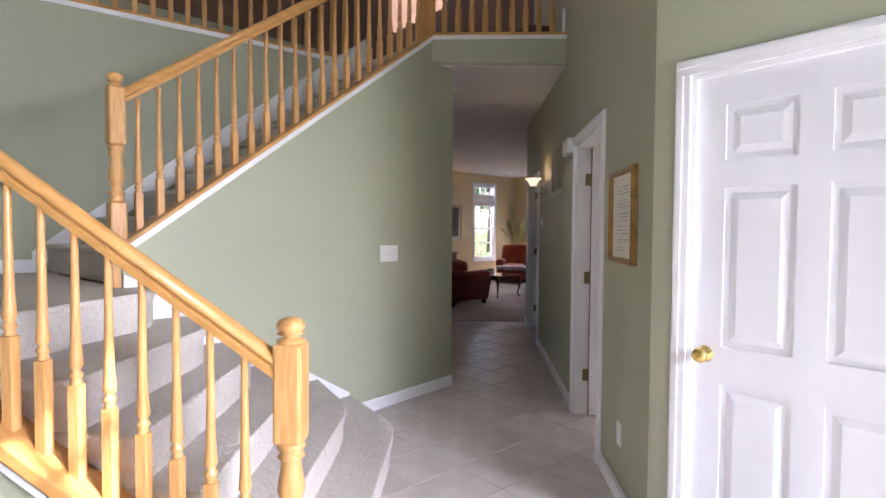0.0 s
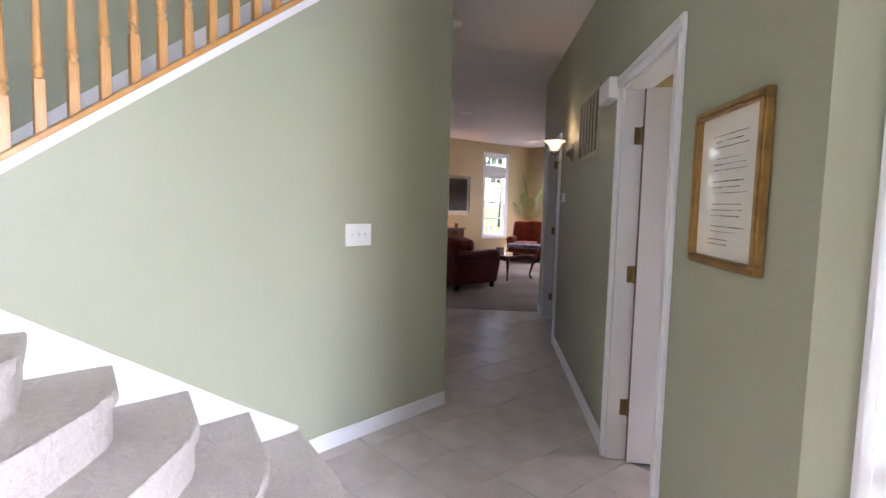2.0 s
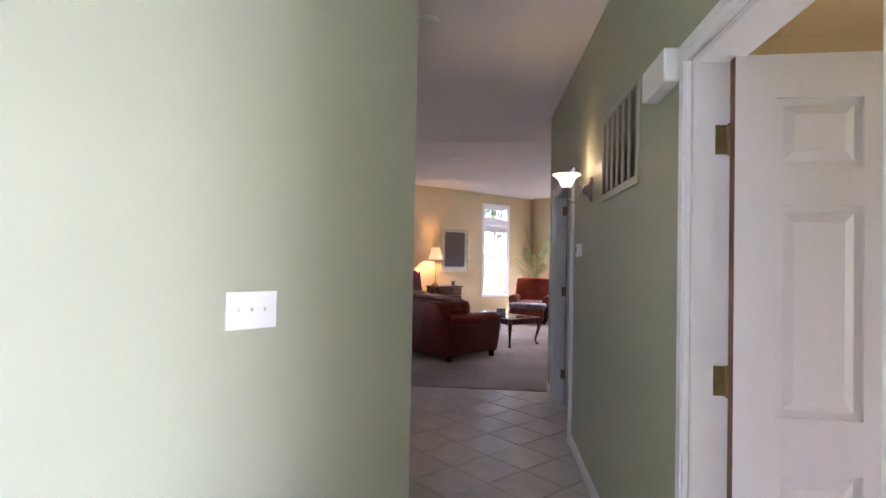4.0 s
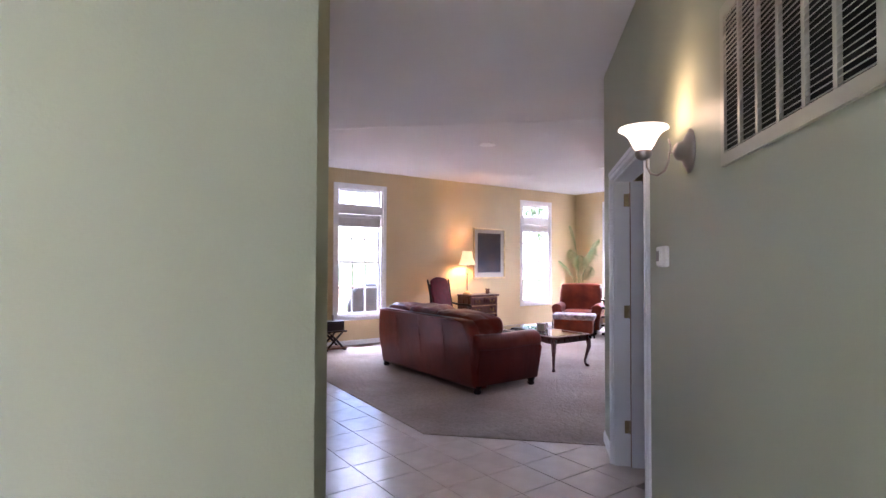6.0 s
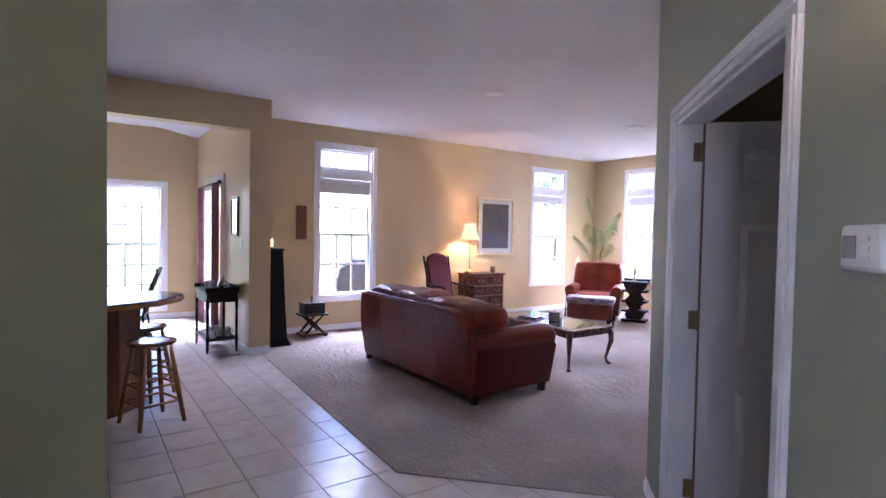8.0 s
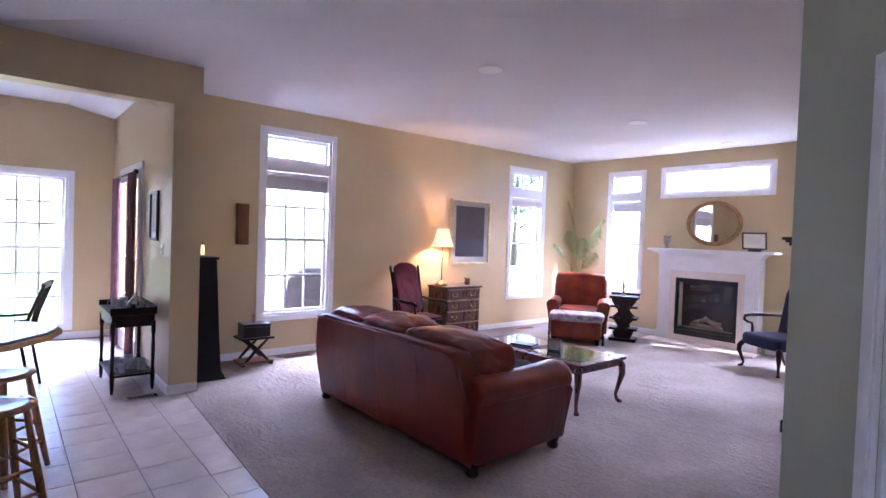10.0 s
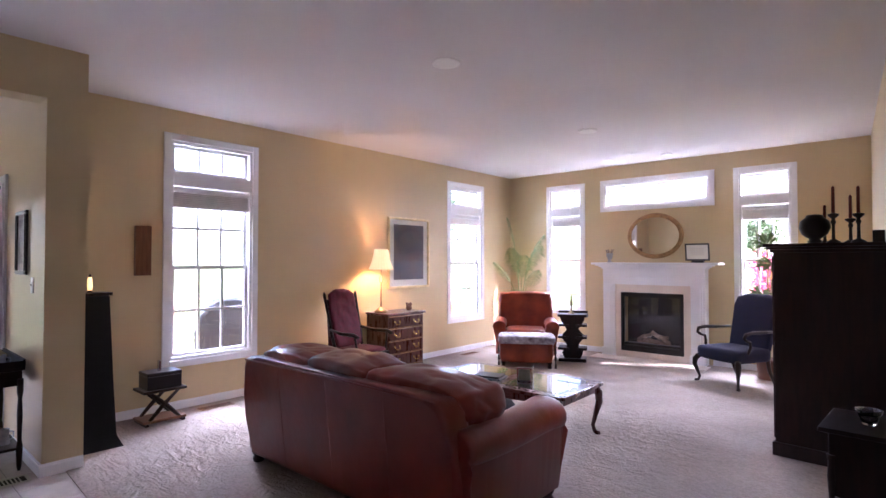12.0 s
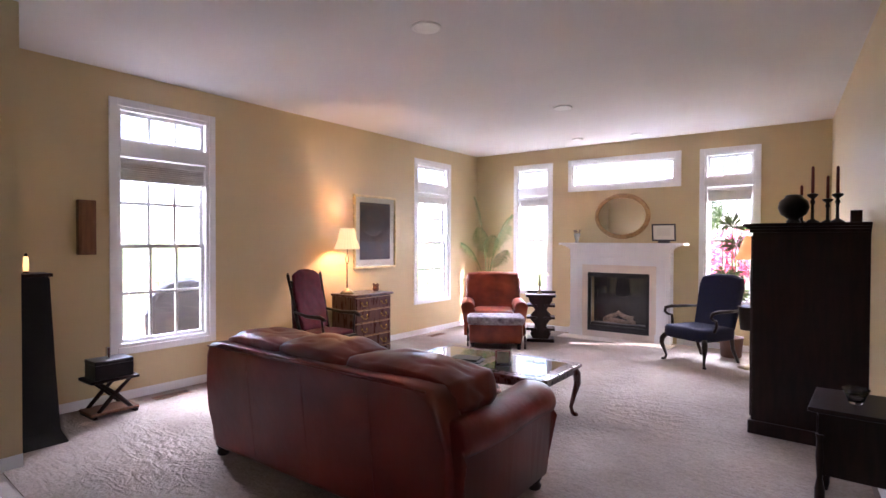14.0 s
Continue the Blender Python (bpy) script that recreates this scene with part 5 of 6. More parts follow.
for z0, z1 in zz:
    dw = part("drawer", shape(box, (0.42, -0.315, z0), (0.435, 0.315, z1), bevel=0.005), MAHOG, dr)
    bm = bmesh.new()
    for q in ((-0.32, z0 - 0.006, 0.32, z0), (-0.32, z1, 0.32, z1 + 0.006)):
        box(bm, (0.42, q[0], q[1]), (0.428, q[2], q[3]))
    part("cock_bead", bm, GOLDW, dw, "thin worn gilt beading")
    for y in (-0.18, 0.18):
        bm = bmesh.new()
        z = (z0 + z1) / 2
        for o in (-0.045, 0.045):
            lathe(bm, [(0.016, 0), (0.014, 0.004), (0.006, 0.012)], 10, Matrix.Translation((0.435, y + o, z + 0.01)) @ Matrix.Rotation(radians(90), 4, "Y"))
        tube(bm, [(0.445, y - 0.045, z + 0.01), (0.455, y - 0.04, z - 0.02), (0.457, y, z - 0.028), (0.455, y + 0.04, z - 0.02), (0.445, y + 0.045, z + 0.01)], 0.0045, 6)
        part("bail_pull", bm, BRASS, dw, "brass bail pull")
lm = thing("table_lamp", at(-7.55, 11.17, 0.815) @ Matrix.Diagonal((1.06, 1.06, 1.16, 1)), "lit table lamp with a pleated cream shade on the dresser", "table lamp")
part("base", shape(lathe, [(0.085, 0), (0.088, 0.012), (0.06, 0.035), (0.03, 0.055), (0.014, 0.065)], 18), ABRASS, lm)
bm = bmesh.new()
tube(bm, [(0, 0, 0.06), (0, 0, 0.33)], 0.009)
for k in range(4):
    a = k * math.pi / 2
    tube(bm, [(0, 0, 0.33), (0.022 * math.cos(a), 0.022 * math.sin(a), 0.36), (0.028 * math.cos(a), 0.028 * math.sin(a), 0.39), (0.012 * math.cos(a), 0.012 * math.sin(a), 0.43), (0, 0, 0.44)], 0.004, 6)
tube(bm, [(0, 0, 0.44), (0, 0, 0.58)], 0.006)
part("stem", bm, ABRASS, lm)
bm = bmesh.new()
n = 48
a_, b_ = [], []
for k in range(n):
    a = 2 * math.pi * k / n
    j = 1 + 0.02 * (k % 2)
    a_.append(bm.verts.new((0.155 * j * math.cos(a), 0.155 * j * math.sin(a), 0.50)))
    b_.append(bm.verts.new((0.085 * j * math.cos(a), 0.085 * j * math.sin(a), 0.73)))
mid_ = [bm.verts.new((0.113 * (1 + 0.02 * (k % 2)) * math.cos(2 * math.pi * k / n), 0.113 * (1 + 0.02 * (k % 2)) * math.sin(2 * math.pi * k / n), 0.60)) for k in range(n)]
for k in range(n):
    bm.faces.new((a_[k], a_[(k + 1) % n], mid_[(k + 1) % n], mid_[k]))
    bm.faces.new((mid_[k], mid_[(k + 1) % n], b_[(k + 1) % n], b_[k]))
part("shade", bm, SHADE, lm, "glowing pleated cream shade")
bulb((-7.55, 11.17, 0.815 + 0.69), 3.5, (1.0, 0.62, 0.30), 0.03)
tk = thing("trinket_pot", at(-7.50, 11.65, 0.815), "small dark pot with a sprig on the dresser", "ornament")
part("pot", shape(lathe, [(0.03, 0), (0.045, 0.03), (0.04, 0.06), (0.03, 0.065)], 12), POT, tk)
bm = bmesh.new()
for k in range(8):
    a = k * 0.8
    bmesh.ops.create_icosphere(bm, subdivisions=1, radius=0.018, matrix=Matrix.Translation((0.03 * math.cos(a), 0.03 * math.sin(a), 0.075 + 0.01 * (k % 3))))
part("sprig", bm, POT, tk)

rk = thing("rocking_chair", at(-7.13, 10.47, 0.0, 92), "dark turned rocking chair with burgundy seat and back cushions", "rocking chair")
# faces local -y
part("seat", shape(prism, [(-0.24, -0.24), (0.24, -0.24), (0.21, 0.22), (-0.21, 0.22)], 0.40, 0.435, bevel=0.01), DARKW, rk)
part("seat_cushion", shape(cushion, (-0.22, -0.24, 0.435), (0.22, 0.20, 0.485), 0.3), BURG, rk)
for sx in (-1, 1):
    part("post", shape(tube, [(sx * 0.21, 0.20, 0.42), (sx * 0.225, 0.26, 0.62), (sx * 0.235, 0.32, 0.85), (sx * 0.245, 0.385, 1.10), (sx * 0.245, 0.39, 1.13)], [0.016, 0.020, 0.015, 0.018, 0.006]), DARKW, rk)
    part("rocker", shape(tube, [(sx * 0.21, -0.36, 0.055), (sx * 0.21, -0.2, 0.022), (sx * 0.21, 0.0, 0.014), (sx * 0.21, 0.25, 0.03), (sx * 0.21, 0.45, 0.085), (sx * 0.21, 0.52, 0.12)], 0.016), DARKW, rk)
    for y in (-0.20, 0.18):
        part("leg", shape(tube, [(sx * 0.21, y * 1.1, 0.02), (sx * 0.20, y * 1.05, 0.2), (sx * 0.19, y, 0.41)], [0.012, 0.022, 0.014]), DARKW, rk)
    part("armrest", shape(tube, [(sx * 0.232, 0.29, 0.69), (sx * 0.26, 0.05, 0.66), (sx * 0.27, -0.18, 0.665), (sx * 0.265, -0.25, 0.64)], [0.014, 0.02, 0.024, 0.018]), DARKW, rk)
    part("arm_post", shape(tube, [(sx * 0.22, -0.19, 0.43), (sx * 0.255, -0.18, 0.66)], 0.013), DARKW, rk)
for k in range(5):
    x = -0.15 + 0.075 * k
    part("spindle", shape(tube, [(x, 0.20, 0.43), (x * 1.1, 0.36, 1.02)], 0.008), DARKW, rk)
part("crest_rail", shape(box, (-0.235, 0.355, 0.96), (0.235, 0.385, 1.04), bevel=0.012), DARKW, rk)
bm = bmesh.new()
cushion(bm, (-0.205, 0.16, 0.47), (0.205, 0.22, 1.12), 0.15, seed=9, seg=16)
for v in bm.verts:
    v.co.z += 0.04 * max(0, 1 - (v.co.x / 0.2) ** 2) * max(0, (v.co.z - 0.8) / 0.3)
    v.co.y += 0.27 * (v.co.z - 0.42)
creases(bm, 0.012, 7, 5.0)
part("back_cushion", bm, BURG, rk)
for z in (0.14, 0.24):
    part("stretcher", shape(tube, [(-0.20, -0.20, z), (0.20, -0.20, z)], 0.011), DARKW, rk)
th2 = thing("draped_cloth", rk.matrix_world.copy(), "dark maroon cloth hanging down behind the rocking chair", "cloth")
bm = bmesh.new()
side(bm, [(-0.19, 0.30), (0.19, 0.30), (0.20, 1.03), (-0.20, 1.03)], 0.385, 0.40)
for v in bm.verts:
    v.co.y += 0.20 * (v.co.z - 1.0) * 0.3
part("cloth", bm, mat("maroon_cloth", (0.06, 0.008, 0.012), 0.9, var=0.2, scale=12), th2)

picture("framed_painting", frame_at(-7.8, 11.94, 0, 1) @ Matrix.Rotation(radians(180), 4, "Z") @ Matrix.Translation((0.0, 0, 1.625)), 0.86, 1.04, 0.035, GOLD, MATBD, ART, "large gilt-framed dark floral painting with a cream mat", 0.03, 0.085)
sp = thing("wall_speaker", frame_at(-7.8, 8.28, 0, 1) @ Matrix.Rotation(radians(180), 4, "Z") @ Matrix.Translation((0, 0, 1.61)), "narrow walnut wall speaker or carving", "wall speaker")
part("body", shape(box, (-0.07, 0, -0.24), (0.07, 0.06, 0.24), bevel=0.006), WALNUT, sp)
part("ridge", shape(box, (-0.055, 0.06, -0.225), (0.055, 0.066, 0.225), bevel=0.003), WALNUT, sp)

# black tapered floor speaker with a candle lamp
py = thing("floor_speaker", at(-7.21, 7.71), "tall black cloth-covered tapering floor pedestal", "pedestal")
bm = bmesh.new()
v0 = [(-0.15, -0.15), (0.15, -0.15), (0.15, 0.15), (-0.15, 0.15)]
rings = [[bm.verts.new((x * k, y * k, z)) for x, y in v0] for k, z in ((1.28, 0.0), (1.18, 0.03), (0.98, 0.10), (0.85, 0.5), (0.66, 1.23))]
for a, b in zip(rings, rings[1:]):
    for i in range(4):
        bm.faces.new((a[i], a[(i + 1) % 4], b[(i + 1) % 4], b[i]))
bm.faces.new(rings[-1])
bm.faces.new(rings[0][::-1])
bmesh.ops.bevel(bm, geom=bm.edges[:], offset=0.008, segments=2, affect="EDGES")
part("body", bm, BLACK, py)
part("cap", shape(box, (-0.115, -0.115, 1.23), (0.115, 0.115, 1.255), bevel=0.004), DARKW, py)
cl = thing("candle_lamp", at(-7.20, 7.69, 1.255), "small lit amber glass candle lamp on the black pedestal", "candle lamp")
part("base", shape(lathe, [(0.022, 0), (0.020, 0.008), (0.014, 0.018)], 12), DARKW, cl)
part("glass", shape(lathe, [(0.016, 0.018), (0.019, 0.05), (0.017, 0.10), (0.012, 0.125)], 12), FLAME, cl, "glowing amber glass")
part("finial", shape(lathe, [(0.014, 0.125), (0.010, 0.14), (0.003, 0.15)], 10), DARKW, cl)

# little cross-legged table with a box on it
sb = thing("folding_stool", at(-7.52, 8.36, 0.0, 90), "small dark folding table with crossed turned legs", "small table")
part("tabletop", shape(box, (-0.19, -0.14, 0.30), (0.19, 0.14, 0.325), bevel=0.006), DARKW, sb)
for y in (-0.11, 0.11):
    for sx in (-1, 1):
        part("leg", shape(tube, [(sx * 0.13, y, 0.05), (sx * 0.02, y, 0.17), (-sx * 0.12, y, 0.30)], [0.016, 0.020, 0.014]), DARKW, sb)
part("foot_board", shape(box, (-0.19, -0.13, 0.03), (0.19, 0.13, 0.055), bevel=0.006), WALNUT, sb)
for sx in (-0.16, 0.16):
    part("runner", shape(box, (sx - 0.015, -0.14, 0.0), (sx + 0.015, 0.14, 0.03)), DARKW, sb)
mb = thing("music_box", at(-7.52, 8.36, 0.325, 90), "black lacquered box with a pale band on the folding table", "box")
part("body", shape(box, (-0.15, -0.11, 0.0), (0.15, 0.11, 0.12), bevel=0.004), BLACKW, mb)
part("lid", shape(box, (-0.152, -0.112, 0.121), (0.152, 0.112, 0.155), bevel=0.006), BLACKW, mb)
ph = thing("telephone_handset", at(-7.50, 8.34, 0.48), "small silver cordless handset standing on the black box", "telephone")
part("body", shape(box, (-0.02, -0.012, 0.0), (0.02, 0.012, 0.10), bevel=0.005), SILVER, ph)


def floor_vent(x, y, w, h, turn, col, label):
    v = thing("floor_register", at(x, y, 0.008, turn), label, "floor vent")
    bm = bmesh.new()
    box(bm, (-w / 2, -h / 2, 0.0), (w / 2, -h / 2 + 0.018, 0.005))
    box(bm, (-w / 2, h / 2 - 0.018, 0.0), (w / 2, h / 2, 0.005))
    box(bm, (-w / 2, -h / 2 + 0.018, 0.0), (-w / 2 + 0.018, h / 2 - 0.018, 0.005))
    box(bm, (w / 2 - 0.018, -h / 2 + 0.018, 0.0), (w / 2, h / 2 - 0.018, 0.005))
    part("frame", bm, col, v)
    part("shade_sheet", shape(box, (-w / 2 + 0.018, -h / 2 + 0.018, 0.0), (w / 2 - 0.018, h / 2 - 0.018, 0.001)), VENT_SHADE, v)
    n = int((w - 0.04) / 0.022)
    for k in range(n):
        x0 = -w / 2 + 0.026 + k * 0.022
        part("slat", shape(box, (x0, -h / 2 + 0.018, 0.0012), (x0 + 0.007, h / 2 - 0.018, 0.004)), col, v)


floor_vent(-7.60, 8.94, 0.34, 0.12, 90, WALNUT, "brown metal floor register in the carpet")
floor_vent(-7.56, 13.1, 0.34, 0.12, 90, WALNUT, "brown metal floor register near the palm")
floor_vent(-6.82, 7.10, 0.28, 0.15, 90, GREENTR, "cream metal floor register in the tiles")

# palm
pm = thing("potted_palm", at(-7.28, 14.17), "tall potted palm with feathery green fronds in the corner", "house plant")
part("pot", shape(lathe, [(0.13, 0), (0.15, 0.02), (0.19, 0.30), (0.20, 0.34), (0.18, 0.35), (0.17, 0.30)], 20), POT, pm)
rnd = random.Random(11)
FRONDS = [(-15, 0.50, 1.75), (15, 0.42, 1.95), (-50, 0.55, 1.60), (235, 0.46, 1.48), (205, 0.22, 2.26), (-75, 0.46, 1.72), (-30, 0.60, 1.36)]
for az, reach, top in FRONDS:
    az = radians(az)
    pts = []
    for j in range(15):
        s_ = j / 14
        r_ = reach * s_ ** 2.2
        z = 0.3 + (top - 0.3) * (1.12 * s_ - 0.12 * s_ ** 5)
        pts.append(Vector((max(-0.42, r_ * math.cos(az)), min(0.38, r_ * math.sin(az)), z)))
    fo = part("stem", shape(tube, pts, [0.009 - 0.0005 * j for j in range(15)], 6), STEM, pm)
    bm = bmesh.new()
    for j in range(24):
        s_ = 0.66 + 0.34 * j / 23
        i0 = min(13, int(s_ * 14))
        p = pts[i0].lerp(pts[i0 + 1], s_ * 14 - i0)
        d = (pts[i0 + 1] - pts[i0]).normalized()
        sd = d.cross(Vector((math.cos(az), math.sin(az), 0.3))).normalized()
        w = 0.20 * math.sin(math.pi * (0.12 + 0.80 * j / 23)) + 0.03
        for sg in (-1, 1):
            w_ = w * rnd.uniform(0.8, 1.1)
            tip = p + sd * sg * w_ * 0.8 + d * w_ * 0.45 - Vector((0, 0, 0.55 * w_ + rnd.uniform(0, 0.02)))
            tip.x, tip.y = max(-0.46, tip.x), min(0.43, tip.y)
            m_ = p.lerp(tip, 0.5) + Vector((0, 0, 0.22 * w_))
            c = d * 0.007
            bm.faces.new([bm.verts.new(t) for t in (p - c * 0.4, m_ - c, tip, m_ + c, p + c * 0.4)])
    part("frond", bm, LEAF, fo, "feathery green palm frond")

# slender plant in the other corner
dp = thing("potted_plant", at(-3.55, 14.15), "tall slender potted plant with grassy green tufts behind the lamp", "house plant")
part("pot", shape(lathe, [(0.10, 0), (0.12, 0.02), (0.14, 0.24), (0.15, 0.27), (0.13, 0.27), (0.12, 0.22)], 18), POT, dp)
for k, (dx, dy, hh) in enumerate(((0.0, 0.02, 1.70), (0.05, -0.03, 1.45), (-0.06, 0.0, 1.05), (0.02, 0.05, 0.80))):
    stm = part("stem", shape(tube, [(dx * .3, dy * .3, 0.22), (dx * .8, dy, hh * .6), (dx, dy, hh)], [0.012, 0.010, 0.008], 6), STEM, dp)
    bm = bmesh.new()
    for j in range(34):
        a, el = j * 2.4, rnd.uniform(-0.2, 1.2)
        ln = rnd.uniform(0.16, 0.26)
        base = Vector((dx, dy, hh - 0.03 + 0.002 * j))
        d = Vector((math.cos(a) * math.cos(el), math.sin(a) * math.cos(el), math.sin(el)))
        sd = d.cross(Vector((0, 0, 1))).normalized() * 0.007
        m_ = base + d * ln * 0.6
        tip = base + d * ln - Vector((0, 0, 0.05))
        bm.faces.new([bm.verts.new(q) for q in (base - sd * .5, m_ - sd, tip, m_ + sd, base + sd * .5)])
    part("tuft", bm, LEAF, stm, "tuft of narrow green leaves")

# blue wing chair, floor lamp, tall cabinet
bc = thing("armchair", at(-3.82, 13.62, 0, -28), "navy upholstered armchair with dark scrolled arms and cabriole legs", "armchair")
bm = bmesh.new()
cushion(bm, (-0.31, -0.32, 0.30), (0.31, 0.27, 0.46), 0.15)
part("seat", bm, NAVY, bc)
bm = bmesh.new()
side(bm, [(-0.27, 0.42), (0.27, 0.42), (0.30, 0.95), (0.27, 1.05), (0.14, 1.09), (-0.14, 1.09), (-0.27, 1.05), (-0.30, 0.95)], 0.20, 0.30, bevel=0.035)
for v in bm.verts:
    v.co.y += 0.26 * (v.co.z - 0.42)
part("backrest", bm, NAVY, bc)
for sx in (-1, 1):
    part("leg", shape(cabriole, sx * 0.28, -0.28, sx, -1, 0.33, 0.032), DARKW, bc)
    part("leg", shape(tube, [(sx * 0.25, 0.24, 0.34), (sx * 0.25, 0.27, 0.18), (sx * 0.26, 0.36, 0.0)], [0.026, 0.022, 0.018]), DARKW, bc)
    part("arm", shape(tube, [(sx * 0.30, 0.30, 0.66), (sx * 0.33, 0.10, 0.665), (sx * 0.34, -0.12, 0.67), (sx * 0.34, -0.22, 0.655), (sx * 0.335, -0.24, 0.61), (sx * 0.33, -0.19, 0.575), (sx * 0.32, -0.13, 0.56), (sx * 0.32, -0.12, 0.50), (sx * 0.30, -0.14, 0.42)], [0.016, 0.020, 0.022, 0.022, 0.018, 0.016, 0.016, 0.018, 0.018]), DARKW, bc)
fl = thing("floor_lamp", at(-3.27, 13.60) @ Matrix.Diagonal((1, 1, 1.1, 1)), "floor lamp with a lit amber shade and a round tray table", "floor lamp")
part("base", shape(lathe, [(0.14, 0), (0.14, 0.015), (0.05, 0.03), (0.014, 0.05)], 20), ABRASS, fl)
part("pole", shape(tube, [(0, 0, 0.04), (0, 0, 1.28)], 0.011), ABRASS, fl)
part("pail", shape(lathe, [(0.11, 0.42), (0.135, 0.66), (0.138, 0.67)], 20), DARKW, fl, "dark round bucket shelf")
bm = bmesh.new()
lathe(bm, [(0.17, 1.18), (0.07, 1.43)], 28)
part("shade", bm, mat("amber_lamp_shade", (0.75, 0.38, 0.16), 0.8, emit=((1.0, 0.42, 0.14), 0.10)), fl, "glowing amber shade")

ar = thing("armoire", at(-3.02, 11.15, 0, -3.9), "tall dark mahogany cabinet against the wall, almost black in shade", "cabinet")
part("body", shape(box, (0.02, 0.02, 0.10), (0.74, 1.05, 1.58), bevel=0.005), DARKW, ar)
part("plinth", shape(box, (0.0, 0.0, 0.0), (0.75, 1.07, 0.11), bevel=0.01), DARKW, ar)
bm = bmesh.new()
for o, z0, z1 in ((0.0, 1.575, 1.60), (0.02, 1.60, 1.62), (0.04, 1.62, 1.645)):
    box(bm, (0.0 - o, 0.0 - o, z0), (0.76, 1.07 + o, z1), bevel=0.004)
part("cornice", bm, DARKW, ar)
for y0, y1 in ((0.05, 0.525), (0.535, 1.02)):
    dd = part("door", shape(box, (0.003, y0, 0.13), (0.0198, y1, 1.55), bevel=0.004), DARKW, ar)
    part("knob", shape(lathe, [(0.006, 0), (0.014, 0.012), (0.008, 0.02)], 10, Matrix.Translation((0.003, y1 - 0.04 if y0 < 0.3 else y0 + 0.04, 0.85)) @ Matrix.Rotation(radians(-90), 4, "Y")), ABRASS, dd)
T = 1.6452
jr = thing("lidded_jar", at(-2.74, 11.27, T), "round black ceramic jar on a small foot", "jar")
part("jar", shape(lathe, [(0.045, 0), (0.05, 0.02), (0.035, 0.03), (0.085, 0.07), (0.105, 0.12), (0.095, 0.17), (0.06, 0.20), (0.055, 0.215), (0.03, 0.222)], 18), BLACKW, jr)
for x, y, h in ((-2.62, 11.23, 0.30), (-2.53, 11.42, 0.26), (-2.47, 11.20, 0.29), (-2.70, 11.52, 0.22)):
    cs = thing("candlestick", at(x, y, T), "turned black candlestick with a dark red taper candle", "candlestick", "candlesticks on the cabinet")
    part("holder", shape(lathe, [(0.045, 0), (0.045, 0.01), (0.012, 0.03), (0.010, h * .45), (0.018, h * .52), (0.010, h * .6), (0.035, h * .68), (0.036, h * .72), (0.014, h * .74)], 12), BLACKW, cs)
    part("candle", shape(lathe, [(0.011, h * .72), (0.010, h * 1.38), (0.003, h * 1.42)], 10), RED, cs)
bx = thing("keepsake_box", at(-2.36, 11.28, T), "small dark wooden clock box", "box")
part("body", shape(box, (-0.035, -0.03, 0), (0.035, 0.03, 0.09), bevel=0.005), DARKW, bx)
et = thing("end_table", at(-2.28, 10.12, 0, -3), "dark wooden end table with a small cupboard and turned legs", "end table")
part("tabletop", shape(box, (-0.30, -0.26, 0.585), (0.20, 0.26, 0.61), bevel=0.006), DARKW, et)
part("cupboard_body", shape(box, (-0.255, -0.215, 0.24), (0.18, 0.215, 0.585), bevel=0.004), DARKW, et)
part("cupboard_door", shape(box, (-0.266, -0.16, 0.27), (-0.256, 0.16, 0.55), bevel=0.004), DARKW, et)
for x in (-0.245, 0.165):
    for y in (-0.205, 0.205):
        part("leg", shape(lathe, [(0.012, 0), (0.022, 0.05), (0.024, 0.12), (0.024, 0.16), (0.014, 0.22), (0.022, 0.34), (0.016, 0.42), (0.024, 0.46)], 12, Matrix.Translation((x, y, 0))), DARKW, et)
gd = thing("glass_dish", at(-2.38, 10.10, 0.61), "clear cut-glass bowl on the end table", "bowl")
part("bowl", shape(lathe, [(0.03, 0), (0.035, 0.008), (0.045, 0.04), (0.065, 0.085), (0.06, 0.085), (0.04, 0.045), (0.03, 0.015)], 20), GLASS, gd)

# ceiling fittings
for x, y, r, lab in ((-4.88, 9.43, 0.11, "round white ceiling speaker"), (-5.03, 12.16, 0.11, "round white ceiling speaker"), (-4.80, 14.2, 0.075, "recessed white ceiling downlight"), (-5.62, 14.05, 0.075, "recessed white ceiling downlight")):
    cf = thing("ceiling_speaker" if r > 0.1 else "downlight", at(x, y, 3.05), lab + " flush with the ceiling", "ceiling speaker" if r > 0.1 else "downlight")
    bm = bmesh.new()
    lathe(bm, [(r * 0.75, -0.010), (r * 0.8, -0.014), (r, -0.010), (r, -0.0005)], 28)
    part("ring", bm, PLASTIC, cf)
    part("grille", shape(lathe, [(r * 0.74, -0.009), (r * 0.74, -0.002)], 28), GRILLE, cf)
sm = thing("smoke_detector", at(-0.98, 5.70, 2.852), "round white smoke detector on the hall ceiling", "smoke detector")
part("body", shape(lathe, [(0.045, -0.035), (0.06, -0.028), (0.065, -0.01), (0.065, 0.03)], 20), PLASTIC, sm)

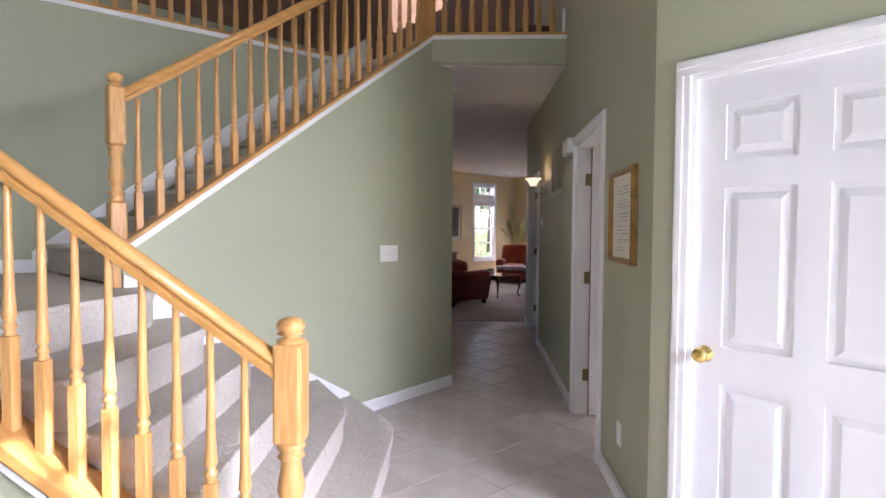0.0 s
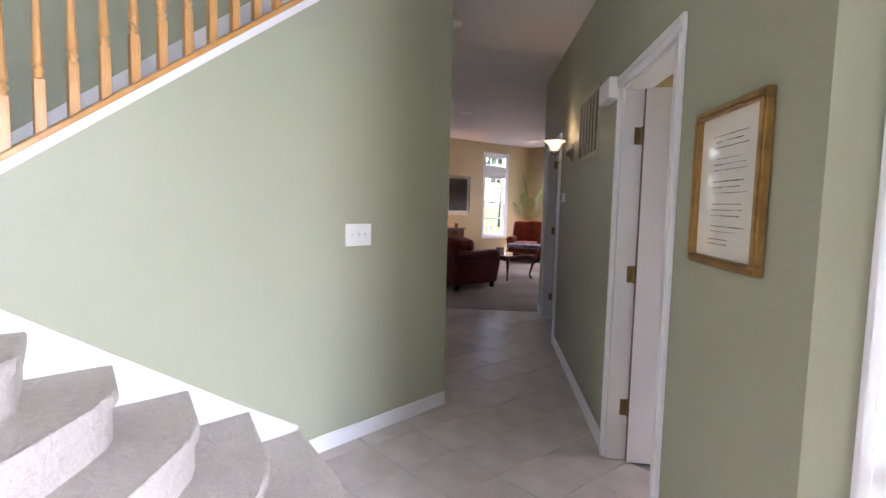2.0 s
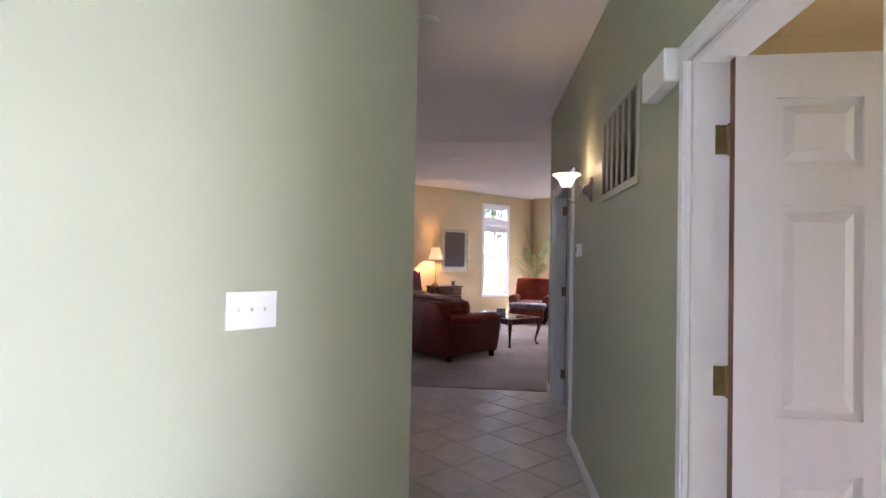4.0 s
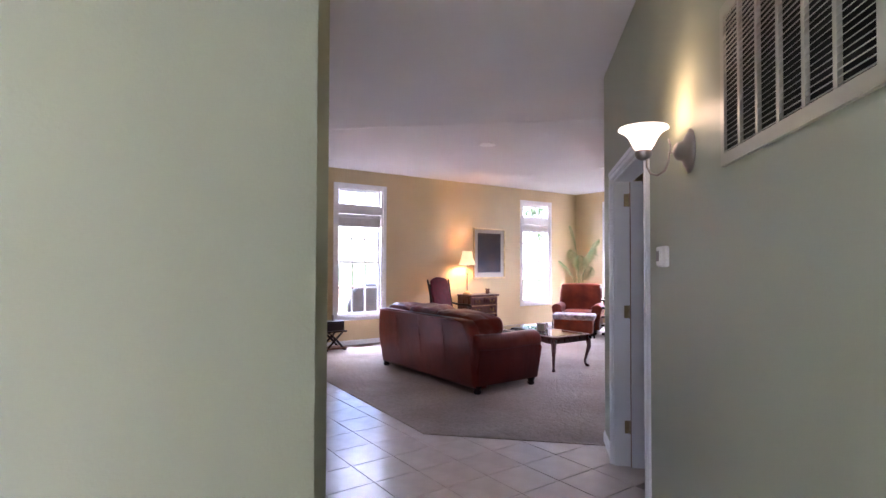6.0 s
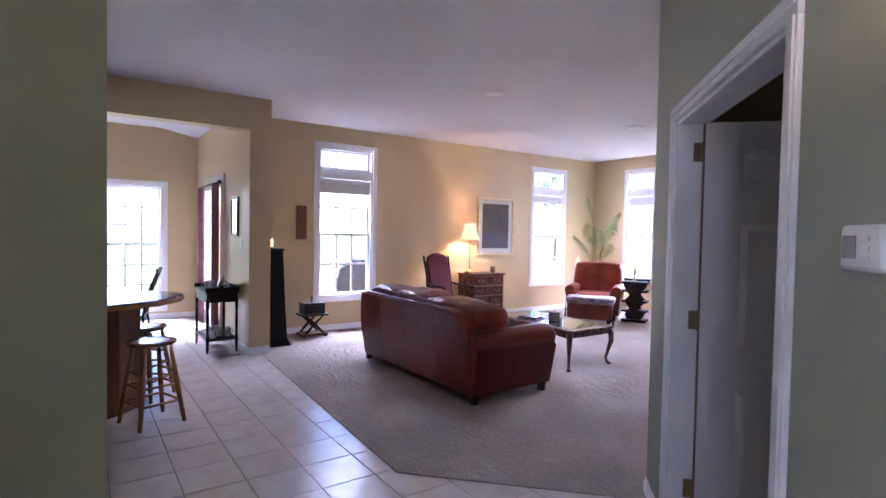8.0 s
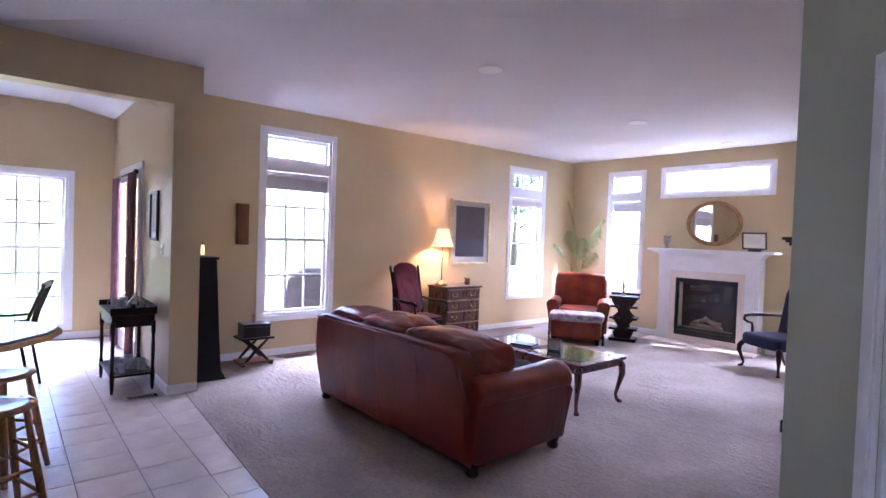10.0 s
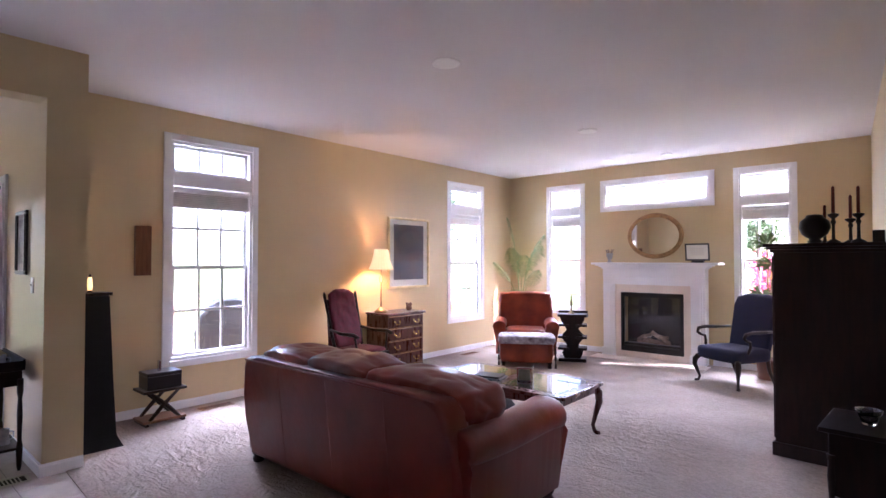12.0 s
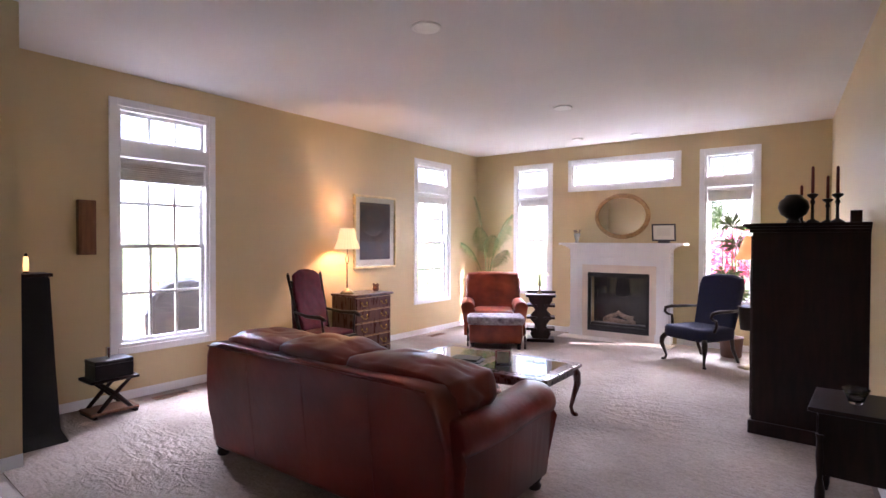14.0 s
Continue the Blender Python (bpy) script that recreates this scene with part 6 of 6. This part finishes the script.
# ---- nook and kitchen ----
M_NF = frame_at(-6.78, 7.30, -1, 0)
bm = bmesh.new()
for x0, x1 in ((1.27, 1.34), (2.62, 2.69)):
    box(bm, (x0, 0.001, 0), (x1, 0.02, 2.26))
box(bm, (1.27, 0.001, 2.19), (2.69, 0.021, 2.26))
setting("door_6", bm, WHITE, "white casing of the patio door", M_NF)
fdm = thing("patio_door", M_NF, "white glazed patio door in the nook with mauve curtains drawn aside", "door")
for x0, x1 in ((1.345, 1.978), (1.982, 2.615)):
    bm = bmesh.new()
    wall_mesh(bm, x0, x1, 0.002, 0.03, 0.01, 2.185, [(x0 + 0.09, x1 - 0.09, 0.25, 2.08)])
    lf = part("leaf", bm, WHITE, fdm)
    bm = bmesh.new()
    for k in range(1, 4):
        z = 0.25 + 1.83 * k / 4
        box(bm, (x0 + 0.09, 0.010, z - 0.008), (x1 - 0.09, 0.026, z + 0.008))
    part("muntin", bm, WHITE, lf)
    part("pane", shape(box, (x0 + 0.09, 0.006, 0.25), (x1 - 0.09, 0.010, 2.08)), GLASS, lf).visible_shadow = False
cu = thing("curtain_rod", M_NF, "mauve curtains on a dark rod over the patio door", "curtain")
part("rod", shape(tube, [(1.22, 0.09, 2.13), (2.74, 0.09, 2.13)], 0.014), DARKW, cu)
part("finial", shape(lathe, [(0.012, 0), (0.03, 0.02), (0.02, 0.045), (0.004, 0.055)], 12, Matrix.Translation((1.22, 0.09, 2.13)) @ Matrix.Rotation(radians(-90), 4, "Y")), DARKW, cu)
for x0, x1 in ((1.30, 1.60), (2.30, 2.66)):
    bm = bmesh.new()
    n = 40
    fr_, bk_ = [], []
    for k in range(n + 1):
        x = x0 + (x1 - x0) * k / n
        y = 0.085 + 0.022 * math.sin(k * 1.15)
        fr_.append([bm.verts.new((x, y, z)) for z in (0.05, 2.12)])
        bk_.append([bm.verts.new((x, y + 0.004, z)) for z in (0.05, 2.12)])
    for k in range(n):
        bm.faces.new((fr_[k][0], fr_[k + 1][0], fr_[k + 1][1], fr_[k][1]))
        bm.faces.new((bk_[k][0], bk_[k][1], bk_[k + 1][1], bk_[k + 1][0]))
    part("curtain_panel", bm, CURTAIN, cu)
picture("framed_picture", M_NF @ Matrix.Translation((0.66, 0, 1.655)), 0.34, 0.50, 0.03, BLACKW, MATBD, ART, "small black-framed picture on the nook wall", 0.02, 0.05)
wall_plate("light_switch", M_NF @ Matrix.Translation((0.34, 0, 1.33)), 0.075, 0.117, "white light switch beside the nook opening", 1)
sv = thing("serving_cart", at(-7.40, 7.06, 0.0), "dark wooden serving table with a low gallery and a lower shelf", "serving table")
part("tabletop", shape(box, (-0.37, -0.19, 0.72), (0.37, 0.19, 0.74), bevel=0.005), DARKW, sv)
part("drawer_box", shape(box, (-0.35, -0.175, 0.61), (0.35, 0.175, 0.72)), DARKW, sv)
part("shelf", shape(box, (-0.36, -0.18, 0.15), (0.36, 0.18, 0.17), bevel=0.004), DARKW, sv)
bm = bmesh.new()
for q in (((-0.37, 0.175, 0.74), (0.37, 0.19, 0.80)), ((-0.37, -0.19, 0.74), (-0.355, 0.19, 0.79)), ((0.355, -0.19, 0.74), (0.37, 0.19, 0.79))):
    box(bm, *q)
part("gallery_rail", bm, DARKW, sv)
for x in (-0.345, 0.345):
    for y in (-0.165, 0.165):
        part("leg", shape(lathe, [(0.010, 0), (0.016, 0.04), (0.020, 0.13), (0.020, 0.18), (0.013, 0.22), (0.018, 0.40), (0.013, 0.52), (0.020, 0.56), (0.020, 0.66)], 10, Matrix.Translation((x, y, 0))), DARKW, sv)
rnd = random.Random(6)
for k, (x, y, z) in enumerate([(0.22, -0.1, 0.74), (0.28, 0.06, 0.74), (0.1, -0.06, 0.74), (-0.05, -0.1, 0.74), (-0.2, 0.0, 0.74), (0.25, -0.08, 0.17), (0.12, 0.02, 0.17), (-0.02, -0.08, 0.17), (-0.15, 0.04, 0.17), (0.2, 0.1, 0.17)]):
    h = rnd.uniform(0.07, 0.12)
    mg = thing("pewter_mug", at(-7.40 + x, 7.06 + y, z, rnd.uniform(0, 360)), "dull pewter mug with a curved handle", "mug", "pewter on the serving table")
    part("cup", shape(lathe, [(0.036, 0), (0.038, 0.008), (0.032, h * .5), (0.034, h), (0.029, h), (0.026, 0.015)], 14), PEWTER, mg)
    part("handle", shape(tube, [(0.033, 0, h * .8), (0.058, 0, h * .72), (0.058, 0, h * .35), (0.033, 0, h * .22)], 0.005, 6), PEWTER, mg)
tp = thing("teapot", at(-7.20, 7.10, 0.74), "pale silver teapot with a domed lid", "teapot")
part("body", shape(lathe, [(0.04, 0), (0.045, 0.01), (0.075, 0.05), (0.07, 0.09), (0.04, 0.115), (0.042, 0.12), (0.02, 0.14), (0.01, 0.15), (0.014, 0.165), (0.004, 0.175)], 18), SILVER, tp)
part("spout", shape(tube, [(0.06, 0, 0.05), (0.10, 0, 0.07), (0.12, 0, 0.12)], [0.016, 0.011, 0.008]), SILVER, tp)
part("handle", shape(tube, [(-0.06, 0, 0.10), (-0.11, 0, 0.10), (-0.11, 0, 0.05), (-0.065, 0, 0.04)], 0.007), SILVER, tp)

CTP = [(-5.78, 6.14), (-5.62, 6.35), (-5.45, 6.39), (-5.25, 6.32), (-5.03, 6.14), (-4.92, 5.90), (-4.75, 5.5), (-4.62, 5.0), (-4.5, 3.4), (-6.1, 3.4), (-6.1, 5.7)]
kc = thing("kitchen_counter", I4, "dark laminate kitchen peninsula with a walnut panelled base", "kitchen counter")
part("worktop", shape(prism, CTP, 0.885, 0.92, bevel=0.006), COUNTER, kc, "dark glossy laminate worktop")
cc = Vector((-5.1, 5.0))
ed = [tuple(Vector(p) + (Vector(p) - cc).normalized() * 0.015) for p in CTP]
part("edge", shape(prism, ed, 0.872, 0.905, bevel=0.006), SEATW, kc, "honey wood nosing")
inn = [(-5.9, 5.65), (-5.55, 5.92), (-5.36, 6.06), (-5.18, 5.90), (-5.00, 5.5), (-4.82, 5.0), (-4.7, 3.5), (-6.0, 3.5)]
part("base_panel", shape(prism, inn, 0.0, 0.872), WALNUT, kc)


def bar_stool(x, y, turn, h=0.63):
    s = thing("bar_stool", at(x, y, 0, turn), "round honey-wood bar stool with splayed legs at the counter", "bar stool", "stools at the counter")
    g = h / 0.638
    part("seat", shape(lathe, [(0.12, 0.60 * g), (0.155, 0.61 * g), (0.17, 0.625 * g), (0.167, 0.638 * g), (0.12, 0.636 * g), (0.02, 0.630 * g)], 28), SEATW, s)
    for k in range(4):
        a = radians(45 + 90 * k)
        part("leg", shape(tube, [(0.235 * math.cos(a), 0.235 * math.sin(a), 0), (0.18 * math.cos(a), 0.18 * math.sin(a), 0.3 * g), (0.13 * math.cos(a), 0.13 * math.sin(a), 0.61 * g)], [0.015, 0.021, 0.015]), SEATW, s)
    for z, r in ((0.17, 0.203), (0.30, 0.18), (0.40, 0.165)):
        for k in range(4):
            if z == 0.40 and k % 2:
                continue
            a, b = radians(45 + 90 * k), radians(135 + 90 * k)
            part("rung", shape(tube, [(r * math.cos(a), r * math.sin(a), z * g), (r * math.cos(b), r * math.sin(b), z * g)], 0.010), SEATW, s)


bar_stool(-4.91, 6.10, 20)
bar_stool(-5.62, 6.12, 50)

nt = thing("dining_table", at(-7.7, 5.35), "round dark glass-topped dining table in the nook", "dining table")
part("tabletop", shape(lathe, [(0.60, 0.72), (0.62, 0.735), (0.60, 0.75), (0.02, 0.75)], 40), COUNTER, nt)
part("pedestal", shape(lathe, [(0.28, 0), (0.26, 0.03), (0.07, 0.08), (0.05, 0.4), (0.08, 0.6), (0.14, 0.72)], 16), DARKW, nt)


def side_chair(x, y, turn):
    s = thing("dining_chair", at(x, y, 0, turn), "dark slim dining chair with curved arms", "dining chair", "chairs at the nook table")
    part("seat", shape(prism, [(-0.22, -0.22), (0.22, -0.22), (0.20, 0.21), (-0.20, 0.21)], 0.43, 0.455, bevel=0.008), BLACKW, s)
    for sx in (-1, 1):
        part("leg", shape(tube, [(sx * 0.21, -0.21, 0), (sx * 0.20, -0.20, 0.44)], 0.014), BLACKW, s)
        part("leg", shape(tube, [(sx * 0.21, 0.27, 0), (sx * 0.20, 0.20, 0.44)], 0.014), BLACKW, s)
        part("back_post", shape(tube, [(sx * 0.20, 0.20, 0.44), (sx * 0.21, 0.25, 0.70), (sx * 0.20, 0.36, 1.0)], [0.014, 0.016, 0.012]), BLACKW, s)
        part("arm", shape(tube, [(sx * 0.205, 0.25, 0.68), (sx * 0.25, 0.02, 0.66), (sx * 0.24, -0.18, 0.67)], 0.013), BLACKW, s)
        part("arm_post", shape(tube, [(sx * 0.22, -0.10, 0.45), (sx * 0.245, -0.12, 0.665)], 0.010), BLACKW, s)
    for k in range(4):
        xx = -0.12 + 0.08 * k
        part("spindle", shape(tube, [(xx, 0.20, 0.45), (xx, 0.34, 0.97)], 0.007), BLACKW, s)
    part("crest_rail", shape(box, (-0.21, 0.335, 0.95), (0.21, 0.355, 1.01), bevel=0.008), BLACKW, s)


side_chair(-7.65, 6.10, -12)
side_chair(-8.5, 5.5, 80)
side_chair(-7.2, 4.7, 200)
nk = thing("napkin", at(-7.55, 5.55, 0.751, 30), "folded white napkin card on the nook table", "napkin")
bm = bmesh.new()
side(bm, [(-0.10, 0), (0.0, 0.11), (0.10, 0), (0.09, 0), (0.0, 0.10), (-0.09, 0)], -0.08, 0.08)
part("cloth", bm, PAPER, nk)

# ---- outdoors ----
setting("ground", shape(box, (-400, -400, -0.50), (400, 400, -0.35)), GRASS, "green lawn reaching the horizon")
setting("deck", shape(box, (-12.6, 7.75, -0.34), (-7.97, 13.6, -0.12)), DECK, "weathered timber deck")
fe = thing("deck_railing", I4, "brown timber deck railing with square pickets", "railing")
for y0, y1, x0, x1 in ((7.8, 13.5, -12.5, -12.5), (13.5, 13.5, -12.5, -8.1)):
    lx, ly = x1 - x0, y1 - y0
    ln = math.hypot(lx, ly)
    for z0, z1 in ((0.75, 0.80), (0.02, 0.06)):
        part("rail", shape(box, (x0 - 0.03, y0 - 0.03, z0), (x1 + 0.03, y1 + 0.03, z1)), DECK, fe)
    for k in range(int(ln / 0.14) + 1):
        t = k * 0.14 / ln
        part("picket", shape(box, (x0 + lx * t - 0.018, y0 + ly * t - 0.018, -0.12), (x0 + lx * t + 0.018, y0 + ly * t + 0.018, 0.76)), DECK, fe)
gl = thing("covered_grill", at(-9.25, 10.0, -0.12), "barbecue grill under a dark blue-black fabric cover", "barbecue grill")
bm = bmesh.new()
pr = [(-0.48, 0.0), (0.48, 0.0), (0.50, 0.70), (0.42, 0.95), (0.25, 1.10), (0.0, 1.14), (-0.25, 1.10), (-0.42, 0.95), (-0.50, 0.70)]
side(bm, pr, -0.28, 0.28, m=Matrix.Rotation(radians(60), 4, "Z"), bevel=0.05)
bmesh.ops.subdivide_edges(bm, edges=[e for e in bm.edges if e.calc_length() > 0.2], cuts=5, use_grid_fill=True)
for v in bm.verts:
    v.co += 0.03 * noise.noise_vector(v.co * 5)
part("cover", bm, COVER, gl)


def tree(x, y, h, r, foliage, seed, label, kind="tree"):
    rnd = random.Random(seed)
    t = thing(kind, at(x, y, -0.35), label, kind.replace("_", " "))
    bm = bmesh.new()
    tube(bm, [(0, 0, 0), (0.05, 0, h * .3), (0, 0.06, h * .6), (0.02, 0, h * .9)], [h * .035, h * .028, h * .018, h * .006], 8)
    part("trunk", bm, BARK, t)
    for k in range(7):
        a, z = k * 2.4, h * (0.3 + 0.08 * k)
        part("limb", shape(tube, [(0, 0, z), (r * .4 * math.cos(a), r * .4 * math.sin(a), z + h * .08), (r * .75 * math.cos(a), r * .75 * math.sin(a), z + h * .2)], [h * .014, h * .009, h * .003], 6), BARK, t)
    n = 1500
    vs, fs = [], []
    for k in range(n):
        u = Vector((rnd.gauss(0, 1), rnd.gauss(0, 1), rnd.gauss(0, 1))).normalized()
        rad = r * rnd.uniform(0.45, 1.0) * (0.75 + 0.35 * noise.noise(u * 2.1 + Vector((seed, 0, 0))))
        c = Vector((u.x * rad, u.y * rad, h * 0.62 + u.z * rad * 0.9))
        s = rnd.uniform(0.10, 0.22) * r * 0.35
        e1 = Vector((rnd.gauss(0, 1), rnd.gauss(0, 1), rnd.gauss(0, 1))).normalized() * s
        e2 = e1.cross(Vector((rnd.gauss(0, 1), rnd.gauss(0, 1), rnd.gauss(0, 1)))).normalized() * s * 0.6
        i = len(vs)
        vs += [c - e1, c + e2, c + e1, c - e2]
        fs.append((i, i + 1, i + 2, i + 3))
    me = bpy.data.meshes.new("crown")
    me.from_pydata([tuple(v) for v in vs], [], fs)
    me.materials.append(foliage)
    ob = new("crown", me)
    ob.parent = t


tree(-21, 22, 9, 3.0, FOLIAGE, 1, "leafy garden tree beyond the deck")
tree(-27, 34, 8, 2.6, FOLIAGE, 2, "leafy garden tree behind the fireplace wall")
tree(-25, 13, 7, 2.4, FOLIAGE, 3, "leafy garden tree beyond the deck")
tree(-4.0, 18.4, 2.5, 0.85, PINKF, 4, "shrub covered with deep pink blossom outside the window", "flowering_shrub")
tree(-24, 2, 8, 2.6, FOLIAGE, 5, "leafy garden tree beyond the nook")
tree(-9.5, 46, 6, 2.0, FOLIAGE, 6, "young leafy tree on the lawn")

# ---- floor tiles ----
def inside(x, y):
    """True where the tiled floor is."""
    a, b = (x + y) / S2, (y - x) / S2
    ur = (x - 2.005) * -0.7005 + (y - 4.126) * 0.7137
    pr = (x - 2.005) * -0.7137 + (y - 4.126) * -0.7005
    if y > 7.26 + 0.11 * (-(x + 3.148)) / 3.6 and x < -3.148:
        return False
    if b > 7.36 and x > -3.2:
        return False
    if x > -0.3 and y < 5.2:
        if x < 2.1 and pr < -0.02 and ur > 0:
            return False
        if x >= 2.0 and y > 4.12:
            return False
        return a < 6.3 and b > -2.6 and (a > 0.75)
    if ur > 0 and pr < -0.02:
        return False
    return y > 5.0 or x < -1.6


TS, G = 0.34, 0.005
X0, Y0 = -5.587, 6.80
me = mesh_of(shape(box, (-TS / 2 + G / 2, -TS / 2 + G / 2, -0.012), (TS / 2 - G / 2, TS / 2 - G / 2, 0.0), None, 0.0022), "tile", TILE)
cells = []
for i in range(-15, 34):
    for j in range(-26, 12):
        x, y = X0 + TS * (i + 0.5), Y0 + TS * (j + 0.5)
        if not (-10.1 < x < 6.6 and -2.2 < y < 8.5):
            continue
        if any(inside(x + dx, y + dy) for dx in (-0.15, 0.15) for dy in (-0.15, 0.15)):
            near = min(math.hypot(x + 0.2, y - 5.6), math.hypot(x + 2.8, y - 6.6), math.hypot(x - 1.3, y - 4.2), math.hypot(x + 5.2, y - 6.6))
            cells.append((near, x, y))
cells.sort()
floor_ob = bpy.data.objects["floor"]
rnd = random.Random(2)
for n, x, y in cells[:300]:
    put("tile", me, floor_ob, Matrix.Translation((x, y, rnd.uniform(-0.0006, 0.0004))) @ Matrix.Rotation(radians(rnd.uniform(-0.15, 0.15)), 4, "Z"))
bm = bmesh.new()
for n, x, y in cells[300:]:
    box(bm, (x - TS / 2 + G / 2, y - TS / 2 + G / 2, -0.012), (x + TS / 2 - G / 2, y + TS / 2 - G / 2, 0.0))
part("tiles", bm, TILE, floor_ob, "", "stuff")
